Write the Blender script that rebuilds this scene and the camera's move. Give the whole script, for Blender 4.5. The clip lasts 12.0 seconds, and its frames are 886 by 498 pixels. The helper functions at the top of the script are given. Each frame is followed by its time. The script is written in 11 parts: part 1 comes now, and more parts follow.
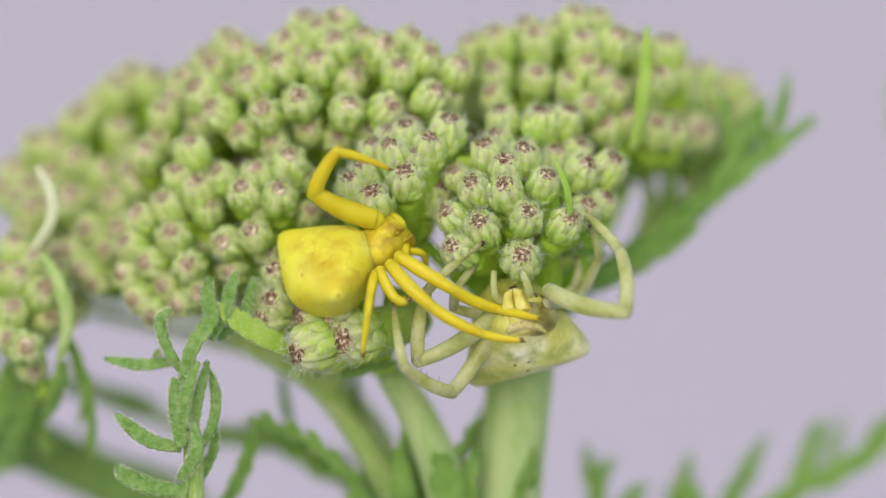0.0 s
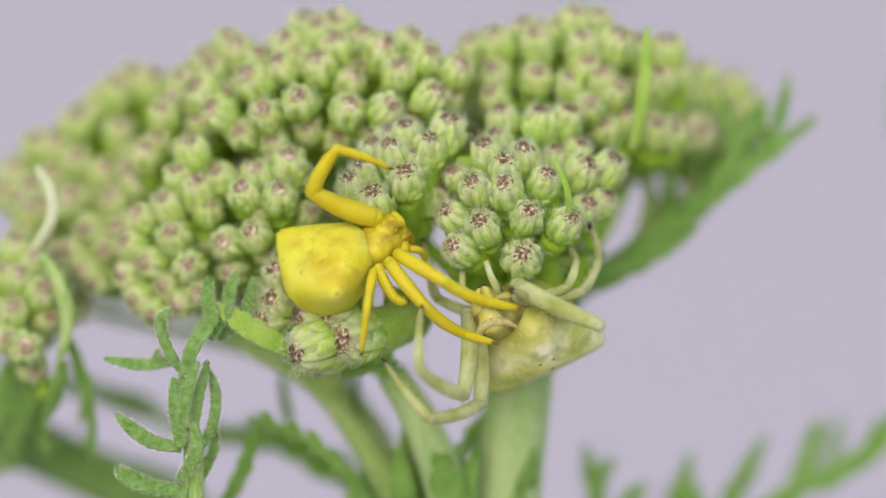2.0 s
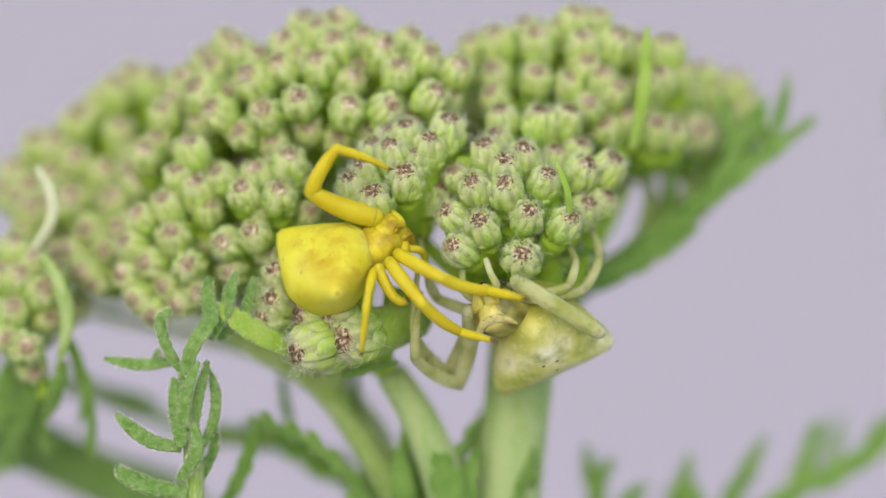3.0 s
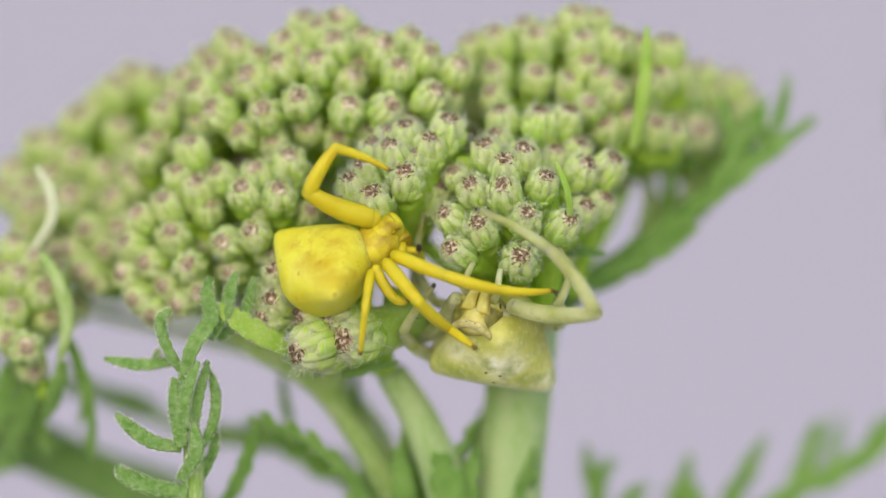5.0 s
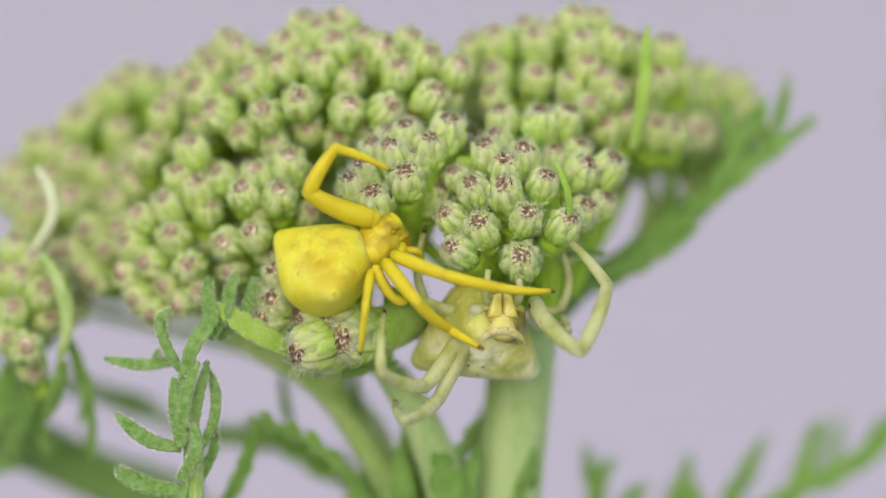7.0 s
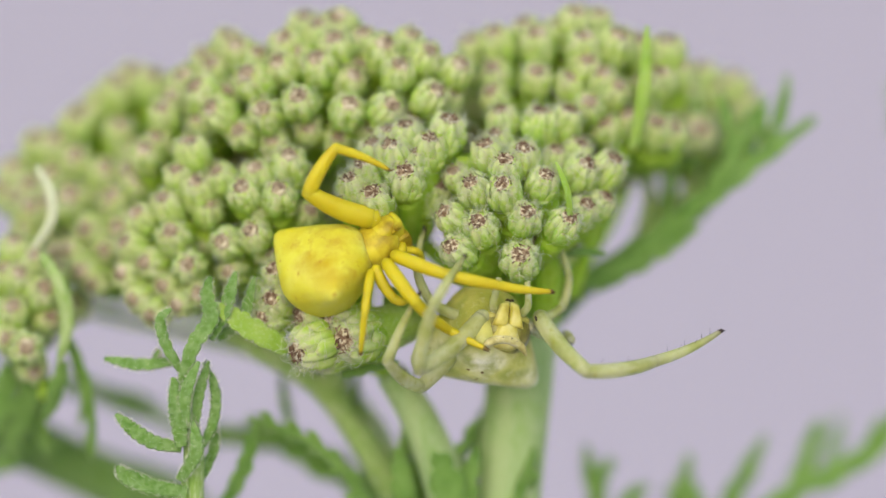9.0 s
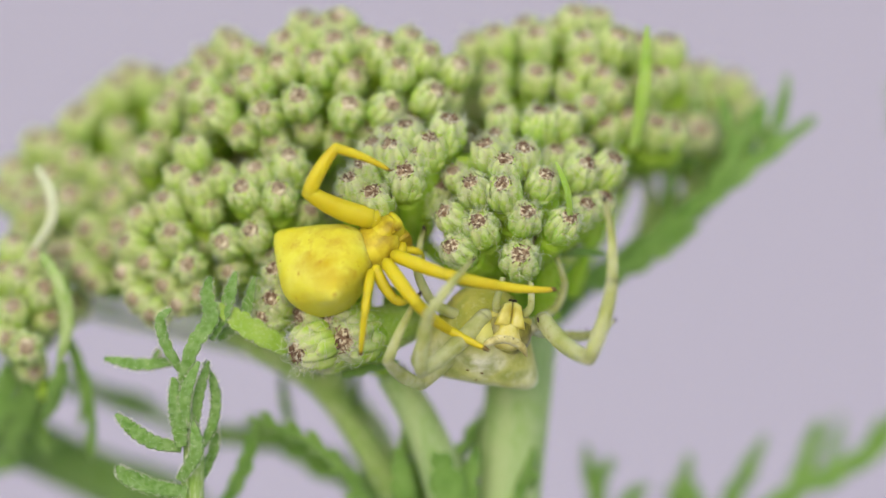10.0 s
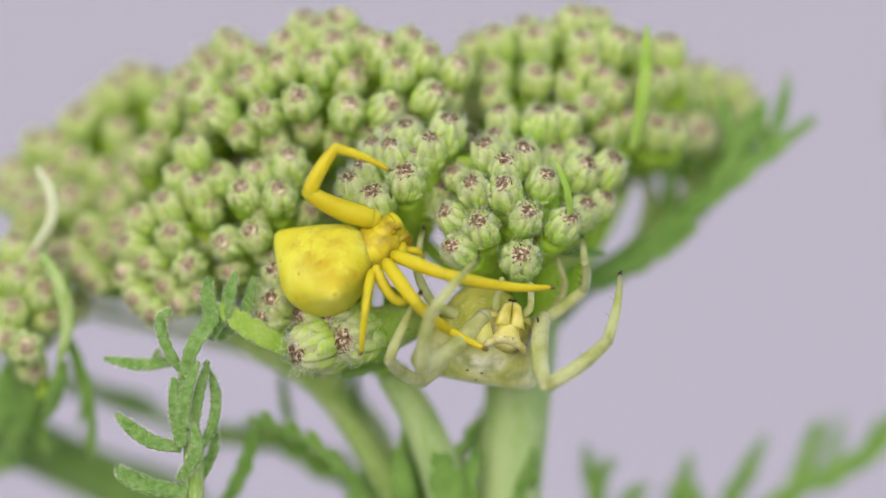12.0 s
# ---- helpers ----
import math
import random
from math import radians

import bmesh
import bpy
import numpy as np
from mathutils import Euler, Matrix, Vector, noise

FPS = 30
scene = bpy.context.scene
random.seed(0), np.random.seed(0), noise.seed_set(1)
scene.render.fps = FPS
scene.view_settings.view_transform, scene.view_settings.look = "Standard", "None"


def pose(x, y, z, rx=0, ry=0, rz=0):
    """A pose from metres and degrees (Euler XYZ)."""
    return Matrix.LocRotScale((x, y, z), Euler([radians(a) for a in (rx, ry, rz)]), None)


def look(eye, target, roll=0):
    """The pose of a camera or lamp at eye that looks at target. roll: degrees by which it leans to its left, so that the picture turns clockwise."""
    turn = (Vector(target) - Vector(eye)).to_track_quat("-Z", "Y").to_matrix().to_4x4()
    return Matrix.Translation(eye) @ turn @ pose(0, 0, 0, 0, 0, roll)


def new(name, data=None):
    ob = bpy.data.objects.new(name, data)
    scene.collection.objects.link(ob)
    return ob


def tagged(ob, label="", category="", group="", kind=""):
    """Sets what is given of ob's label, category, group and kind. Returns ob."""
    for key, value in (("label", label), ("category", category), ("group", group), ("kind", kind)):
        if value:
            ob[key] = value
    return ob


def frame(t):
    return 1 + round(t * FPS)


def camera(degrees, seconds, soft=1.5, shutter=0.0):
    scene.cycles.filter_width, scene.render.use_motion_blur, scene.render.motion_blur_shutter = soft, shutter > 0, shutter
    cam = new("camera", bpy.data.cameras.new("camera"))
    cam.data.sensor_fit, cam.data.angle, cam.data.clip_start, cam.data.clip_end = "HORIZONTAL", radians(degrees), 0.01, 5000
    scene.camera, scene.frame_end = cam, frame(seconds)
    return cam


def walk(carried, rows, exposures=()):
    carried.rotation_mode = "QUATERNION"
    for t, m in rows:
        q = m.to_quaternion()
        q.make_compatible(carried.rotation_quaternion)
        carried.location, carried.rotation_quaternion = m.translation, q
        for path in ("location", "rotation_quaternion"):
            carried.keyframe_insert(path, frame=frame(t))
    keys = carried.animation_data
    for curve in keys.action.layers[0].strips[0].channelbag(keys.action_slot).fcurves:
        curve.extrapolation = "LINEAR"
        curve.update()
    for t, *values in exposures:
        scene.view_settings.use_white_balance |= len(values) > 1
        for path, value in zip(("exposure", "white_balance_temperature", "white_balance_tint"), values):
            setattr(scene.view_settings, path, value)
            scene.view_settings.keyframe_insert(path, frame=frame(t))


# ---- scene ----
MM = 0.001  # all shapes below are written in millimetres

cam = camera(14.0, 12.0, 1.5)
cam.data.dof.use_dof = True
cam.data.dof.focus_distance = 224.2 * MM
cam.data.dof.aperture_fstop = 8.0
walk(cam, [(0, look((0, -224 * MM, 0), (0, 0, 0))), (12.0, look((0, -224 * MM, 0), (0, 0, 0)))])

# ---- light: a bright, veiled sky ----
world = bpy.data.worlds.new("sky")
scene.world = world
world.use_nodes = True
sky = world.node_tree.nodes.new("ShaderNodeTexSky")
sky.sky_type, sky.sun_disc = "NISHITA", False
sky.sun_elevation, sky.sun_rotation = radians(27), radians(190)
sky.dust_density, sky.ozone_density = 2.0, 0.8
world.node_tree.links.new(sky.outputs[0], world.node_tree.nodes["Background"].inputs["Color"])
world.node_tree.nodes["Background"].inputs["Strength"].default_value = 0.21
sun = new("sun", bpy.data.lights.new("sun", "SUN"))
sun.data.energy, sun.data.angle, sun.data.color = 1.95, radians(145), (0.90, 1.0, 0.95)
sun.matrix_world = look((-0.16, -0.80, 0.50), (0, 0, 0))
scene.view_settings.exposure = -0.17


# ---- materials ----
def shader(name, base, rough=0.5, scatter=0.0, radius=(1.0, 1.0, 0.4), depth=0.6, bump=0.0, spec=0.4, thin=0.0, fuzz=0.0, clear=0.0):
    """A node material; base(kit) returns the colour socket. Scatter depth in millimetres; thin: the share of light that thin tissue lets through; clear: how far one sees through it."""
    m = bpy.data.materials.new(name)
    m.use_nodes = True
    t = m.node_tree
    b = t.nodes["Principled BSDF"]
    kit = Kit(t)
    colour = base(kit)
    t.links.new(colour, b.inputs["Base Color"])
    b.inputs["Roughness"].default_value = rough
    b.inputs["Specular IOR Level"].default_value = spec
    if fuzz:
        b.inputs["Sheen Weight"].default_value = fuzz
        b.inputs["Sheen Roughness"].default_value = 0.5
        b.inputs["Sheen Tint"].default_value = (0.86, 0.95, 0.7, 1)
    if scatter:
        b.inputs["Subsurface Weight"].default_value = scatter
        b.inputs["Subsurface Radius"].default_value = radius
        b.inputs["Subsurface Scale"].default_value = depth * MM
    if clear:
        b.inputs["Transmission Weight"].default_value = clear
        b.inputs["IOR"].default_value = 1.2
    if bump:
        n = t.nodes.new("ShaderNodeBump")
        n.inputs["Strength"].default_value = bump
        n.inputs["Distance"].default_value = 0.1 * MM
        t.links.new(kit.noise(4.0, 6), n.inputs["Height"])
        t.links.new(n.outputs[0], b.inputs["Normal"])
    if thin:
        through_light = t.nodes.new("ShaderNodeBsdfTranslucent")
        t.links.new(colour, through_light.inputs["Color"])
        both = t.nodes.new("ShaderNodeMixShader")
        both.inputs["Fac"].default_value = thin
        t.links.new(b.outputs[0], both.inputs[1])
        t.links.new(through_light.outputs[0], both.inputs[2])
        t.links.new(both.outputs[0], t.nodes["Material Output"].inputs["Surface"])
    return m


class Kit:
    """Short words for the nodes that colours are mixed from; sizes per millimetre."""

    def __init__(self, tree):
        self.t = tree
        self.co = tree.nodes.new("ShaderNodeTexCoord").outputs["Object"]

    def noise(self, per_mm, detail=3, stretch=None):
        n = self.t.nodes.new("ShaderNodeTexNoise")
        n.inputs["Scale"].default_value = per_mm * 1000
        n.inputs["Detail"].default_value = detail
        co = self.co
        if stretch:
            mp = self.t.nodes.new("ShaderNodeMapping")
            mp.inputs["Scale"].default_value = stretch
            self.t.links.new(co, mp.inputs["Vector"])
            co = mp.outputs[0]
        self.t.links.new(co, n.inputs["Vector"])
        return n.outputs["Fac"]

    def ramp(self, fac, *stops):
        n = self.t.nodes.new("ShaderNodeValToRGB")
        e = n.color_ramp.elements
        while len(e) < len(stops):
            e.new(0.5)
        for el, (p, c) in zip(e, stops):
            el.position, el.color = p, (*c, 1)
        self.t.links.new(fac, n.inputs["Fac"])
        return n.outputs["Color"]

    def mix(self, fac, a, b, kind="MIX"):
        n = self.t.nodes.new("ShaderNodeMix")
        n.data_type, n.blend_type = "RGBA", kind
        for sock, v in ((n.inputs["Factor"], fac), (n.inputs["A"], a), (n.inputs["B"], b)):
            if isinstance(v, (int, float)):
                sock.default_value = v
            elif isinstance(v, tuple):
                sock.default_value = (*v, 1)
            else:
                self.t.links.new(v, sock)
        return n.outputs["Result"]

    def rise(self, low, high):
        """0 to 1 along the thing's own z, between two heights in millimetres."""
        sep = self.t.nodes.new("ShaderNodeSeparateXYZ")
        self.t.links.new(self.co, sep.inputs[0])
        n = self.t.nodes.new("ShaderNodeMapRange")
        n.inputs["From Min"].default_value, n.inputs["From Max"].default_value = low * MM, high * MM
        self.t.links.new(sep.outputs["Z"], n.inputs["Value"])
        return n.outputs["Result"]

    def aside(self, low, high):
        """0 to 1 away from the thing's middle plane x = 0, in millimetres."""
        sep = self.t.nodes.new("ShaderNodeSeparateXYZ")
        self.t.links.new(self.co, sep.inputs[0])
        far = self.t.nodes.new("ShaderNodeMath")
        far.operation = "ABSOLUTE"
        self.t.links.new(sep.outputs["X"], far.inputs[0])
        n = self.t.nodes.new("ShaderNodeMapRange")
        n.inputs["From Min"].default_value, n.inputs["From Max"].default_value = low * MM, high * MM
        self.t.links.new(far.outputs[0], n.inputs["Value"])
        return n.outputs["Result"]

    def mark(self, name):
        n = self.t.nodes.new("ShaderNodeAttribute")
        n.attribute_name = name
        return n.outputs["Fac"]

    def chance(self):
        return self.t.nodes.new("ShaderNodeObjectInfo").outputs["Random"]


def bract_colour(k):
    green = k.ramp(k.noise(2.2, 4, (1.5, 1.5, 0.25)), (0.34, (0.36, 0.65, 0.035)), (0.5, (0.51, 0.78, 0.07)), (0.66, (0.72, 0.88, 0.22)))
    green = k.mix(k.ramp(k.chance(), (0.0, (0, 0, 0)), (1.0, (0.5, 0.5, 0.5))), green, (0.56, 0.73, 0.10))
    edge = k.ramp(k.mark("margin"), (0.15, (0, 0, 0)), (0.5, (0.55, 0.55, 0.55)))
    body = k.mix(edge, green, (0.78, 0.88, 0.36))
    brown = k.ramp(k.noise(3.0, 4), (0.36, (0.36, 0.28, 0.16)), (0.5, (0.66, 0.61, 0.40)), (0.62, (0.84, 0.82, 0.60)))
    body = k.mix(k.ramp(k.mark("margin"), (0.6, (0, 0, 0)), (1.0, (0.9, 0.9, 0.9))), body, brown)
    wool = k.mix(0.5, k.ramp(k.noise(4.0, 6, (1, 1, 0.6)), (0.38, (0.1, 0.1, 0.1)), (0.58, (1, 1, 1))), k.ramp(k.noise(1.5, 3), (0.38, (0, 0, 0)), (0.60, (1, 1, 1))))
    near_tip = k.mix(k.rise(0.4, 2.1), (0.05, 0.05, 0.05), (0.88, 0.88, 0.88))
    veil = k.ramp(k.noise(1.1, 2), (0.42, (0.84, 0.88, 0.60)), (0.66, (0.82, 0.79, 0.58)))
    return k.mix(k.mix(1.0, wool, near_tip, "MULTIPLY"), body, veil)


def floret_colour(k):
    return k.ramp(k.noise(2.6, 5), (0.36, (0.15, 0.10, 0.07)), (0.5, (0.40, 0.33, 0.23)), (0.64, (0.70, 0.65, 0.48)))


def ripe_floret_colour(k):
    return k.ramp(k.noise(4.2, 5), (0.38, (0.13, 0.08, 0.05)), (0.49, (0.36, 0.28, 0.19)), (0.62, (0.64, 0.59, 0.44)))


def stem_colour(k):
    a = k.ramp(k.noise(0.9, 4, (1, 1, 0.12)), (0.32, (0.26, 0.45, 0.08)), (0.5, (0.36, 0.54, 0.14)), (0.66, (0.50, 0.64, 0.26)))
    return k.mix(k.ramp(k.noise(6.0, 2, (1, 1, 0.2)), (0.42, (0, 0, 0)), (0.66, (0.7, 0.7, 0.7))), a, (0.64, 0.72, 0.44))


def pedicel_colour(k):
    return k.ramp(k.noise(1.5, 4), (0.3, (0.46, 0.72, 0.06)), (0.7, (0.62, 0.82, 0.15)))


def leaf_colour(k):
    a = k.ramp(k.noise(0.7), (0.3, (0.12, 0.26, 0.04)), (0.7, (0.21, 0.37, 0.085)))
    return k.mix(k.ramp(k.noise(5.0, 3), (0.52, (0, 0, 0)), (0.8, (0.3, 0.3, 0.3))), a, (0.46, 0.56, 0.30))


def woolly_colour(k):
    a = k.ramp(k.noise(0.6), (0.3, (0.085, 0.21, 0.025)), (0.7, (0.17, 0.33, 0.06)))
    return k.mix(k.ramp(k.noise(2.5, 5), (0.35, (0.05, 0.05, 0.05)), (0.7, (0.5, 0.5, 0.5))), a, (0.42, 0.56, 0.28))


def plain(c):
    return lambda k: k.mix(k.ramp(k.noise(3.0), (0.3, (0, 0, 0)), (0.7, (1, 1, 1))), tuple(0.85 * v for v in c), c)


def yellow_colour(k):
    a = k.ramp(k.noise(0.32, 3), (0.35, (0.56, 0.49, 0.03)), (0.5, (0.61, 0.58, 0.06)), (0.66, (0.65, 0.63, 0.12)))
    back = k.ramp(k.rise(-0.4, 1.6), (0.1, (0.12, 0.12, 0.12)), (0.8, (1, 1, 1)))
    ochre = k.mix(1.0, k.ramp(k.noise(0.45, 5), (0.42, (0, 0, 0)), (0.62, (0.9, 0.9, 0.9))), back, "MULTIPLY")
    rust = k.mix(1.0, k.ramp(k.noise(1.2, 5), (0.54, (0, 0, 0)), (0.72, (0.5, 0.5, 0.5))), back, "MULTIPLY")
    specks = k.ramp(k.noise(2.4, 2), (0.68, (0, 0, 0)), (0.73, (0.6, 0.6, 0.6)))
    return k.mix(specks, k.mix(rust, k.mix(ochre, a, (0.44, 0.33, 0.010)), (0.36, 0.19, 0.015)), (0.33, 0.17, 0.02))


def amber_colour(k):
    return k.ramp(k.noise(0.7, 4), (0.38, (0.27, 0.19, 0.015)), (0.5, (0.45, 0.35, 0.02)), (0.62, (0.60, 0.52, 0.04)))


def pale_colour(k):
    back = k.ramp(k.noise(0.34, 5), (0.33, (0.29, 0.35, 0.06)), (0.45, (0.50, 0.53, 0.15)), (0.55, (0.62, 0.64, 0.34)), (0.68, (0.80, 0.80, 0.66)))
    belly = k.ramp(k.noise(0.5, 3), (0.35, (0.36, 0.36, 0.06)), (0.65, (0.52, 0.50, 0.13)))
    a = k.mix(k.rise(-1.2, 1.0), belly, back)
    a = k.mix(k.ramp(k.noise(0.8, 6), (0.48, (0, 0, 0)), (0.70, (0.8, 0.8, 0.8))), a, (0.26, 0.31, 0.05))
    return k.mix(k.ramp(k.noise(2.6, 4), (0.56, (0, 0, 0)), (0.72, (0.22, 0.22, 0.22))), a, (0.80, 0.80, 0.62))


def olive_colour(k):
    a = k.ramp(k.noise(0.9, 4), (0.36, (0.30, 0.28, 0.05)), (0.64, (0.46, 0.43, 0.11)))
    band = k.ramp(k.aside(0.5, 1.8), (0.0, (0, 0, 0)), (0.35, (0.9, 0.9, 0.9)), (0.8, (0.8, 0.8, 0.8)), (1.0, (0.1, 0.1, 0.1)))
    return k.mix(k.mix(1.0, band, k.ramp(k.noise(1.2, 3), (0.35, (0.3, 0.3, 0.3)), (0.6, (1, 1, 1))), "MULTIPLY"), a, (0.07, 0.065, 0.015))


def jaw_colour(k):
    return k.ramp(k.noise(0.9, 3), (0.36, (0.40, 0.33, 0.05)), (0.5, (0.52, 0.47, 0.10)), (0.64, (0.60, 0.56, 0.22)))


def face_colour(k):
    return k.ramp(k.noise(1.4, 3), (0.35, (0.34, 0.30, 0.10)), (0.5, (0.50, 0.46, 0.20)), (0.65, (0.64, 0.61, 0.40)))


def pale_leg_colour(k):
    a = k.ramp(k.noise(0.5, 4), (0.32, (0.47, 0.51, 0.16)), (0.5, (0.66, 0.69, 0.36)), (0.68, (0.82, 0.83, 0.60)))
    a = k.mix(k.ramp(k.noise(2.2, 3, (1, 1, 0.25)), (0.5, (0, 0, 0)), (0.7, (0.5, 0.5, 0.5))), a, (0.78, 0.79, 0.54))
    a = k.mix(k.ramp(k.noise(1.6, 4), (0.60, (0, 0, 0)), (0.70, (0.5, 0.5, 0.5))), a, (0.46, 0.42, 0.08))
    return k.mix(k.ramp(k.mark("dusk"), (0.0, (0, 0, 0)), (1.0, (0.55, 0.55, 0.55))), a, (0.26, 0.23, 0.09))


def yellow_leg_colour(k):
    a = k.ramp(k.noise(0.5, 3), (0.3, (0.50, 0.40, 0.012)), (0.7, (0.56, 0.49, 0.025)))
    return k.mix(k.ramp(k.mark("dusk"), (0.0, (0, 0, 0)), (1.0, (0.4, 0.4, 0.4))), a, (0.35, 0.17, 0.02))


BRACT = shader("bract_green", bract_colour, 0.75, bump=0.4, spec=0.12, thin=0.5)
FLORET = shader("floret_tips", floret_colour, 0.85, bump=0.6, spec=0.1)
RIPE = shader("browned_floret_tips", ripe_floret_colour, 0.85, bump=0.6, spec=0.1)
STEM = shader("stem_green", stem_colour, 0.8, bump=0.6, spec=0.08, thin=0.35, fuzz=0.3)
PALE_STEM = shader("downy_stem", lambda k: k.mix(0.4, stem_colour(k), (0.44, 0.60, 0.33)), 0.85, bump=0.8, spec=0.05, thin=0.35, fuzz=0.5)
PEDICEL = shader("pedicel_green", pedicel_colour, 0.8, bump=0.5, spec=0.08, thin=0.5, fuzz=0.08)
LEAF = shader("leaf_green", leaf_colour, 0.7, bump=0.8, spec=0.15, thin=0.3, fuzz=0.6)
GREY_LEAF = shader("woolly_leaf", woolly_colour, 0.85, bump=1.0, spec=0.08, thin=0.25, fuzz=0.3)
TENDER = shader("tender_leaf", lambda k: k.mix(k.ramp(k.noise(3.5, 5), (0.5, (0, 0, 0)), (0.7, (0.4, 0.4, 0.4))), k.ramp(k.noise(0.7), (0.3, (0.30, 0.50, 0.06)), (0.7, (0.44, 0.62, 0.13))), (0.58, 0.70, 0.38)), 0.8, bump=0.8, spec=0.1, thin=0.35, fuzz=0.4)
FUZZ = shader("white_fuzz", plain((0.95, 0.96, 0.84)), 0.6, thin=0.6)
DRY = shader("dry_pale", plain((0.52, 0.56, 0.38)), 0.8)
YELLOW = shader("yellow_skin", yellow_colour, 0.55, 0.8, (1.0, 0.95, 0.15), 1.8, spec=0.15, bump=0.25)
YELLOW_LEG = shader("yellow_leg", yellow_leg_colour, 0.35, 0.4, (1.0, 0.85, 0.15), 0.5, spec=0.25)
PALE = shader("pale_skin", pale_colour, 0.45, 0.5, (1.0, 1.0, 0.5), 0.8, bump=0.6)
PALE_LEG = shader("pale_leg", pale_leg_colour, 0.26, 0.5, (1.0, 1.0, 0.5), 0.8, bump=0.2, thin=0.35, clear=0.3)
PALE_FACE = shader("pale_face", face_colour, 0.4, 0.3)
OLIVE = shader("olive_carapace", olive_colour, 0.3, 0.2)
AMBER = shader("amber_face", jaw_colour, 0.3, 0.4, (1, 0.9, 0.2), 0.5)
CHIP = shader("floret_chip", lambda k: k.ramp(k.noise(1.5, 2), (0.35, (0.07, 0.04, 0.03)), (0.65, (0.24, 0.15, 0.10))), 0.9, spec=0.1)
DARK = shader("dark_claw", plain((0.035, 0.02, 0.012)), 0.35)
BROWN = shader("brown_skin", plain((0.38, 0.18, 0.012)), 0.4)
TIP = shader("dusky_tip", plain((0.15, 0.10, 0.02)), 0.5)
AMBER_HEAD = shader("amber_carapace", amber_colour, 0.4, 0.3, (1.0, 0.8, 0.15), 0.5, spec=0.25, bump=0.2)
PAPER = shader("backdrop_paper", lambda k: k.mix(k.ramp(k.noise(0.004, 3), (0.3, (0, 0, 0)), (0.7, (1, 1, 1))), (0.322, 0.310, 0.398), (0.342, 0.326, 0.418)), 0.9)


# ---- mesh words ----
def mesh_of(name, verts, faces, materials, slots=None, marks=None, smooth=True):
    me = bpy.data.meshes.new(name)
    me.from_pydata([(x * MM, y * MM, z * MM) for x, y, z in verts], [], faces)
    for m in materials if isinstance(materials, (list, tuple)) else [materials]:
        me.materials.append(m)
    if slots:
        me.polygons.foreach_set("material_index", slots)
    for key, values in (marks or {}).items():
        me.attributes.new(key, "FLOAT", "POINT").data.foreach_set("value", values)
    if smooth:
        me.shade_smooth()
    me.update()
    return me


class Shape:
    """Collects rings and grids of points into one mesh."""

    def __init__(self):
        self.v, self.f, self.s, self.mark = [], [], [], []

    def grid(self, rows, slot=0, close=False, caps=False, mark=None):
        n, o = len(rows[0]), len(self.v)
        for i, r in enumerate(rows):
            for j, p in enumerate(r):
                self.v.append(tuple(p))
                self.mark.append(mark(i / (len(rows) - 1), j / max(1, n - 1)) if mark else 0.0)
        for i in range(len(rows) - 1):
            for j in range(n if close else n - 1):
                k = (j + 1) % n
                self.f.append((o + i * n + j, o + i * n + k, o + (i + 1) * n + k, o + (i + 1) * n + j))
                self.s.append(slot)
        if caps:
            e = o + (len(rows) - 1) * n
            self.f += [tuple(o + j for j in reversed(range(n))), tuple(e + j for j in range(n))]
            self.s += [slot, slot]
        return self

    def mesh(self, name, materials, key="margin"):
        return mesh_of(name, self.v, self.f, materials, self.s, {key: self.mark})


def curve(points, n):
    """n + 1 points of a smooth line through the given ones."""
    p = [Vector(q) for q in points]
    if len(p) == 2:
        return [p[0].lerp(p[1], i / n) for i in range(n + 1)]
    p = [2 * p[0] - p[1], *p, 2 * p[-1] - p[-2]]
    knots = [0.0]
    for a, b in zip(p, p[1:]):
        knots.append(knots[-1] + max(1e-6, (b - a).length) ** 0.5)
    out = []
    for i in range(n + 1):
        s = i / n * (len(p) - 3)
        k = min(int(s), len(p) - 4)
        q, t = p[k:k + 4], knots[k:k + 4]
        x = t[1] + (s - k) * (t[2] - t[1])
        mix = lambda a, b, ta, tb: a * ((tb - x) / (tb - ta)) + b * ((x - ta) / (tb - ta))
        a1, a2, a3 = (mix(q[j], q[j + 1], t[j], t[j + 1]) for j in range(3))
        out.append(mix(mix(a1, a2, t[0], t[2]), mix(a2, a3, t[1], t[3]), t[1], t[2]))
    return out


def sweep(sh, points, width, thick=None, sides=8, n=12, slot=0, facing=(0, -1, 0), ribs=0, mark=None):
    """A tube or blade along a line. width, thick: half sizes, as functions of the way 0 to 1."""
    line = curve(points, n)
    rows = []
    for i, c in enumerate(line):
        d = (line[min(i + 1, n)] - line[max(i - 1, 0)]).normalized()
        side = d.cross(Vector(facing))
        if side.length < 0.05:
            side = d.cross(Vector((0.3, 0.2, 1)))
        side.normalize()
        up = side.cross(d)
        u = i / n
        w = width(u)
        h = thick(u) if thick else w
        ring = []
        for j in range(sides):
            a = 2 * math.pi * j / sides
            g = 1 + (0.07 if ribs and j % 2 else 0)
            ring.append(c + side * (w * g * math.cos(a)) + up * (h * g * math.sin(a)))
        rows.append(ring)
    return sh.grid(rows, slot, True, True, mark)


def part(name, me, parent, m=None, label=""):
    ob = new(name, me)
    ob.parent = parent
    if m is not None:
        ob.matrix_basis = m
    return tagged(ob, label)


def mm(p):
    return Vector(p) * MM


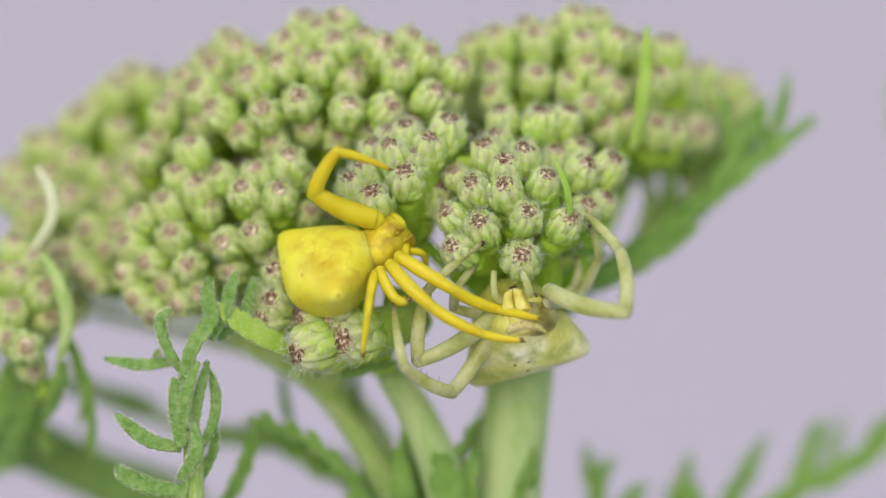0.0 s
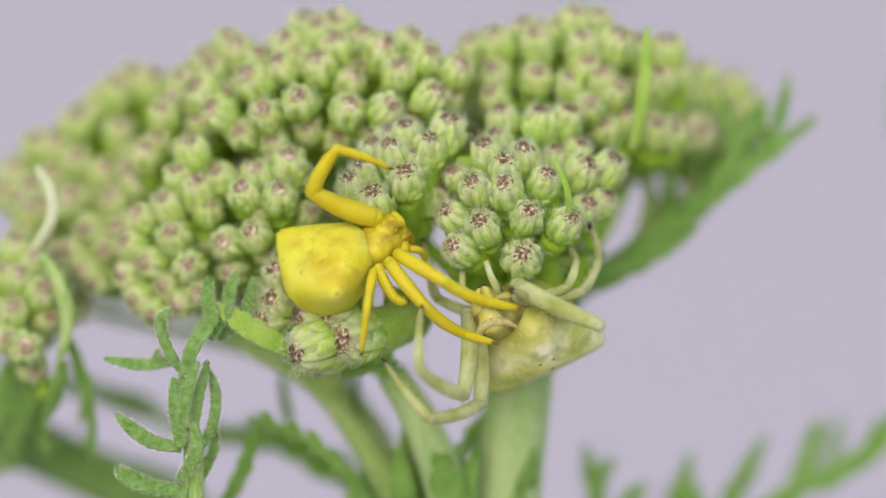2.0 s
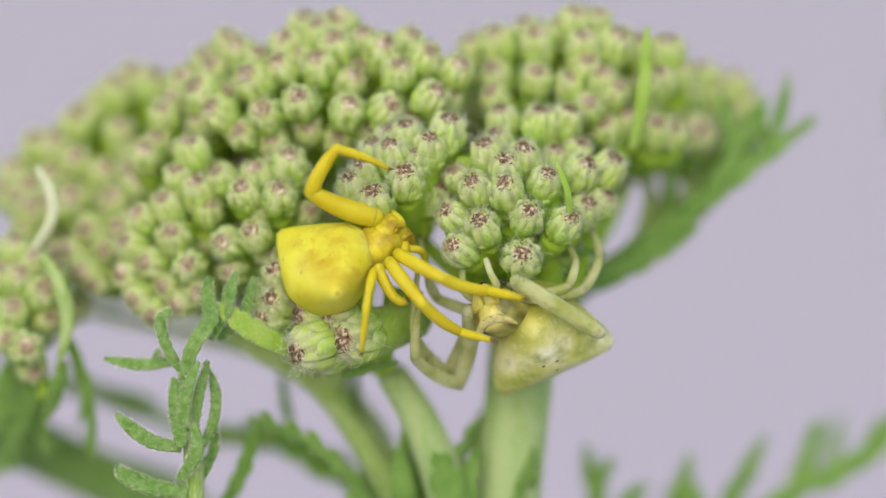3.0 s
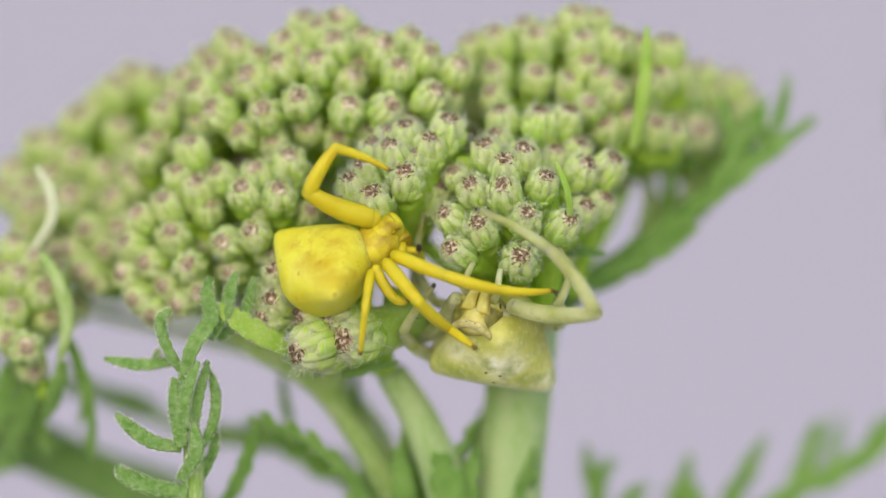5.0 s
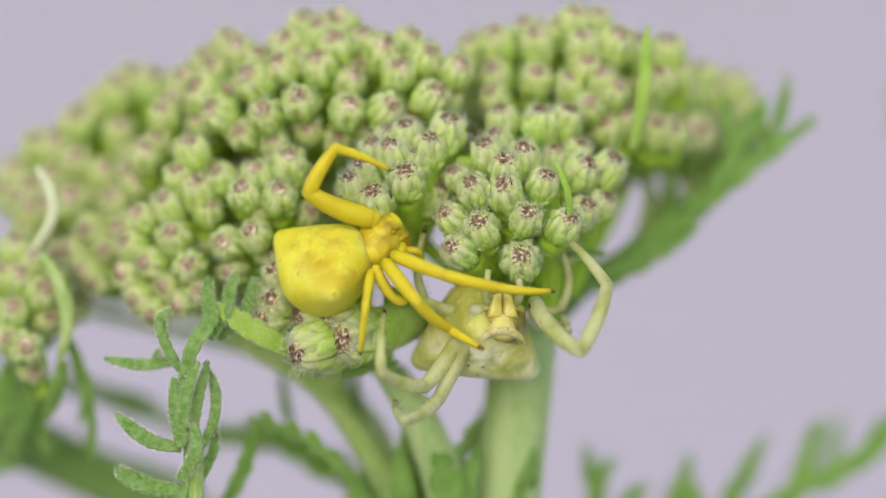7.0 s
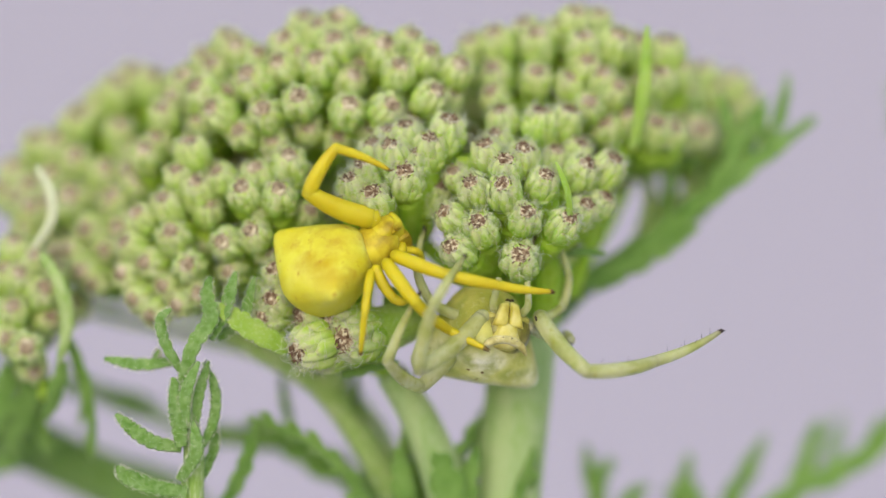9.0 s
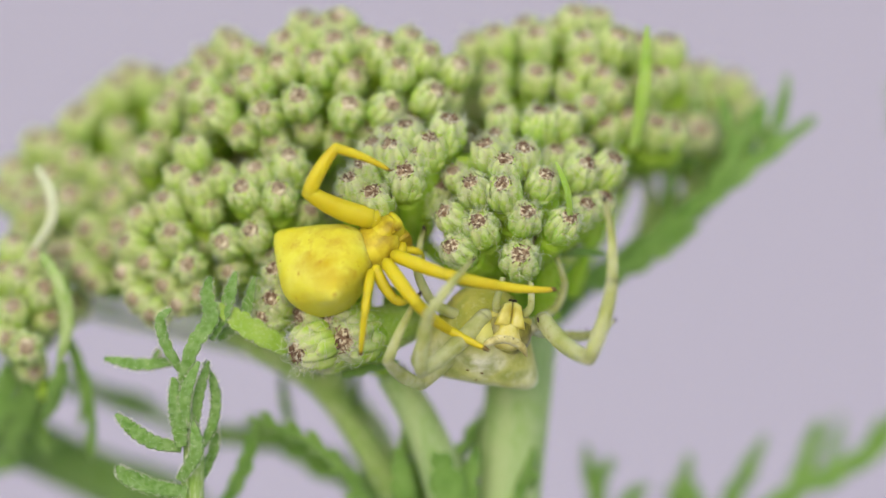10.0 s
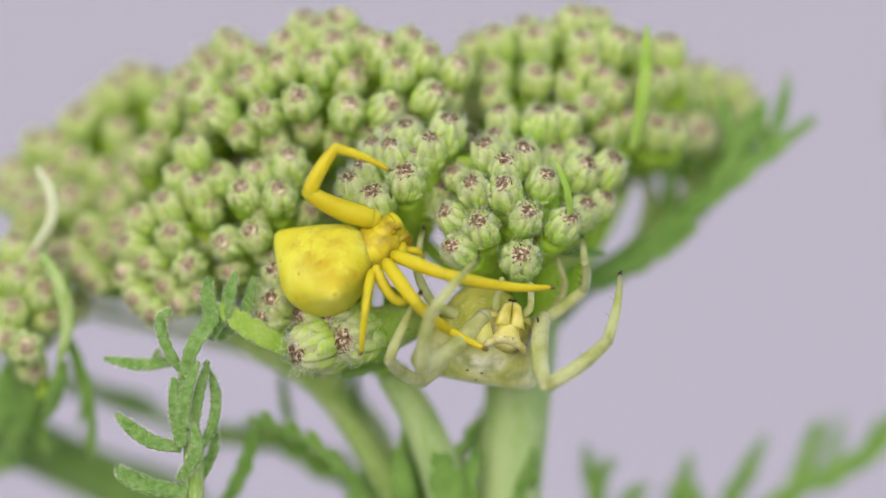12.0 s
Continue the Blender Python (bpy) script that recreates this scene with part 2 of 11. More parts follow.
# ---- structure: a paper sweep behind and under the plants ----
def backdrop():
    sh = Shape()
    rows = []
    for y, z in ((-600, -260), (0, -260), (300, -260), (390, -250), (460, -215), (500, -160), (515, -100), (520, 100), (520, 700)):
        rows.append([(x, y, z) for x in range(-900, 901, 300)])
    sh.grid(rows)
    back = [[(x, y + 3, z - 3) for x, y, z in r] for r in rows]
    sh.grid([list(reversed(r)) for r in back])
    for side in (0, -1):
        sh.grid([[r[side] for r in rows], [r[side] for r in back]])
    for e in (0, -1):
        sh.grid([rows[e], back[e]])
    ob = new("backdrop", sh.mesh("backdrop", PAPER))
    tagged(ob, "plain lavender-grey paper sweep behind and under the plants", "backdrop", kind="structure")


backdrop()


# ---- yarrow ----
def bud_mesh(seed, hairy):
    """A closed flower head: three whorls of narrow keeled bracts that close over a woolly top, browned floret chips and loose cobweb hairs."""
    r = random.Random(seed)
    sh = Shape()
    prof = lambda z: 1.0 * math.sin((0.30 + 0.70 * min(1.0, max(0.0, z) / 1.2)) * math.pi / 2) ** 0.8 * math.sqrt(max(0.02, 1 - (max(0.0, z - 1.1) / 1.75) ** 2.6))
    zs = [-0.9, -0.4, 0.0, 0.3, 0.7, 1.2, 1.7, 2.1, 2.4]
    wide = lambda z: 0.46 + 0.1 * (z + 0.9) if z < 0 else prof(z) * 0.93
    sh.grid([[(wide(z) * math.cos(a * math.pi / 7), wide(z) * math.sin(a * math.pi / 7), z) for a in range(14)] for z in zs], 0, True, True)
    for tier, (count, z0, z1, half) in enumerate(((4, -0.25, 1.0, 0.50), (6, -0.05, 2.0, 0.44), (8, 0.3, 2.62, 0.34))):
        for c in range(count):
            th = 2 * math.pi * (c + 0.5 * tier + r.uniform(-0.16, 0.16)) / count
            zz = z1 + r.uniform(-0.4, 0.2) * (1, 0.9, 0.4)[tier]
            tip = r.uniform(-0.05, 0.20)
            lean = r.uniform(-0.2, 0.2)
            keel = r.uniform(0.12, 0.24)
            rows = []
            for i in range(9):
                u = i / 8
                z = z0 + (zz - z0) * u
                base = prof(min(z, 2.6))
                w = half * (0.75 + 0.35 * u) * math.sqrt(max(0.0, 1 - u ** 4)) + 0.03
                row = []
                for j in range(7):
                    q = j / 3 - 1
                    rad = base + (0.10, 0.055, 0.0)[tier] - 0.05 * abs(q) + keel * (1 - q * q) * math.sin(math.pi * (0.12 + 0.72 * u)) + tip * u ** 4
                    a = th + q * w * r.uniform(0.94, 1.06) / max(0.45, base) + lean * u * u
                    row.append((rad * math.cos(a), rad * math.sin(a), z - 0.05 * abs(q) * u))
                rows.append(row)
            sh.grid(rows, 0, mark=lambda u, q: max(abs(2 * q - 1) ** 3 * 0.5, (u - 0.80) * 5.0 if u > 0.80 else 0))
    # woolly, browned top
    phase = r.uniform(0, 6.28)
    dome = [[((0.62 * k + 0.06 * math.sin(3 * t + phase)) * math.cos(t * 0.5236), (0.62 * k + 0.06 * math.cos(5 * t + phase)) * math.sin(t * 0.5236), h + 0.07 * r.uniform(-1, 1)) for t in range(12)]
            for k, h in ((1.0, 2.12), (0.88, 2.38), (0.62, 2.50), (0.32, 2.55), (0.05, 2.54))]
    sh.grid(dome, 1, True, True)
    for c in range(34 if hairy > 80 else 16):
        a, q = r.uniform(0, 6.28), 0.68 * r.random() ** 0.7
        p = Vector((q * math.cos(a), q * math.sin(a), 2.58 - 0.5 * q * q))
        d = Vector((r.uniform(-1, 1), r.uniform(-1, 1), r.uniform(0.1, 1.0))).normalized()
        pale = q > 0.45 and c % 2 > 0
        ln, fat = r.uniform(0.10, 0.26), r.uniform(0.03, 0.06) * (1.3 if pale else 1)
        sweep(sh, [p - d * 0.08, p + d * 0.04, p + d * ln], lambda u: fat * (1 - 0.5 * u), lambda u: fat * 0.6, sides=5, n=3, slot=1 if pale else 3)
    for c in range(hairy):
        a = r.uniform(0, 6.283)
        low = c % 5 == 0
        z = r.uniform(0.6, 1.9) if low else r.uniform(1.8, 2.6)
        b = prof(z) + 0.14 if low else prof(min(z, 2.5)) * r.uniform(0.5, 1.12) + 0.05
        p = Vector((b * math.cos(a), b * math.sin(a), z))
        tan = Vector((-math.sin(a), math.cos(a), r.uniform(-1.2, 1.0))).normalized() * r.choice((-1, 1))
        out = Vector((math.cos(a), math.sin(a), 0.7))
        ln = r.uniform(0.3, 0.9)
        curl = Vector([r.uniform(-0.2, 0.2) for _ in range(3)])
        thick = r.uniform(0.009, 0.015)
        sweep(sh, [p, p + tan * ln * 0.4 + out * r.uniform(0.04, 0.2), p + tan * ln * 0.65 + out * r.uniform(0.02, 0.30) + curl, p + tan * ln * 0.85 + curl * 1.8 + out * r.uniform(-0.05, 0.2)],
              lambda u: thick * (1 - 0.5 * u), sides=3, n=4, slot=2)
    return sh.mesh("flower_bud", (BRACT, RIPE if hairy > 80 else FLORET, FUZZ, CHIP))


BUDS = [bud_mesh(s, 160) for s in range(8)]
FAR_BUDS = [bud_mesh(20 + s, 50) for s in range(6)]


def spin_to(axis, roll=0.0):
    return Vector(axis).to_track_quat("Z", "X").to_matrix().to_4x4() @ Matrix.Rotation(roll, 4, "Z")


def cluster(plant, node, root, heads, thick=0.42, seed=0, more=0, spread=(2, 1.2, 2), lift=0.15, fine=False):
    """One branch of the flower head: its stalk from root to node, a pedicel to each bud, and the buds. heads: the buds' tips and sizes."""
    r = random.Random(seed)
    node, root = Vector(node), Vector(root)
    heads = [(Vector(h[:3]), h[3] if len(h) > 3 else 1.0) for h in heads]
    low_edge = min(h[0].z for h in heads) + 0.8
    for _ in range(more):
        c = r.choice(heads)[0]
        p = c.lerp(node, r.uniform(0.25, 0.5)) + Vector([r.uniform(-s, s) for s in spread])
        p.z = max(p.z, low_edge)
        p.y += 1.0
        heads.append((p, r.uniform(0.85, 1.0)))
    sh = Shape()
    sweep(sh, [root, root.lerp(node, 0.5) + Vector((r.uniform(-1, 1), 0, -0.6)), node], lambda u: thick * (1.25 - 0.3 * u), sides=10, n=10, ribs=1)
    seats = []
    for p, size in heads:
        axis = (p - node).normalized()
        axis = (axis + Vector((r.uniform(-0.12, 0.12), r.uniform(-0.2, 0.0), lift + r.uniform(-0.12, 0.12)))).normalized()
        foot = p - axis * 2.45 * size
        sweep(sh, [node, node.lerp(foot, 0.55) + Vector((0, 0, -0.35)), foot - axis * 1.0, foot - axis * 0.3], lambda u: (0.80 if fine else 0.95) + 0.10 * u, sides=8, n=7)
        seats.append((foot, axis, size))
    branch = part("flower_stalk", sh.mesh("flower_stalk", PEDICEL), plant)
    for foot, axis, size in seats:
        m = Matrix.Translation(foot * MM) @ spin_to(axis, r.uniform(0, 6.28)) @ Matrix.Diagonal((size, size, size * r.uniform(0.94, 1.04), 1))
        part("flower_bud", r.choice(BUDS if fine else FAR_BUDS), branch, m)
    return branch


def stalk(plant, points, w0, w1, name="stem", n=24, material=None):
    sh = Shape()
    sweep(sh, points, lambda u: w0 + (w1 - w0) * u, sides=16, n=n, ribs=1)
    return part(name, sh.mesh(name, material or STEM), plant)


def blade(plant, points, width, teeth=6, thick=0.3, seed=0, name="leaf", material=None, woolly=0):
    """A folded leaf lobe whose edges are cut into blunt, forward-leaning scallops, with loose hairs where it is woolly."""
    r = random.Random(seed)
    sh = Shape()
    n = max(40, 9 * teeth)
    line = curve(points, n)
    form = lambda u: width * (0.55 + 1.15 * u - 1.52 * u ** 2.8) + 0.04
    frame_at = lambda i: (line[min(i + 1, n)] - line[max(i - 1, 0)]).normalized()
    rows = []
    shift = (r.uniform(0, 0.4), r.uniform(0.4, 0.8))
    tilt = Vector((0.1 + r.uniform(-0.25, 0.25), -1, 0.15 + r.uniform(-0.2, 0.2)))
    for i, c in enumerate(line):
        u = i / n
        d = frame_at(i)
        side = d.cross(tilt).normalized()
        up = side.cross(d)
        w, h = form(u), thick * (1 - 0.6 * u) + 0.03
        ring = []
        for j in range(14):
            a = 2 * math.pi * j / 14
            x = math.cos(a)
            cut = 1.0
            if teeth:
                tooth = (u * teeth * (1 + 0.06 * math.sin(9 * u + seed)) + shift[x > 0]) % 1.0
                lobe = math.sqrt(max(0.0, 1 - (2 * tooth ** 1.4 - 1) ** 2))
                cut = 1 - (0.28 if woolly else 0.45) * (1 - lobe) * min(1, 4 * u) * abs(x)
            lump = 1 + 0.12 * noise.noise(c * 2.6 + Vector((j * 0.7, 0, seed)))
            fold = 0.42 * w * abs(x) ** 1.5 * cut
            ring.append(c + side * (w * cut * x) + up * (h * (0.35 + 0.65 * abs(math.sin(a))) * lump * math.sin(a) + fold))
        rows.append(ring)
    sh.grid(rows, 0, True, True)
    for _ in range(woolly):
        i = min(n - 1, int(r.random() * n))
        a = r.choice((0, math.pi)) + r.gauss(0, 0.5) if r.random() < 0.6 else r.uniform(0, 6.283)
        d = frame_at(i)
        side = d.cross(tilt).normalized()
        up = side.cross(d)
        o = side * math.cos(a) + up * math.sin(a)
        w = form(i / n)
        p = line[i] + side * w * 0.85 * math.cos(a) + up * (thick * (1 - 0.6 * i / n) * math.sin(a) + 0.36 * w * abs(math.cos(a)) ** 1.5)
        g = (o + d * r.uniform(-0.4, 1.2) + Vector([r.uniform(-0.5, 0.5) for _ in range(3)])).normalized() * r.uniform(0.10, 0.28)
        sweep(sh, [p, p + g * 0.6, p + g + d * r.uniform(-0.1, 0.1)], lambda v: 0.009 * (1 - 0.6 * v), sides=3, n=2, slot=1)
    return part(name, sh.mesh(name, [material or LEAF, FUZZ]), plant)


def comb(plant, points, lobes, length, width, seed=0, up=(0, 0, 1), name="leaf"):
    """A feathered leaf: a midrib with narrow lobes to both sides."""
    r = random.Random(seed)
    sh = Shape()
    sweep(sh, points, lambda u: width * (1.1 - 0.6 * u), sides=8, n=18)
    line = curve(points, 60)
    up = Vector(up).normalized()
    for k in range(lobes):
        u = (k + 0.7) / (lobes + 0.4)
        i = int(u * 58)
        d = (line[i + 1] - line[i]).normalized()
        for s in (1, -1):
            out = (up * s + d * 0.9 + Vector((0, r.uniform(-0.5, 0.5), 0))).normalized()
            ln = length * (1.1 - 0.55 * u) * r.uniform(0.8, 1.1) * (1 if s > 0 else 0.7)
            p = line[i]
            tip = p + out * ln + d * 0.15 * ln
            sweep(sh, [p, p + out * ln * 0.55, tip], lambda q: width * (0.9 + 0.5 * q - 1.1 * q * q), lambda q: width * 0.6 * (1 - 0.6 * q), sides=6, n=6)
            for e in (-1, 1):
                q = p + out * ln * 0.6
                sweep(sh, [q, q + (out + d * 0.8 * e).normalized() * ln * 0.35], lambda v: width * 0.6 * (1 - 0.6 * v), lambda v: width * 0.4 * (1 - 0.6 * v), sides=5, n=3)
    return part(name, sh.mesh(name, LEAF), plant)


def plant_base(label):
    ob = new("yarrow_plant")
    ob.location = (0, 0, 0)
    return tagged(ob, label, "plant", "yarrow plants")


def main_plant():
    plant = plant_base("tall yarrow with a broad head of closed green buds")
    stalk(plant, [(3.5, 10.0, -254.4), (3.9, 10.0, -35.1), (4.2, 10.0, -16.8), (4.9, 10.0, -9.1), (5.4, 11.0, -4.4)], 2.0, 2.2, material=PALE_STEM)
    top = (5.2, 11.0, -4.7)
    left = (-6.0, 11.5, -5.0)
    stalk(plant, [(-7.4, 11.0, -9.6), (-6.6, 11.2, -7.2), left], 0.8, 0.8, "branch", 10)
    # front cluster, nearest to the lens
    front = cluster(plant, (4.7, 7.5, -1.1), top, [(1.7, 0.5, 4.2, 0.95), (3.7, -0.2, 4.1, 1.01), (0.0, 1.0, 2.4, 0.92), (2.2, -0.2, 1.8, 1.01), (5.3, -0.3, 2.3, 0.94), (7.9, 0.1, 2.0, 0.95), (0.5, 0.0, 0.2, 0.98), (4.8, -0.4, -0.3, 1.10), (6.5, 0.8, 4.7, 0.92), (9.1, 2.2, 2.9, 0.95), (10.4, 3.0, 3.4, 0.87)],
            thick=0.5, seed=1, more=5, fine=True, spread=(1.6, 0.8, 1.2))
    cluster(plant, (5.2, 9.5, 1.5), top, [(3.9, 1.2, 5.6, 0.95), (5.1, 2.0, 6.5, 1.05), (2.6, 1.9, 6.7, 0.98), (3.3, 3.2, 7.3, 0.90), (0.6, 2.4, 5.0, 0.83), (9.1, 2.4, 5.5, 0.99), (10.8, 3.2, 5.7, 0.99), (6.2, 4.2, 8.9, 1.03), (8.0, 5.0, 8.9, 0.97), (3.6, 4.8, 9.0, 0.97), (8.8, 4.6, 6.9, 0.90), (7.2, 4.2, 6.3, 0.87)],
            thick=0.45, seed=2, more=6, fine=True, lift=0.35)
    cluster(plant, (-1.8, 7.0, 0.8), top, [(-2.4, 0.6, 5.0, 1.07), (-4.5, 0.4, 3.7, 1.04), (-5.9, 1.2, 4.5, 0.92), (-3.3, 1.4, 6.5, 1.01), (-4.5, 2.0, 6.8, 0.92), (-2.4, 2.6, 7.8, 0.96), (-0.8, 1.8, 7.1, 1.01), (0.5, 2.6, 8.3, 1.11), (-6.1, 1.6, 3.4, 0.80), (-1.6, 1.8, 6.1, 0.86), (-3.5, 3.0, 7.6, 0.90), (-5.1, 1.7, 5.3, 0.89)],
            thick=0.5, seed=3, more=4, fine=True, lift=0.3)
    # buds under the yellow spider
    cluster(plant, (-3.0, 5.0, -4.6), (-3.4, 8.0, -7.9), [(-9.1, 0.6, -6.4, 1.35), (-6.3, 0.3, -5.6, 1.41), (-9.0, 1.6, -4.1, 1.11), (-7.4, 1.0, -4.2, 1.10), (-7.9, 2.2, -7.0, 0.92)],
            thick=0.5, seed=4, fine=True, lift=0.0)
    cluster(plant, (-8.1, 7.0, -3.8), (-3.4, 8.0, -7.9), [(-10.8, 1.6, -3.1, 0.98), (-11.4, 1.8, -4.4, 0.92), (-10.6, 2.0, -1.2, 0.92), (-12.0, 3.4, -2.8, 0.81), (-9.7, 3.0, -2.1, 0.93)],
            thick=0.45, seed=14, fine=True, lift=0.05)
    # left and middle
    cluster(plant, (-14.9, 12.0, -1.1), left, [(-17.3, 4.6, 1.2, 1.00), (-16.2, 4.2, -1.0, 0.99), (-15.7, 5.0, 4.4, 1.03), (-17.9, 5.3, 3.3, 0.97), (-19.6, 5.7, 2.4, 0.94), (-20.4, 5.9, 0.5, 0.94), (-20.6, 5.9, -1.5, 0.94), (-19.0, 5.3, -0.8, 0.94), (-19.9, 5.8, -3.2, 0.91), (-18.7, 5.6, -4.3, 0.88), (-17.0, 5.1, -3.6, 0.90), (-17.9, 5.2, -2.3, 0.87), (-15.5, 4.6, -2.8, 0.90), (-16.2, 5.7, 6.9, 1.03), (-17.0, 5.5, 5.1, 0.91), (-14.9, 5.3, 2.9, 0.87)],
            thick=0.55, seed=5, more=12)
    cluster(plant, (-10.5, 11.0, 0.0), left, [(-9.7, 3.4, 6.0, 1.08), (-10.3, 2.8, 3.8, 1.02), (-12.7, 3.2, 4.0, 0.99), (-11.9, 4.0, 5.2, 0.93), (-14.0, 3.6, 0.5, 0.99), (-12.1, 3.2, 1.2, 0.99), (-11.7, 4.4, 2.9, 0.84), (-8.7, 4.4, 5.0, 0.90), (-11.2, 4.4, 0.0, 0.87), (-13.7, 4.8, -1.4, 0.87), (-8.4, 4.6, 2.5, 0.87), (-14.5, 5.3, 5.1, 0.91)],
            thick=0.5, seed=15, more=10)
    cluster(plant, (-17.3, 20.0, 0.8), left, [(-19.2, 7.3, 6.5, 0.98), (-18.1, 7.9, 9.2, 0.95), (-18.5, 7.9, 7.3, 0.95), (-21.6, 10.2, 3.5, 1.12), (-19.9, 9.6, 4.7, 0.99), (-23.2, 9.6, 1.4, 0.99), (-23.5, 9.1, -1.4, 0.95), (-21.1, 9.1, 1.5, 0.95), (-22.0, 9.1, 0.0, 0.89), (-22.8, 9.1, -2.2, 0.89), (-24.4, 10.2, 0.0, 0.96), (-20.5, 10.2, 5.2, 0.96)],
            thick=0.6, seed=6, more=12)
    # upper middle
    cluster(plant, (-8.0, 15.0, 5.3), left, [(-12.6, 5.2, 11.2, 1.16), (-11.5, 4.6, 8.9, 1.09), (-9.2, 4.0, 9.7, 1.06), (-5.9, 3.8, 9.3, 1.05), (-3.1, 3.8, 9.2, 1.05), (-0.3, 4.2, 10.1, 1.03), (-5.7, 5.6, 11.1, 0.97), (-14.8, 5.7, 9.0, 1.06), (-8.6, 5.6, 7.8, 0.94), (-6.6, 5.8, 7.2, 0.88), (-4.5, 5.8, 7.8, 0.91), (-13.1, 5.6, 7.6, 0.97), (-15.9, 6.7, 10.5, 1.10), (-10.9, 5.6, 7.0, 0.91), (-1.8, 5.6, 8.5, 0.88)],
            thick=0.6, seed=7, more=14, spread=(4, 2, 2))
    cluster(plant, (-5.4, 17.0, 6.8), left, [(1.2, 5.0, 11.9, 1.03), (-0.8, 5.1, 12.8, 1.03), (-2.7, 4.8, 11.7, 1.03), (-3.7, 5.6, 13.3, 1.13), (-8.1, 5.0, 12.2, 1.06), (-7.0, 5.6, 13.5, 1.09), (-10.6, 5.7, 12.0, 1.03), (-10.3, 6.7, 13.7, 1.04), (-8.1, 7.3, 14.5, 1.07), (-6.8, 7.3, 15.0, 1.10), (-5.2, 7.0, 13.9, 1.01), (-9.5, 6.5, 12.6, 0.94), (-2.0, 7.0, 13.8, 0.94), (0.6, 5.9, 10.1, 0.91), (-5.2, 6.7, 12.1, 0.91)],
            thick=0.6, seed=8, more=12, spread=(4, 2, 2), lift=0.3)
    cluster(plant, (-13.1, 20.0, 6.9), left, [(-13.3, 8.5, 13.2, 1.04), (-15.0, 8.5, 12.1, 1.08), (-13.9, 9.1, 13.9, 0.95), (-16.9, 9.1, 11.4, 1.05), (-15.5, 9.6, 12.7, 0.99), (-11.9, 7.9, 12.7, 0.95), (-17.7, 9.1, 9.9, 0.98), (-13.9, 7.3, 10.2, 0.95), (-8.9, 9.1, 15.0, 0.98), (-15.7, 7.3, 8.5, 0.95)],
            thick=0.55, seed=18, more=10, lift=0.4)
    # upper right
    cluster(plant, (7.6, 18.0, 6.5), top, [(3.2, 8.5, 14.0, 1.08), (6.0, 7.9, 14.0, 1.14), (8.6, 8.5, 15.4, 1.08), (9.0, 6.7, 13.8, 1.04), (11.3, 7.0, 13.9, 1.13), (9.2, 6.4, 12.2, 1.00), (6.0, 6.2, 11.4, 1.00), (3.2, 7.9, 11.7, 1.04), (3.0, 6.7, 10.2, 0.91), (10.2, 6.4, 11.3, 1.00), (11.2, 6.4, 10.6, 0.97), (9.3, 5.5, 9.5, 0.97), (8.2, 6.5, 11.2, 0.97), (1.7, 9.6, 13.5, 0.99), (5.2, 9.6, 14.8, 0.95), (7.5, 9.1, 14.6, 0.95), (10.1, 9.1, 15.4, 0.95)],
            thick=0.6, seed=9, more=16, spread=(4, 2, 2), lift=0.4)
    cluster(plant, (12.7, 17.0, 5.3), top, [(13.8, 7.3, 8.3, 1.07), (14.8, 7.9, 8.0, 0.98), (14.1, 8.5, 11.6, 1.01), (14.5, 9.1, 13.5, 1.08), (12.6, 8.5, 13.6, 0.98), (13.0, 7.9, 10.9, 0.95), (11.8, 7.3, 8.7, 0.91), (10.3, 6.7, 8.2, 0.94), (13.0, 8.5, 9.5, 0.89), (15.4, 9.6, 12.1, 0.95)],
            thick=0.5, seed=10, more=8, lift=0.4)
    cluster(plant, (17.1, 21.0, 4.3), (15.0, 14.0, 1.2), [(16.0, 13.0, 10.7, 1.03), (17.1, 15.0, 12.1, 1.07), (18.0, 15.0, 10.8, 1.04), (19.4, 16.0, 11.5, 1.08), (18.9, 15.0, 9.5, 1.04), (20.2, 16.0, 10.3, 1.05), (17.1, 14.0, 8.9, 1.00), (20.9, 16.0, 8.8, 0.95), (18.1, 15.0, 8.1, 0.98), (19.8, 16.0, 8.2, 0.95), (16.3, 14.0, 7.8, 0.94)],
            thick=0.4, seed=20, more=3, lift=0.5)
    # far left
    cluster(plant, (-23.5, 29.0, 2.4), left, [(-19.1, 13.7, 11.5, 1.07), (-21.5, 13.7, 11.1, 1.10), (-24.3, 13.7, 8.8, 1.04), (-25.6, 13.1, 7.3, 1.07), (-26.8, 13.7, 7.4, 1.04), (-24.1, 12.0, 6.2, 1.09), (-23.7, 14.3, 9.4, 1.01), (-21.1, 12.5, 8.3, 1.00), (-27.1, 12.5, 4.4, 1.06), (-27.2, 11.4, 1.8, 1.06), (-28.5, 13.7, 5.6, 1.04), (-28.0, 12.5, 3.6, 1.00), (-22.5, 14.3, 10.3, 1.01), (-20.5, 14.3, 11.8, 1.01), (-25.7, 12.5, 5.2, 0.97), (-29.2, 13.7, 4.1, 1.00)],
            thick=0.7, seed=11, more=18, spread=(3, 2, 3), lift=0.5)
    # buds deep inside the head
    r = random.Random(77)
    for part_of_head in range(5):
        deep = []
        for _ in range(36):
            x = -27 + 9 * part_of_head + r.uniform(0, 9)
            hi = np.interp(x, (-29, -18.5, -7, 8, 20), (2, 8, 11.5, 12, 7.5))
            lo = np.interp(x, (-29, -20, -8, -1, 8, 14, 20), (0, -3, -4, 2, 3, 7, 7.5))
            deep.append((x, r.uniform(10.5, 16), r.uniform(lo, hi), r.uniform(1.05, 1.3)))
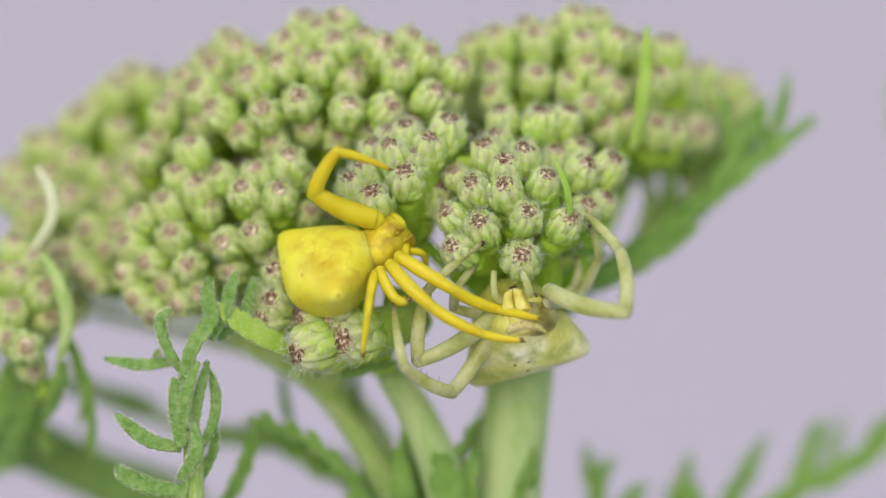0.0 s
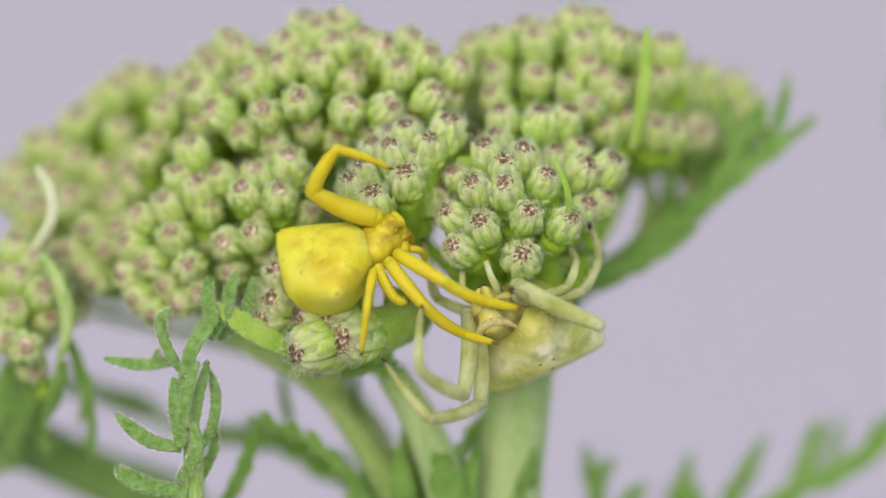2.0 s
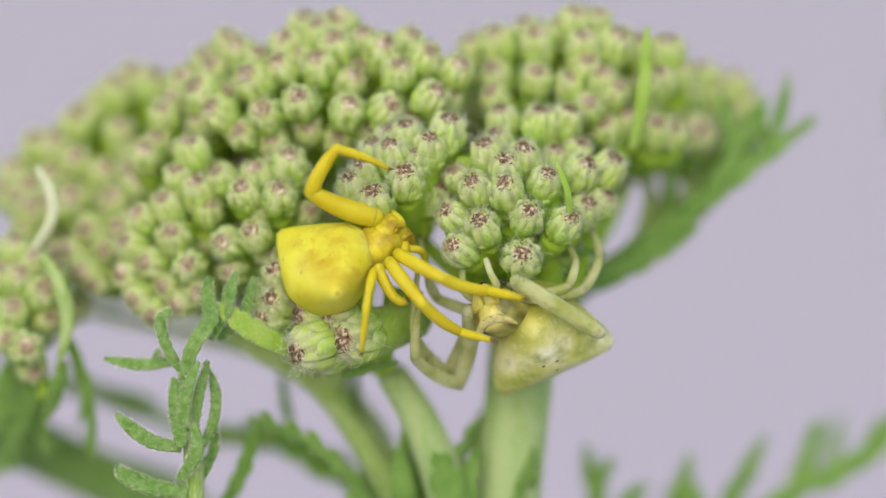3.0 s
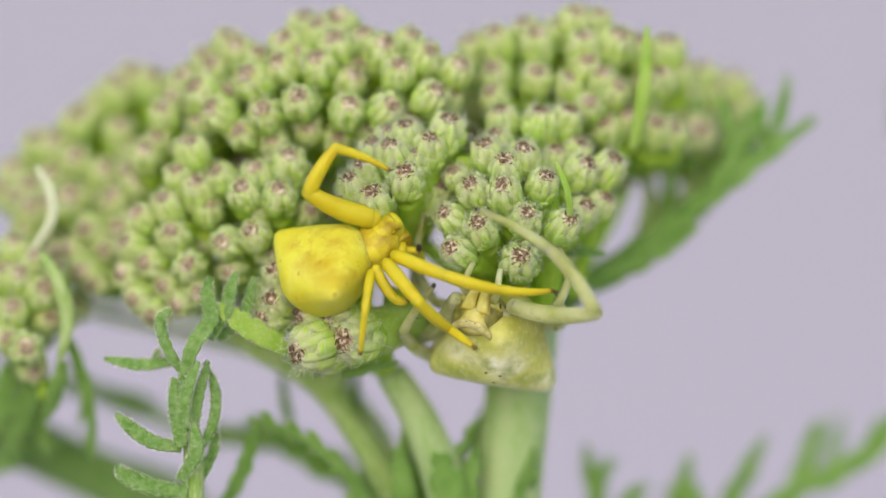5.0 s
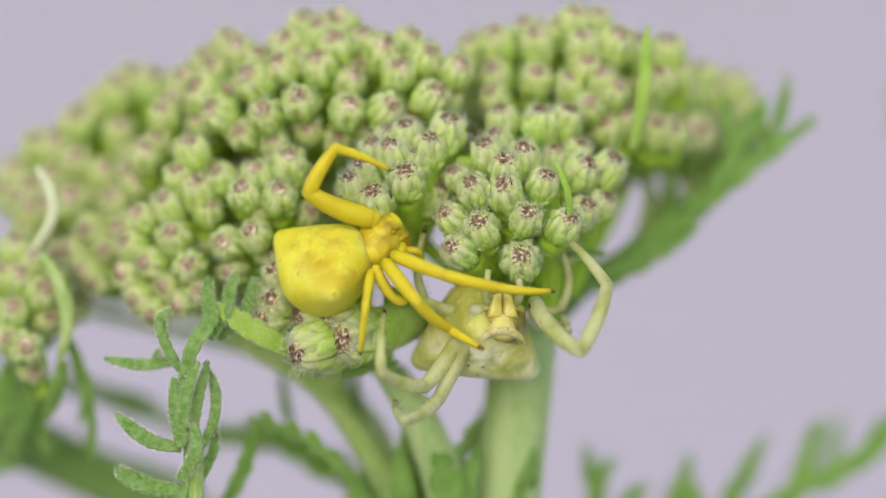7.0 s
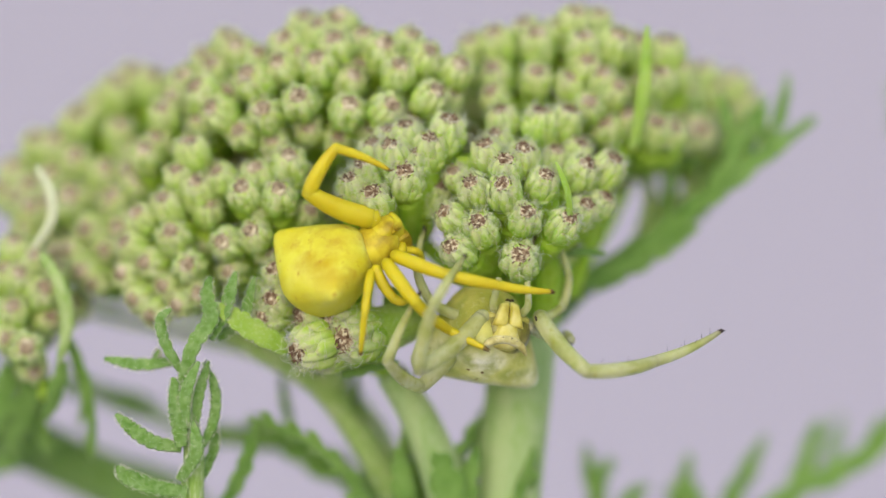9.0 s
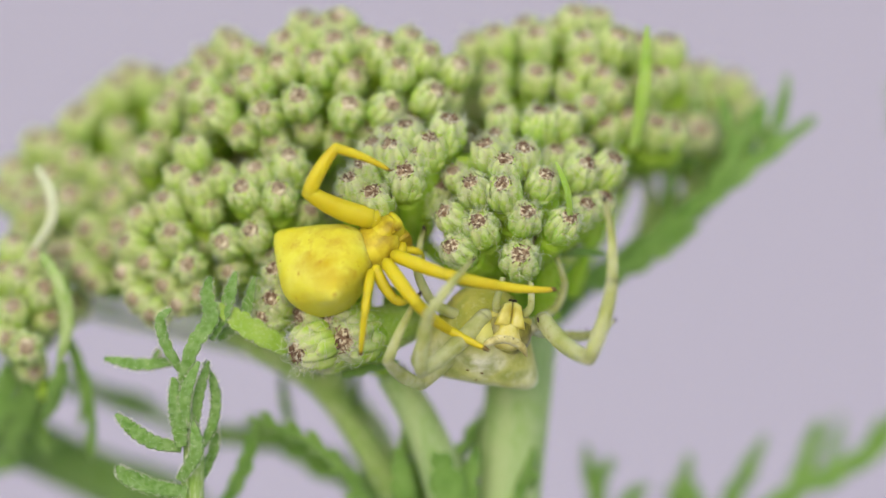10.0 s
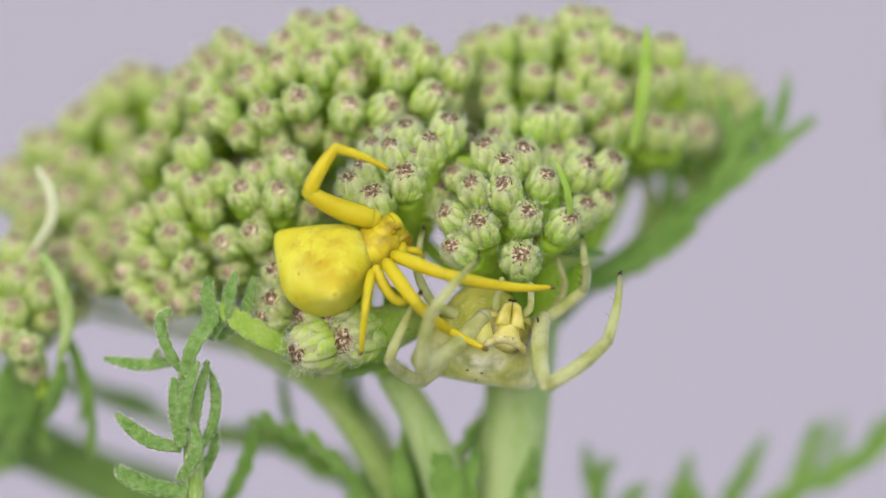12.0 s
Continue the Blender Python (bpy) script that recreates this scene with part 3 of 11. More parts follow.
        cluster(plant, (-22.5 + 9 * part_of_head * 0.9, 27, -3 + 2 * part_of_head), top if part_of_head > 2 else left, deep, thick=0.6, seed=60 + part_of_head)
    # right-hand branch with its leaf
    stalk(plant, [(6.1, 12.0, -5.5), (9.5, 14.0, -2.2), (12.8, 12.5, 0.0), (17.3, 13.0, 3.3), (21.0, 13.5, 6.1), (24.3, 14.0, 8.5)], 0.9, 0.3, "branch", 24, LEAF)
    blade(plant, [(7.4, 11.0, -3.3), (12.0, 12.0, -0.5), (17.2, 12.5, 3.2), (21.0, 13.0, 6.0), (24.6, 13.5, 8.6)], 0.85, 9, 0.6, seed=9)
    blade(plant, [(9.8, 11.5, -2.4), (13.5, 12.0, -0.2), (16.7, 12.3, 1.6)], 1.0, 5, 0.6, seed=12)
    blade(plant, [(16.3, 12.5, 2.5), (18.7, 12.5, 5.4), (20.4, 13.0, 9.3)], 0.6, 4, 0.5, seed=13)
    blade(plant, [(14.4, 14.0, 0.6), (14.9, 14.0, 4.1), (14.7, 13.0, 8.4)], 0.6, 3, 0.5, seed=15)
    blade(plant, [(17.0, 14.0, 2.1), (17.9, 14.5, 5.6), (18.5, 14.5, 9.5)], 0.6, 4, 0.5, seed=16)
    for pts in ([(12.9, 15.0, 0.0), (13.7, 15.0, 3.4), (12.5, 14.0, 7.8)], [(15.2, 16.0, 1.5), (17.1, 16.0, 5.3), (19.4, 17.0, 9.1)], [(13.7, 15.0, 0.4), (14.8, 15.0, 3.8), (14.8, 13.0, 7.4)]):
        stalk(plant, pts, 0.5, 0.35, "branch", 10)
    blade(plant, [(12.1, 6.5, 6.5), (12.7, 5.5, 9.9), (13.0, 6.0, 14.2)], 0.45, 0, seed=1, name="bract", material=TENDER)
    blade(plant, [(21.0, 13.5, 6.3), (22.3, 14.0, 9.0), (22.7, 14.0, 11.5)], 0.5, 2, seed=2, name="bract")
    blade(plant, [(7.4, 5.0, -0.3), (8.8, 5.0, -0.2), (10.3, 5.5, -0.3)], 0.28, 0, seed=3, name="bract")
    blade(plant, [(-6.4, 4.0, -8.0), (-4.8, 4.0, -7.6), (-2.8, 4.5, -7.1)], 0.35, 3, seed=4, name="bract")
    blade(plant, [(7.9, 0.4, 1.4), (7.7, -0.4, 3.5), (7.0, -0.2, 5.4)], 0.2, 0, 0.12, seed=5, name="bract", material=TENDER, woolly=60)
    blade(plant, [(-26.5, 8.0, -0.3), (-25.1, 7.5, 2.0), (-25.2, 7.5, 3.7), (-26.2, 8.0, 5.4)], 0.36, 0, seed=6, name="bract", material=DRY)
    blade(plant, [(-9.7, 2.2, -6.3), (-12.1, 1.4, -4.9), (-14.3, 0.8, -3.4)], 0.80, 5, 0.25, seed=7, name="bract", material=TENDER, woolly=450)
    blade(plant, [(-10.1, 2.8, -5.6), (-11.1, 2.6, -4.2), (-11.9, 2.8, -2.1)], 0.6, 5, 0.25, seed=14, name="bract", material=TENDER, woolly=300)
    for pts, w0, w1 in (([(6.6, 8.0, -4.3), (6.6, 6.0, -1.0), (6.1, 4.5, 1.5)], 0.9, 1.0), ([(3.5, 9.0, -4.3), (2.4, 6.0, -1.0), (2.2, 5.0, 1.5)], 0.9, 1.2),
                        ([(8.3, 10.0, -2.9), (9.3, 8.0, 0.8), (9.6, 6.0, 3.6)], 0.6, 0.7), ([(-6.7, 9.0, -5.4), (-8.1, 7.0, -2.9), (-8.8, 7.0, 1.5)], 1.0, 1.3)):
        stalk(plant, pts, w0, w1, "branch", 14, PEDICEL)
    for k, pts in enumerate(([(16.4, 13.0, 5.2), (16.8, 12.5, 7.8), (16.5, 13.0, 10.2)], [(18.6, 13.0, 5.8), (18.7, 12.5, 8.2), (18.1, 13.0, 10.4)], [(20.1, 13.5, 6.4), (20.8, 13.0, 8.2), (21.1, 13.5, 10.1)], [(14.7, 12.5, 4.1), (15.4, 12.0, 6.7), (15.1, 12.0, 8.5)])):
        blade(plant, pts, 0.5, 3, 0.3, 30 + k)
    for pts, w0, w1 in (([(-1.7, 6.0, -4.4), (-3.0, 4.2, -4.8), (-4.7, 3.0, -5.4)], 1.2, 1.6), ([(-2.9, 5.2, -2.8), (-3.3, 4.2, -5.0), (-3.7, 4.4, -6.6)], 0.9, 0.4)):
        stalk(plant, pts, w0, w1, "branch", 14, TENDER)
    # short stalks between the front buds
    right = (([(1.1, 5.0, -1.8), (1.0, 3.8, 0.0), (1.1, 3.0, 1.5)], 0.9), ([(3.4, 5.0, -1.4), (3.3, 3.8, 0.7), (3.1, 2.8, 2.7)], 1.0), ([(5.4, 5.0, -1.4), (4.7, 3.6, 0.4), (4.3, 2.6, 1.6)], 0.9),
                   ([(6.5, 4.5, 0.0), (6.5, 3.6, 1.8), (6.4, 2.8, 3.4)], 0.9), ([(3.4, 5.0, 2.5), (3.0, 4.2, 4.0), (2.6, 3.4, 5.2)], 0.9), )
    lefts = (([(-3.4, 5.0, 0.4), (-3.3, 4.0, 2.5), (-3.3, 2.8, 4.3)], 1.1), ([(-1.1, 5.0, 2.2), (-1.2, 4.0, 4.0), (-1.3, 2.9, 5.7)], 1.1), ([(1.3, 5.5, 2.5), (1.4, 4.5, 4.0), (1.6, 4.0, 5.9)], 1.0), ([(-5.2, 5.0, 0.8), (-5.4, 4.0, 2.2), (-5.4, 3.0, 3.9)], 1.0), ([(-6.9, 4.0, -6.4), (-7.1, 3.2, -5.3), (-7.2, 2.8, -4.2)], 1.0))
    for pts, w in right + lefts:
        stalk(plant, pts, w * 0.8, w, "branch", 10, PEDICEL)
    # lower branches
    stalk(plant, [(4.2, 10.0, -25.9), (-3.1, 11.0, -16.1), (-7.9, 11.0, -9.1), (-13.1, 12.0, -5.9), (-17.1, 17.0, -1.5)], 0.95, 0.6, "branch")
    stalk(plant, [(3.9, 11.0, -31.5), (0.6, 8.0, -16.6), (-1.4, 8.0, -11.2), (-3.4, 8.0, -7.9)], 1.6, 1.0, "branch", material=PALE_STEM)
    stalk(plant, [(2.9, 16.0, -30.3), (-5.4, 16.0, -10.5), (-10.7, 17.0, -7.5), (-24.9, 20.0, -4.0)], 0.6, 0.35, "branch")
    for k, (pts, w) in enumerate((([(-3.2, 17.0, -16.9), (-8.1, 16.5, -14.2), (-13.0, 16.0, -11.3)], 1.25), ([(-5.4, 14.0, -11.9), (-5.7, 14.0, -9.6), (-5.8, 14.0, -7.4)], 0.35), ([(-9.8, 14.0, -12.6), (-10.4, 14.0, -10.4), (-10.7, 15.0, -8.2)], 0.4),
                                  ([(0.2, 13.0, -20.0), (-1.3, 12.0, -16.2), (-2.5, 12.0, -12.9)], 0.8), ([(1.4, 6.5, -19.8), (0.4, 6.5, -15.8), (-0.4, 7.0, -12.6)], 1.3), ([(1.8, 7.0, -19.8), (1.4, 7.0, -16.2), (2.2, 8.0, -12.7)], 0.9), ([(-1.8, 8.0, -19.9), (-2.5, 8.0, -16.3), (-2.9, 8.0, -12.7)], 1.0), ([(1.7, 12.0, -19.1), (0.6, 12.0, -16.2), (0.2, 13.0, -12.9)], 0.9))):
        blade(plant, pts, w, 5, 0.5, k + 50)
    blade(plant, [(-14.2, 8.0, -16.7), (-12.8, 7.5, -14.1), (-12.0, 7.5, -11.1)], 0.6, 4, 0.4, 58)
    for k, pts in enumerate(([(1.2, 14.0, -17.1), (1.9, 14.0, -13.4), (2.8, 13.0, -10.9)], [(-3.1, 9.0, -16.7), (-2.6, 9.0, -13.4), (-2.3, 9.0, -11.1)], [(-0.9, 9.0, -18.9), (0.2, 8.0, -14.8), (2.4, 9.0, -10.9)], [(-4.5, 8.0, -16.6), (-8.1, 7.0, -12.6), (-12.5, 8.0, -10.8)],
                             [(4.6, 8.0, -16.6), (5.3, 8.0, -14.8), (5.8, 8.0, -13.4)])):
        comb(plant, pts, 5, 1.6, 0.4, seed=k)
    return front


FRONT_CLUSTER = main_plant()


def front_shoot():
    plant = plant_base("young yarrow shoot with fleshy toothed leaves, in front of the head")
    stalk(plant, [(-15.6, 4.0, -259.0), (-15.2, 3.0, -26.9), (-15.7, 2.2, -15.6), (-15.6, 1.8, -12.7), (-16.1, 1.6, -9.2), (-16.0, 1.5, -7.4)], 0.95, 0.40, material=STEM)
    leaves = (([(-16.1, 1.4, -8.0), (-17.3, 1.0, -6.0), (-17.6, 0.8, -4.4), (-16.9, 0.6, -3.7)], 0.48, 7),
              ([(-16.4, 1.2, -9.1), (-15.6, 0.8, -6.1), (-14.5, 0.6, -4.3), (-14.7, 0.5, -2.8), (-14.5, 0.4, -1.7)], 0.70, 9),
              ([(-14.5, 1.4, -5.6), (-13.6, 1.0, -4.0), (-13.2, 0.9, -2.6), (-12.9, 0.8, -1.4)], 0.59, 7),
              ([(-14.1, 2.2, -5.6), (-12.6, 2.0, -4.2), (-11.8, 2.2, -1.7)], 0.52, 6),
              ([(-16.9, 2.6, -7.1), (-19.0, 2.6, -7.3), (-21.3, 2.8, -6.9)], 0.52, 5),
              ([(-16.3, 1.2, -12.4), (-18.2, 1.0, -12.0), (-19.4, 0.9, -11.2), (-20.4, 0.8, -10.3)], 0.63, 8),
              ([(-16.0, 1.2, -15.2), (-18.2, 1.0, -14.8), (-19.8, 0.8, -14.1), (-20.3, 0.6, -13.5)], 0.74, 8),
              ([(-16.3, 0.8, -12.3), (-16.6, 0.6, -10.2), (-16.8, 0.8, -8.0)], 0.74, 8),
              ([(-15.3, 1.8, -12.7), (-14.4, 2.0, -10.8), (-14.3, 2.2, -8.8), (-15.0, 2.4, -7.1)], 0.44, 6),
              ([(-15.6, 1.4, -11.6), (-15.3, 1.4, -9.1), (-14.7, 1.8, -7.0)], 0.48, 6),
              ([(-16.0, 0.9, -11.2), (-16.0, 0.5, -9.1), (-15.2, 0.6, -7.0)], 0.55, 7),
              ([(-15.4, 2.4, -14.9), (-14.4, 2.8, -12.4), (-14.6, 3.0, -10.6)], 0.44, 4),
              ([(-17.7, 2.8, -7.2), (-18.0, 2.8, -6.8), (-17.8, 2.8, -6.3)], 0.26, 2),
              ([(-16.4, 0.8, -14.4), (-15.4, 0.6, -12.6), (-15.6, 0.9, -10.7)], 0.59, 6))
    for k, (pts, w, t) in enumerate(leaves):
        blade(plant, pts, w * 0.82, round(t * 1.3), 0.2, k + 20, material=GREY_LEAF, woolly=420)
    return plant


front_shoot()


def side_plant():
    plant = plant_base("leaning yarrow stalk with narrow leaves and a small bud cluster")
    stalk(plant, [(-11.0, 28.0, -258.8), (-13.0, 27.0, -60.0), (-17.2, 24.0, -18.8), (-23.3, 22.0, -15.6), (-28.4, 20.0, -13.0), (-32.0, 18.0, -11.1)], 1.9, 1.7, material=GREY_LEAF)
    stalk(plant, [(-32.0, 18.0, -11.1), (-29.1, 13.0, -9.6), (-27.4, 11.0, -7.7), (-27.3, 11.0, -5.9)], 0.9, 0.7, "branch")
    cluster(plant, (-27.6, 13.0, -5.5), (-25.6, 9.0, -9.4), [(-25.4, 6.2, -2.4, 1.03), (-26.5, 5.3, -6.2, 1.03), (-27.5, 6.2, -3.6, 0.97), (-27.1, 6.7, -1.4, 0.97), (-27.6, 7.9, 0.6, 0.95), (-26.2, 7.3, -0.3, 0.95), (-25.1, 7.3, -4.3, 0.95), (-27.9, 6.2, -5.7, 0.94), (-26.2, 7.3, -7.9, 0.88), (-28.2, 7.3, -1.1, 0.95), (-25.0, 7.9, -1.1, 0.92)], seed=12, more=9)
    for k, (pts, w, t) in enumerate((([(-25.6, 6.0, -0.3), (-24.4, 6.0, -2.3), (-24.0, 6.5, -4.7), (-24.6, 7.0, -7.4)], 0.49, 0),
                                     ([(-24.2, 9.0, -5.8), (-23.1, 9.0, -8.7), (-22.6, 10.0, -13.7)], 0.50, 3),
                                     ([(-24.4, 7.5, -7.2), (-24.9, 8.0, -9.0), (-25.8, 9.0, -11.1)], 0.65, 2),
                                     ([(-28.4, 13.0, -13.0), (-27.1, 11.0, -10.1), (-26.5, 10.0, -7.7)], 1.02, 3),
                                     ([(-29.3, 12.0, -11.8), (-28.5, 11.0, -9.5), (-28.3, 10.0, -7.3)], 0.93, 3),
                                     ([(-25.8, 13.0, -13.3), (-26.4, 12.0, -11.1), (-25.1, 10.0, -8.3)], 0.66, 3),
                                     ([(-22.8, 11.0, -11.0), (-23.0, 11.0, -12.5), (-22.5, 11.0, -14.1)], 0.35, 1),
                                     ([(-26.0, 22.0, -9.2), (-21.7, 22.0, -10.4), (-17.5, 22.0, -12.4)], 0.89, 2),
                                     ([(-15.8, 20.0, -12.6), (-13.1, 20.0, -12.8), (-10.1, 20.0, -13.7)], 0.97, 2),
                                     ([(-23.6, 10.0, -7.3), (-23.2, 10.0, -9.1), (-23.7, 11.0, -11.7)], 0.31, 1),
                                     ([(-21.7, 15.0, -17.2), (-21.3, 15.0, -16.1), (-21.0, 15.0, -15.1)], 0.32, 1),
                                     ([(-30.5, 18.0, -14.7), (-28.3, 16.0, -13.5), (-25.9, 14.0, -9.7)], 0.96, 3))):
        blade(plant, pts, w, t, 0.5, k + 70, material=STEM if k == 0 else LEAF)
    return plant


side_plant()


def right_plant():
    plant = plant_base("low yarrow shoot with feathery dark green leaves")
    stalk(plant, [(17.3, 18.0, -258.8), (16.4, 18.0, -31.5), (16.1, 18.0, -19.7)], 0.9, 0.7)
    stalk(plant, [(9.7, 17.0, -19.6), (13.8, 17.5, -18.3), (18.0, 18.0, -18.5), (21.1, 18.0, -18.0)], 0.5, 0.45, "midrib", material=LEAF)
    for k, (pts, w, t) in enumerate((([(10.4, 17.0, -19.6), (10.1, 17.0, -16.2), (9.5, 17.0, -13.1)], 0.80, 2),
                                  ([(10.0, 17.0, -16.9), (10.5, 17.0, -15.4), (11.3, 17.5, -13.9)], 0.68, 1),
                                  ([(11.4, 17.0, -18.5), (12.3, 17.0, -16.9), (13.7, 17.0, -15.7)], 0.68, 2),
                                  ([(15.6, 18.0, -19.7), (16.0, 18.0, -16.6), (16.5, 18.0, -13.7)], 0.76, 2),
                                  ([(16.3, 18.0, -18.5), (15.6, 18.0, -17.0), (15.0, 18.5, -15.9)], 0.56, 1),
                                  ([(17.9, 18.5, -18.6), (19.8, 18.5, -15.9), (21.6, 18.5, -12.5)], 0.80, 3),
                                  ([(22.8, 18.0, -17.8), (24.0, 18.5, -15.2), (25.3, 19.0, -11.4)], 0.80, 3),
                                  ([(20.7, 18.0, -18.3), (23.3, 18.0, -16.3), (26.4, 18.5, -15.2), (29.5, 19.0, -13.0), (31.3, 19.5, -9.9)], 0.84, 4),
                                  ([(27.2, 19.0, -14.8), (28.4, 19.0, -13.7), (29.7, 20.0, -11.2)], 0.52, 2),
                                  ([(26.7, 26.0, -16.0), (26.9, 27.0, -14.1), (27.7, 28.0, -11.6)], 0.68, 2),
                                  ([(18.4, 18.0, -19.3), (17.3, 18.0, -17.4), (16.7, 18.5, -15.5)], 0.52, 1))):
        blade(plant, pts, w, t, 0.5, k + 90)
    comb(plant, [(16.9, 18.0, -36.3), (38.7, 30.0, -18.2), (35.3, 34.0, 4.5), (32.5, 34.0, 11.7)], 6, 4, 1.0, 44, (1, 0, 0.5))
    return plant


right_plant()


# ---- crab spiders ----
def abdomen_mesh(name, material, balls, skin_fold=0.012):
    """Body frame: y forward, z to the back, x to its side. A taut skin drawn over balls (x, y, z, radius): two humps, rear, belly and front."""
    c = np.array([q[:3] for q in balls])
    rad = np.array([q[3] for q in balls])
    k = np.arange(2600) + 0.5
    ph, th = np.pi * (1 + 5 ** 0.5) * k, np.arccos(1 - 2 * k / 2600)
    nrm = np.stack([np.cos(ph) * np.sin(th), np.sin(ph) * np.sin(th), np.cos(th)], 1)
    reach = np.log(np.exp(9 * (nrm @ c.T + rad)).sum(1)) / 9
    sh = Shape()
    rows = []
    n, m = 44, 64
    for i in range(n + 1):
        t = math.pi * i / n
        row = []
        for j in range(m):
            p = 2 * math.pi * j / m
            d = np.array((math.sin(t) * math.cos(p), math.cos(t), math.sin(t) * math.sin(p)))
            dots = nrm @ d
            ok = dots > 0.15
            ratio = reach[ok] / dots[ok]
            v = Vector(d * ratio.min())
            dent = noise.noise(v * 0.9) * 0.10 + noise.noise(v * 2.3) * 0.035
            pits = sum(math.exp(-((v.x - sx) ** 2 + (v.y - y) ** 2) / 0.05) for sx, y in ((-0.7, 0.7), (0.7, 0.7), (-0.95, -0.2), (0.95, -0.2), (0, 1.5)) if v.z > 0)
            row.append(v * (1 + skin_fold * (dent * 2) - 0.03 * pits))
        rows.append(row)
    sh.grid(rows, 0, True)
    return sh.mesh(name, material)


def blob(name, material, rx, ry, rz, flat=0.0, seg=20, rings=14, square=1.0):
    sh = Shape()
    sg = lambda v: math.copysign(abs(v) ** square, v)
    sh.grid([[(rx * sg(math.sin(math.pi * i / rings) * math.cos(6.2832 * j / seg)), ry * sg(math.cos(math.pi * i / rings)),
               rz * sg(math.sin(math.pi * i / rings) * math.sin(6.2832 * j / seg)) * (1 - flat * (math.sin(math.pi * i / rings) * math.sin(6.2832 * j / seg) < 0))) for j in range(seg)] for i in range(rings + 1)], 0, True)
    return sh.mesh(name, material)


def segment(name, length, r0, r1, material, knob=1.0, claw=False, spines=0, seed=0, dusk=0.0, claw_skin=None, bow=0.0):
    """A leg piece along z from its joint, a little swollen and bowed towards +y, with fine spines below and dark claws at the end."""
    r = random.Random(seed)
    sh = Shape()
    swell = lambda u: (r0 + (r1 - r0) * u) * (1 + 0.12 * math.sin(math.pi * u))
    wide = (lambda u: swell(u) * math.sqrt(max(0.06, 1 - (max(0.0, u - 1 + r1 / length) * length / r1) ** 2))) if claw else swell
    sweep(sh, [(0, bow * length * 4 * u * (1 - u), length * u) for u in (0, 0.2, 0.4, 0.6, 0.8, 1)], wide, sides=12, n=30, facing=(1, 0, 0), mark=lambda u, s: max(0.0, dusk * (u - 0.55) * 2.2))
    # rounded joint
    b = r0 * knob
    sh.grid([[(b * math.sin(t) * math.cos(6.2832 * j / 12), b * math.sin(t) * math.sin(6.2832 * j / 12), b * math.cos(t)) for j in range(12)] for t in (0.05, 0.6, 1.2, 1.8, 2.4, 3.09)], 0, True)
    for k in range(spines):
        u = (k + 0.5) / spines * 0.75 + 0.15
        w = wide(u) * 0.9
        a = r.choice((-0.5, 0.5)) - math.pi / 2
        p = Vector((w * math.cos(a), bow * length * 4 * u * (1 - u) + w * math.sin(a), length * u))
        sweep(sh, [p, p + Vector((0.36 * math.cos(a), 0.36 * math.sin(a), 0.2))], lambda q: 0.02 * (1 - 0.7 * q), sides=4, n=2, slot=1)
    if claw:
        for s in (-1, 1):
            sweep(sh, [(0, 0, length - 0.12), (s * 0.06, 0.02, length + 0.12), (s * 0.08, 0.12, length + 0.22)], lambda q: r1 * 0.6 * (1 - 0.8 * q), sides=5, n=4, slot=1)
        sweep(sh, [(0, 0, length - 0.25), (0, 0, length + 0.05)], lambda q: r1 * 1.05, sides=8, n=2, slot=1)
    return sh.mesh(name, [material, claw_skin or DARK], "dusk")


def leg(spider, sizes, radii, material, dusk, seed, spines=6, claw_skin=None, bow=0.055):
    a = part("leg", segment("leg", sizes[0], radii[0], radii[1], material, 1.0, seed=seed, bow=bow), spider)
    b = part("shin", segment("shin", sizes[1], radii[1], radii[2], material, 1.0, spines=spines, seed=seed + 1, dusk=dusk * 0.3, bow=bow), a)
    c = part("foot", segment("foot", sizes[2], radii[2], radii[3], material, 1.0, True, spines, seed + 2, dusk, claw_skin, bow * 0.7), a)
    return a, b, c


def jaw(s, skin):
    """One half of the wedge of the jaws, widest at the brow, flat along the middle seam."""
    sh = Shape()
    rows = []
    for i in range(15):
        u = i / 14
        z = 0.70 - 1.60 * u
        w = (0.98 - 0.46 * u) * (1 - 0.9 * max(0.0, u - 0.86) * 4)
        d = 0.50 * (0.8 + 0.5 * math.sin(math.pi * (0.15 + 0.75 * u))) * (1 - 2.6 * max(0.0, u - 0.86))
        row = []
        for j in range(20):
            a = 2 * math.pi * j / 20
            x = w * 0.5 * (1 + math.copysign(abs(math.cos(a)) ** 0.55, math.cos(a)))
            row.append((s * (0.008 + x), d * math.copysign(abs(math.sin(a)) ** 0.5, math.sin(a)), z))
        rows.append(row if s > 0 else row[::-1])
    return sh.grid(rows, 0, True, True).mesh("chelicera", skin)


def face_plate(skin):
    """The flat front of the head, a little waisted, widest under the horned ridge."""
    sh = Shape()
    rows = []
    for i in range(13):
        u = i / 12
        z = -0.40 + 1.42 * u
        half = 0.80 - 0.10 * math.sin(math.pi * u) + 0.34 * u ** 2
        front = 1.68 + 0.14 * math.sin(math.pi * u)
        edge = 0.16 + 0.84 * min(1.0, 5 * u, 5 * (1 - u)) ** 0.5
        row = []
        for j in range(24):
            a = 2 * math.pi * j / 24
            x, y = (math.copysign(abs(f(a)) ** 0.6, f(a)) for f in (math.cos, math.sin))
            row.append((half * x, 0.9 + (front - 0.9) * edge * (y if y > 0 else 0.5 * y) * (1 - 0.25 * x * x), z))
        rows.append(row)
    return sh.grid(rows, 0, True, True).mesh("clypeus", skin)


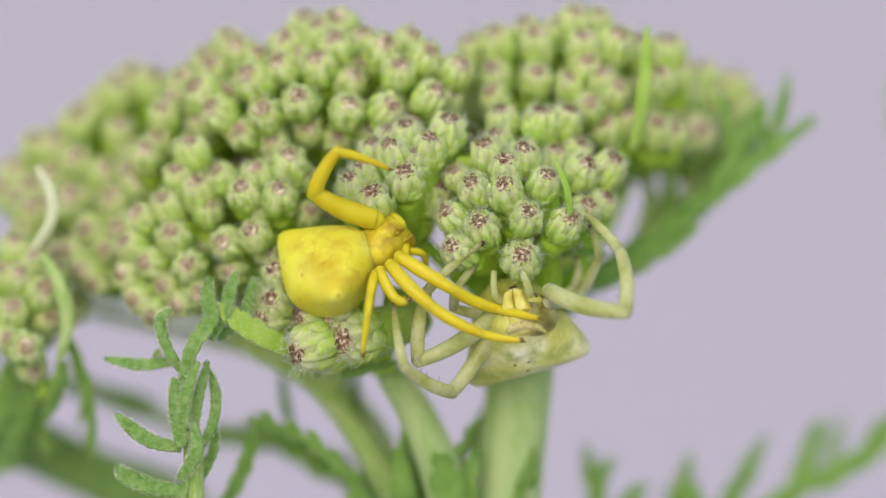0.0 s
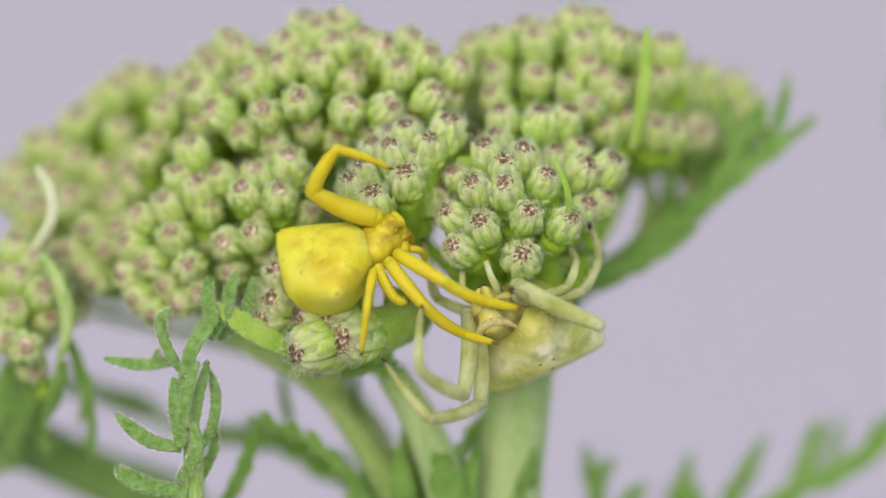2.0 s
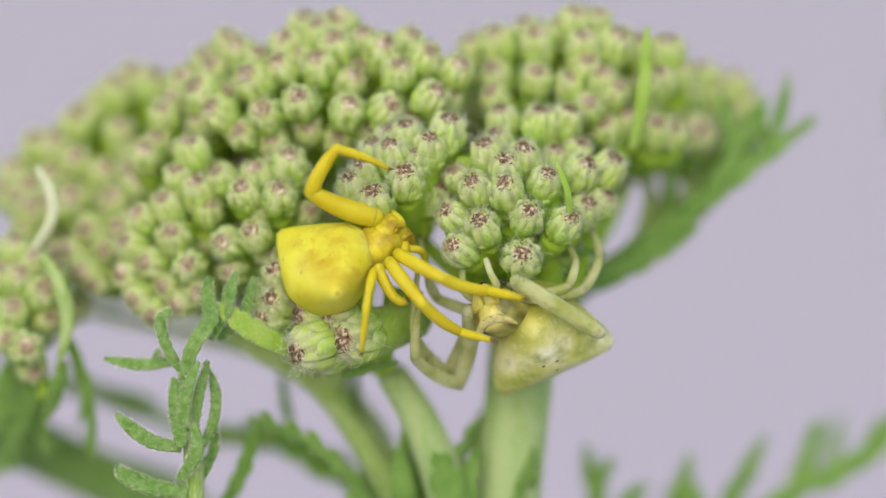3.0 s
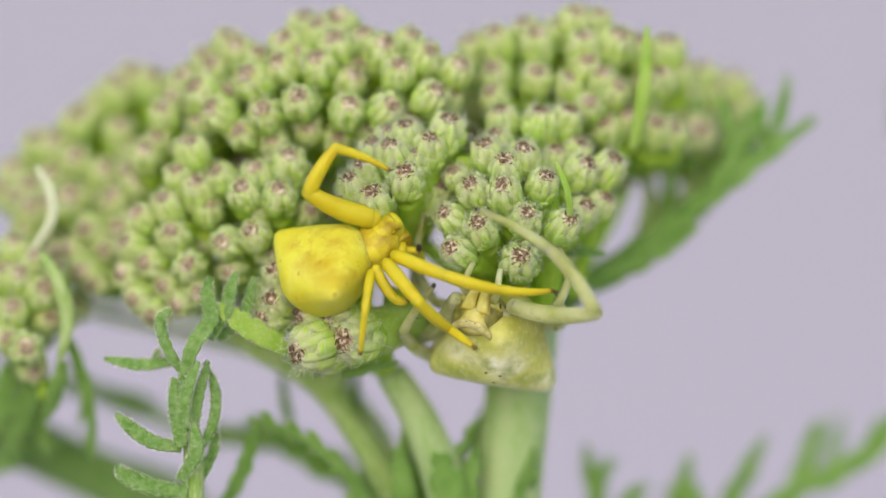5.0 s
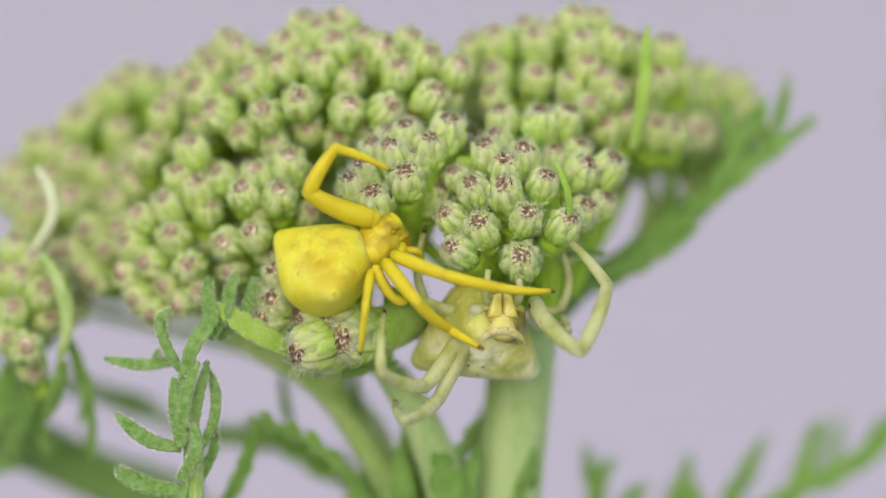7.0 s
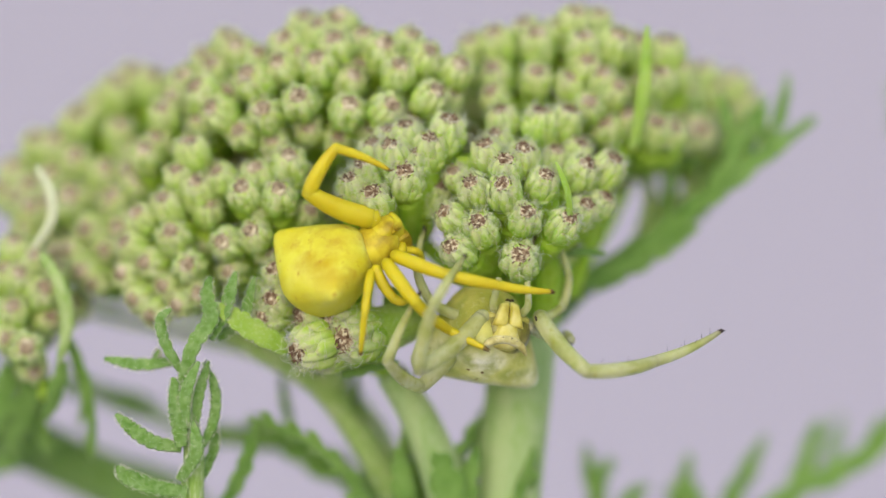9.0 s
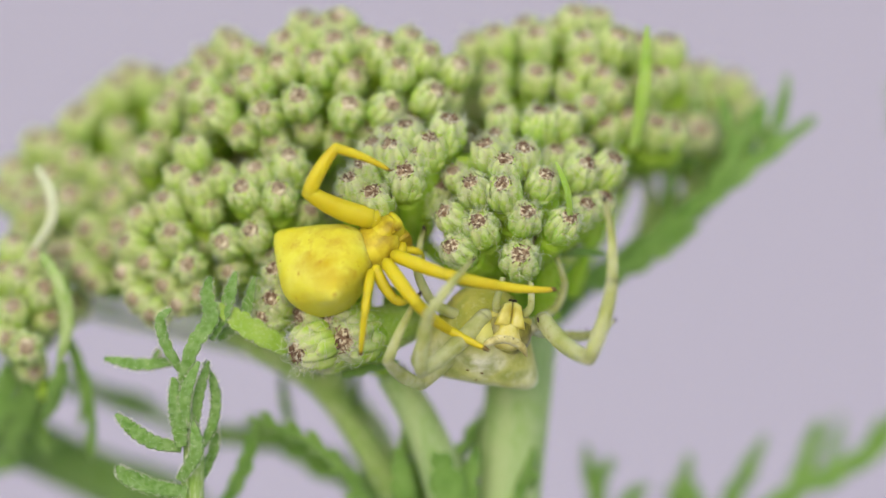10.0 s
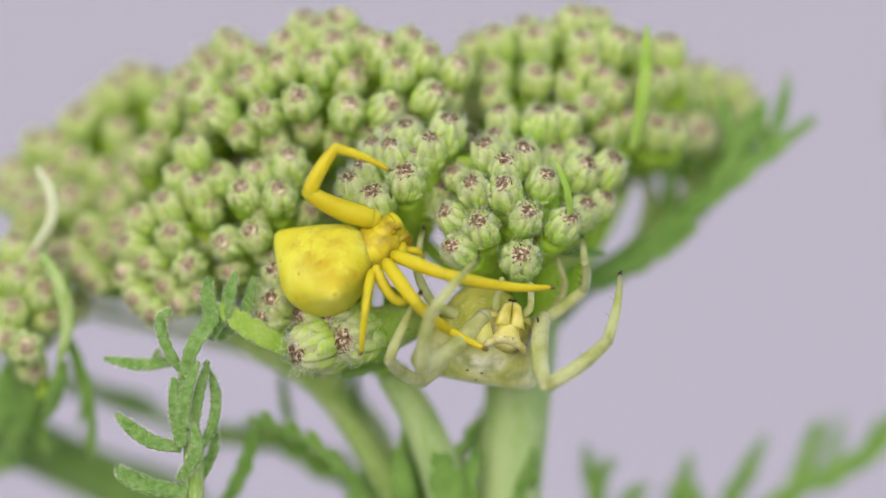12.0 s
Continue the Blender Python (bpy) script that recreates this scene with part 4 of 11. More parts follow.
def spider(name, label, skin, leg_skin, head_skin, jaw_skin, face_skin, dims, size):
    """Body frame: y forward, z to the back (dorsal), x to its right side."""
    ob = tagged(new(name), label, "spider", "crab spiders")
    part("cephalothorax", blob("cephalothorax", head_skin, 1.55 * size, 1.6 * size, 1.3 * size, 0.0, 28, 18, 0.85), ob, Matrix.Translation(mm((0, -0.3, 0.1))))
    sh = Shape()
    sweep(sh, [(-1.50, 0.98, 1.62), (-1.14, 1.22, 1.22), (-0.62, 1.42, 0.92), (0, 1.50, 0.80), (0.62, 1.42, 0.92), (1.14, 1.22, 1.22), (1.50, 0.98, 1.62)],
          lambda u: 0.31 - 0.06 * abs(2 * u - 1) - 0.22 * abs(2 * u - 1) ** 4, lambda u: 0.34 - 0.31 * abs(2 * u - 1) ** 3, sides=14, n=30, facing=(0, 1, 0))
    ridge = part("eye_ridge", sh.mesh("eye_ridge", face_skin), ob, label="whitish ridge across the face with a horn at each end")
    part("forehead", blob("forehead", jaw_skin, 1.0, 0.85, 0.5, 0, 18, 12, 0.85), ob, Matrix.Translation(mm((0, 0.65, 0.95))))
    part("clypeus", face_plate(jaw_skin), ob)
    for s in (-1, 1):
        part("eye", blob("eye", DARK, 0.085, 0.06, 0.07, 0, 10, 8), ridge, Matrix.Translation(mm((s * 1.06, 1.46, 1.16))))
        part("eye", blob("eye", DARK, 0.045, 0.04, 0.045, 0, 10, 8), ridge, Matrix.Translation(mm((s * 0.28, 1.82, 0.76))))
        part("eye", blob("eye", DARK, 0.03, 0.03, 0.03, 0, 10, 8), ridge, Matrix.Translation(mm((s * 0.64, 1.74, 0.90))))
        ch = part("chelicera", jaw(s, jaw_skin), ob, Matrix.Translation(mm((0, 1.2, -0.65))) @ pose(0, 0, 0, -6, 0, 0))
        part("fang", blob("fang", DARK, 0.15, 0.16, 0.12, 0, 10, 8), ch, Matrix.Translation(mm((s * 0.13, 0.16, -0.98))))
        sh = Shape()
        sweep(sh, [(s * 0.85, 1.0, -0.9), (s * 1.1, 1.6, -1.35), (s * 1.05, 1.75, -1.9), (s * 0.9, 1.55, -2.9)], lambda u: 0.27 - 0.08 * u, sides=10, n=14)
        part("palp", sh.mesh("palp", leg_skin), ob)
        # coxae along the breast plate
        for q in range(4):
            part("coxa", COXA[head_skin.name], ob, Matrix.Translation(mm((s * 1.0, 0.85 - 0.6 * q, -0.55))) @ pose(0, 0, 0, 0, 0, s * (55 + 22 * q)))
    body = part("abdomen", abdomen_mesh("abdomen", skin, dims), ob)
    return ob, body


COXA = {AMBER_HEAD.name: blob("coxa", YELLOW_LEG, 0.36, 0.62, 0.40, 0, 12, 8), OLIVE.name: blob("coxa", OLIVE, 0.36, 0.62, 0.40, 0, 12, 8)}
YELLOW_BALLS = [(-3.38, -1.27, 0.29, 0.50), (3.65, -1.33, 0.33, 0.42), (0, -0.80, -0.95, 1.84), (0, 0.40, -1.33, 2.20), (0, 1.18, 0.30, 2.17), (0, 2.18, 0.57, 0.93)]
PALE_BALLS = [(-3.4, -1.0, 0.8, 0.7), (3.4, -1.0, 0.8, 0.7), (0, -1.25, -0.85, 1.9), (0, 0.3, -1.9, 2.55), (0, 0.6, 0.45, 1.45), (0, 2.25, -0.75, 1.4)]


def build_spiders():
    yellow, yb = spider("yellow_spider", "bright yellow crab spider with a humped abdomen, clinging to the buds", YELLOW, YELLOW_LEG, AMBER_HEAD, AMBER_HEAD, AMBER_HEAD, YELLOW_BALLS, 0.95)
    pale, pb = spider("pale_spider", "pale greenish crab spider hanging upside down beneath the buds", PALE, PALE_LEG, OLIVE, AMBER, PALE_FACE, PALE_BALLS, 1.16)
    part("spot", blob("spot", BROWN, 0.14, 0.06, 0.12, 0, 10, 6), yb, Matrix.Translation(mm((4.05, -1.37, 0.41))) @ pose(0, 0, 0, 0, 0, -80))
    for x, y, z in ((-0.45, 1.6, 1.50), (0.45, 1.55, 1.53), (0.15, 0.9, 1.85), (1.0, 0.4, 1.72), (-1.0, 0.4, 1.72)):
        part("spot", blob("spot", TIP, 0.12, 0.06, 0.05, 0, 10, 6), pb, Matrix.Translation(mm((x, y, z))) @ pose(0, 0, 0, -25, 0, 20 * x))
    part("mark", blob("mark", DARK, 0.08, 0.06, 0.19, 0, 10, 6), pale, Matrix.Translation(mm((1.62, 1.96, -0.67))) @ pose(0, 0, 0, 0, 20, 0), "small dark brown mark")
    made = {"yellow": yellow, "pale": pale, "yellow_abdomen": yb, "pale_abdomen": pb}
    for k, (sizes, radii) in YELLOW_LEGS.items():
        made["yellow_" + k] = leg(yellow, sizes, radii, YELLOW_LEG, 0.5, 100 + len(made), 0, TIP, 0.05)
    for k, (sizes, radii) in PALE_LEGS.items():
        made["pale_" + k] = leg(pale, sizes, radii, PALE_LEG, 1.0, 200 + len(made), 6)
    return made


YELLOW_LEGS = {'raised': ((4.38, 3.24, 3.62), (0.70, 0.49, 0.33, 0.12)),
               'grip': ((3.86, 3.44, 3.6), (0.42, 0.38, 0.32, 0.15)),
               'low_grip': ((3.74, 3.5, 2.65), (0.42, 0.38, 0.3, 0.15)),
               'short': ((2.12, 0.55, 0.33), (0.34, 0.3, 0.26, 0.18)),
               'thin': ((1.98, 1.41, 2.47), (0.28, 0.26, 0.22, 0.13))}
PALE_LEGS = {'lower_front': ((5.6, 4.6, 4.6), (0.54, 0.43, 0.34, 0.13)),
             'upper_front': ((5.8, 4.4, 4.6), (0.54, 0.43, 0.34, 0.13)),
             'far_front': ((5.9, 4.9, 5.1), (0.54, 0.45, 0.38, 0.14)),
             'far_second': ((4.4, 2.8, 2.4), (0.42, 0.32, 0.26, 0.14)),
             'hind': ((3.4, 2.3, 2.9), (0.36, 0.3, 0.26, 0.16)),
             'far_hind': ((3.4, 2.0, 2.4), (0.34, 0.28, 0.22, 0.13))}

MADE = build_spiders()


def motions():
    walk(FRONT_CLUSTER, [(0, pose(0.000035, 0, 0.000000)),
        (1, pose(0.000035, 0, 0.000000)),
        (1.5, pose(0.000140, 0, 0.000000)),
        (2, pose(0.000070, 0, 0.000070)),
        (2.5, pose(0.000035, 0, 0.000105)),
        (3, pose(0.000070, 0, 0.000070)),
        (3.8, pose(0.000035, 0, 0.000000)),
        (5, pose(-0.000035, 0, -0.000070)),
        (5.5, pose(0.000035, 0, 0.000000)),
        (6, pose(-0.000105, 0, 0.000000)),
        (6.5, pose(0.000000, 0, 0.000000)),
        (7, pose(0.000000, 0, -0.000035)),
        (8.8, pose(-0.000035, 0, 0.000000)),
        (10.4, pose(-0.000035, 0, 0.000000)),
        (12, pose(0.000000, 0, 0.000000))])
    walk(MADE['pale'], [(0, pose(0.00513, 0.00132, -0.00414, 172.9, -14.6, -20.2)),
        (0.5, pose(0.00490, 0.00128, -0.00404, 172.8, -16.9, -22.9)),
        (1, pose(0.00439, 0.00124, -0.00415, 172.7, -20.1, -25.5)),
        (1.25, pose(0.00411, 0.00122, -0.00412, 172.7, -20.3, -26.4)),
        (1.5, pose(0.00382, 0.00121, -0.00408, 172.7, -20.6, -27.4)),
        (1.75, pose(0.00363, 0.00121, -0.00404, 172.7, -20.7, -27.5)),
        (2, pose(0.00345, 0.00120, -0.00400, 172.7, -20.8, -27.8)),
        (2.25, pose(0.00352, 0.00119, -0.00397, 172.6, -21.9, -28.1)),
        (2.5, pose(0.00359, 0.00118, -0.00393, 172.6, -23.1, -28.3)),
        (2.75, pose(0.00354, 0.00118, -0.00388, 172.6, -22.4, -28.8)),
        (3, pose(0.00350, 0.00118, -0.00383, 172.6, -21.8, -29.2)),
        (3.2, pose(0.00292, 0.00122, -0.00391, 173.1, -5.4, -31.4)),
        (4, pose(0.00251, 0.00133, -0.00386, 173.1, 7.1, -25.9)),
        (4.8, pose(0.00209, 0.00141, -0.00379, 172.8, 17.7, -20.2)),
        (5, pose(0.00238, 0.00142, -0.00404, 173.0, 13.5, -16.8)),
        (5.5, pose(0.00270, 0.00145, -0.00425, 173.1, 9.8, -9.2)),
        (5.75, pose(0.00285, 0.00145, -0.00435, 173.1, 4.0, -4.5)),
        (6, pose(0.00299, 0.00145, -0.00445, 173.2, -1.8, 0.2)),
        (6.12, pose(0.00310, 0.00145, -0.00443, 173.1, -3.1, 1.8)),
        (6.25, pose(0.00321, 0.00145, -0.00442, 173.1, -4.5, 3.5)),
        (6.31, pose(0.00326, 0.00145, -0.00441, 173.1, -5.1, 4.3)),
        (6.38, pose(0.00332, 0.00145, -0.00440, 173.1, -5.9, 5.3)),
        (6.5, pose(0.00343, 0.00145, -0.00439, 173.1, -7.1, 6.9)),
        (6.75, pose(0.00346, 0.00144, -0.00440, 173.1, -3.0, 7.4)),
        (6.88, pose(0.00348, 0.00144, -0.00441, 173.2, -1.0, 7.6)),
        (7, pose(0.00349, 0.00144, -0.00441, 173.2, 1.0, 7.9)),
        (7.2, pose(0.00349, 0.00144, -0.00441, 173.2, 1.0, 8.0)),
        (7.6, pose(0.00352, 0.00143, -0.00450, 173.2, 2.0, 8.6)),
        (8, pose(0.00360, 0.00143, -0.00470, 173.1, 4.3, 9.5)),
        (8.4, pose(0.00368, 0.00142, -0.00489, 173.1, 6.6, 10.3)),
        (8.8, pose(0.00371, 0.00141, -0.00498, 173.1, 7.8, 10.9)),
        (9, pose(0.00371, 0.00141, -0.00498, 173.1, 7.8, 11.1)),
        (9.25, pose(0.00375, 0.00141, -0.00499, 173.1, 8.6, 11.0)),
        (9.5, pose(0.00379, 0.00141, -0.00500, 173.1, 9.4, 10.9)),
        (9.75, pose(0.00381, 0.00141, -0.00499, 173.1, 9.8, 10.8)),
        (10, pose(0.00383, 0.00141, -0.00499, 173.0, 10.3, 10.7)),
        (10.25, pose(0.00384, 0.00141, -0.00498, 173.0, 10.3, 10.7)),
        (10.5, pose(0.00384, 0.00141, -0.00497, 173.0, 10.3, 10.7)),
        (10.75, pose(0.00384, 0.00141, -0.00497, 173.0, 10.3, 10.7)),
        (11, pose(0.00384, 0.00141, -0.00497, 173.0, 10.3, 10.7)),
        (11.5, pose(0.00382, 0.00141, -0.00498, 173.0, 10.3, 10.7)),
        (11.75, pose(0.00381, 0.00141, -0.00499, 173.0, 10.3, 10.7)),
        (12, pose(0.00381, 0.00141, -0.00499, 173.0, 10.3, 10.7))])
    walk(MADE['pale_abdomen'], [(0, pose(-0.00127, -0.00189, 0.00150, -4.7, 2.9, -9.5)),
        (0.5, pose(-0.00130, -0.00199, 0.00164, -3.0, 3.0, -14.6)),
        (1, pose(-0.00044, -0.00250, 0.00171, 0.0, 7.9, -22.6)),
        (1.25, pose(-0.00039, -0.00259, 0.00173, 0.5, 7.4, -23.6)),
        (1.5, pose(-0.00033, -0.00268, 0.00176, 0.9, 7.0, -24.6)),
        (1.75, pose(0.00011, -0.00297, 0.00192, 0.9, 8.0, -24.4)),
        (2, pose(0.00054, -0.00326, 0.00208, 0.9, 9.1, -24.3)),
        (2.25, pose(0.00076, -0.00342, 0.00204, 1.3, 10.5, -23.9)),
        (2.5, pose(0.00097, -0.00358, 0.00200, 1.7, 11.8, -23.5)),
        (2.75, pose(0.00084, -0.00360, 0.00220, 1.8, 9.9, -24.7)),
        (3, pose(0.00062, -0.00361, 0.00237, 0.1, 5.9, -19.8)),
        (3.2, pose(0.00132, -0.00351, 0.00202, -5.7, 17.5, -28.8)),
        (4, pose(0.00122, -0.00274, 0.00209, -8.5, 12.4, -12.2)),
        (4.8, pose(0.00139, -0.00229, 0.00227, -13.5, 8.5, -19.1)),
        (5, pose(0.00103, -0.00215, 0.00232, -11.3, 5.0, -16.1)),
        (5.5, pose(0.00083, -0.00197, 0.00213, -8.8, 4.3, -8.7)),
        (5.75, pose(0.00063, -0.00190, 0.00211, -7.5, 2.0, -4.3)),
        (6, pose(0.00044, -0.00185, 0.00207, -7.2, -0.6, 0.1)),
        (6.12, pose(0.00007, -0.00184, 0.00200, -7.3, -2.6, 1.5)),
        (6.25, pose(-0.00032, -0.00185, 0.00190, -7.4, -4.6, 3.0)),
        (6.31, pose(-0.00050, -0.00186, 0.00185, -7.5, -5.6, 3.7)),
        (6.38, pose(-0.00070, -0.00188, 0.00179, -7.7, -6.7, 4.5)),
        (6.5, pose(-0.00105, -0.00193, 0.00167, -8.0, -8.6, 5.9)),
        (6.75, pose(-0.00107, -0.00196, 0.00165, -7.6, -6.8, 6.6)),
        (6.88, pose(-0.00108, -0.00198, 0.00164, -7.4, -5.9, 7.0)),
        (7, pose(-0.00109, -0.00200, 0.00164, -7.2, -5.1, 7.3)),
        (7.2, pose(-0.00107, -0.00200, 0.00168, -7.2, -5.6, 7.4)),
        (7.6, pose(-0.00104, -0.00202, 0.00164, -7.0, -5.2, 8.0)),
        (8, pose(-0.00101, -0.00205, 0.00157, -6.7, -4.2, 9.0)),
        (8.4, pose(-0.00099, -0.00208, 0.00150, -6.2, -3.2, 9.9)),
        (8.8, pose(-0.00097, -0.00211, 0.00146, -5.9, -2.7, 10.6)),
        (9, pose(-0.00096, -0.00211, 0.00148, -5.9, -3.0, 10.6)),
        (9.25, pose(-0.00098, -0.00212, 0.00151, -5.8, -2.5, 10.6)),
        (9.5, pose(-0.00101, -0.00214, 0.00154, -5.7, -2.0, 10.5)),
        (9.75, pose(-0.00101, -0.00214, 0.00156, -5.6, -1.5, 10.5)),
        (10, pose(-0.00102, -0.00215, 0.00157, -5.5, -1.0, 10.5)),
        (10.25, pose(-0.00103, -0.00215, 0.00158, -5.5, -1.0, 10.5)),
        (10.5, pose(-0.00103, -0.00215, 0.00159, -5.5, -1.1, 10.5)),
        (10.75, pose(-0.00103, -0.00215, 0.00159, -5.5, -1.1, 10.5)),
        (11, pose(-0.00103, -0.00215, 0.00159, -5.5, -1.1, 10.5)),
        (11.5, pose(-0.00102, -0.00215, 0.00158, -5.5, -1.1, 10.5)),
        (11.75, pose(-0.00102, -0.00215, 0.00157, -5.5, -1.1, 10.5)),
        (12, pose(-0.00101, -0.00215, 0.00157, -5.5, -1.1, 10.5))])
    walk(MADE['pale_lower_front'][0], [(0, pose(-0.00160, 0.00035, -0.00030, 30.5, 31.4, -151.0)),
        (0.5, pose(-0.00160, 0.00035, -0.00030, 34.9, 31.6, -152.4)),
        (1, pose(-0.00160, 0.00035, -0.00030, 25.9, 8.7, -159.8)),
        (1.25, pose(-0.00160, 0.00035, -0.00030, 24.7, -11.6, -136.1)),
        (1.5, pose(-0.00160, 0.00035, -0.00030, 34.4, -7.5, -146.9)),
        (1.75, pose(-0.00160, 0.00035, -0.00030, 25.0, 3.6, -160.0)),
        (2, pose(-0.00160, 0.00035, -0.00030, 7.9, 6.4, -161.3)),
        (2.25, pose(-0.00160, 0.00035, -0.00030, 6.9, 3.5, -164.1)),
        (2.5, pose(-0.00160, 0.00035, -0.00030, -10.6, 10.3, -164.3)),
        (2.75, pose(-0.00160, 0.00035, -0.00030, -14.4, 4.9, -172.1)),
        (3, pose(-0.00160, 0.00035, -0.00030, -4.7, 70.1, -153.7)),
        (3.2, pose(-0.00160, 0.00035, -0.00030, 4.5, 65.2, -136.8)),
        (4, pose(-0.00160, 0.00035, -0.00030, -18.8, 51.0, -151.2)),
        (4.8, pose(-0.00160, 0.00035, -0.00030, -33.8, 35.1, -159.7)),
        (5, pose(-0.00160, 0.00035, -0.00030, -34.0, 40.7, -160.4)),
        (5.5, pose(-0.00160, 0.00035, -0.00030, -27.4, 36.1, -161.4)),
        (5.75, pose(-0.00160, 0.00035, -0.00030, -6.5, 35.4, -144.4)),
        (6, pose(-0.00160, 0.00035, -0.00030, -9.2, 42.0, -132.4)),
        (6.12, pose(-0.00160, 0.00035, -0.00030, -5.6, 40.6, -134.5)),
        (6.25, pose(-0.00160, 0.00035, -0.00030, 30.9, 14.6, -140.8)),
        (6.31, pose(-0.00160, 0.00035, -0.00030, 28.8, 22.0, -143.9)),
        (6.38, pose(-0.00160, 0.00035, -0.00030, 24.0, 30.4, -146.3)),
        (6.5, pose(-0.00160, 0.00035, -0.00030, 13.2, 42.3, -150.8)),
        (6.75, pose(-0.00160, 0.00035, -0.00030, 11.8, 44.8, -152.8)),
        (6.88, pose(-0.00160, 0.00035, -0.00030, 13.4, 38.3, -146.6)),
        (7, pose(-0.00160, 0.00035, -0.00030, 25.0, 24.8, -138.9)),
        (7.2, pose(-0.00160, 0.00035, -0.00030, 5.6, 39.0, -135.9)),
        (7.6, pose(-0.00160, 0.00035, -0.00030, 4.4, 39.1, -137.1)),
        (8, pose(-0.00160, 0.00035, -0.00030, 24.5, 26.4, -139.0)),
        (8.4, pose(-0.00160, 0.00035, -0.00030, 23.0, 27.2, -138.3)),
        (8.8, pose(-0.00160, 0.00035, -0.00030, 22.0, 27.6, -137.6)),
        (9, pose(-0.00160, 0.00035, -0.00030, 7.9, 37.8, -130.9)),
        (9.25, pose(-0.00160, 0.00035, -0.00030, 6.6, 38.8, -131.1)),
        (9.5, pose(-0.00160, 0.00035, -0.00030, 5.1, 39.6, -132.2)),
        (9.75, pose(-0.00160, 0.00035, -0.00030, 5.4, 38.7, -132.9)),
        (10, pose(-0.00160, 0.00035, -0.00030, 5.4, 38.0, -133.6)),
        (10.25, pose(-0.00160, 0.00035, -0.00030, 5.0, 38.4, -133.8)),
        (10.5, pose(-0.00160, 0.00035, -0.00030, 4.4, 38.8, -134.0)),
        (10.75, pose(-0.00160, 0.00035, -0.00030, 3.3, 39.6, -134.0)),
        (11, pose(-0.00160, 0.00035, -0.00030, 2.0, 40.4, -134.2)),
        (11.5, pose(-0.00160, 0.00035, -0.00030, -0.0, 41.7, -134.4)),
        (11.75, pose(-0.00160, 0.00035, -0.00030, -0.7, 42.1, -134.5)),
        (12, pose(-0.00160, 0.00035, -0.00030, -0.9, 42.3, -134.5))])
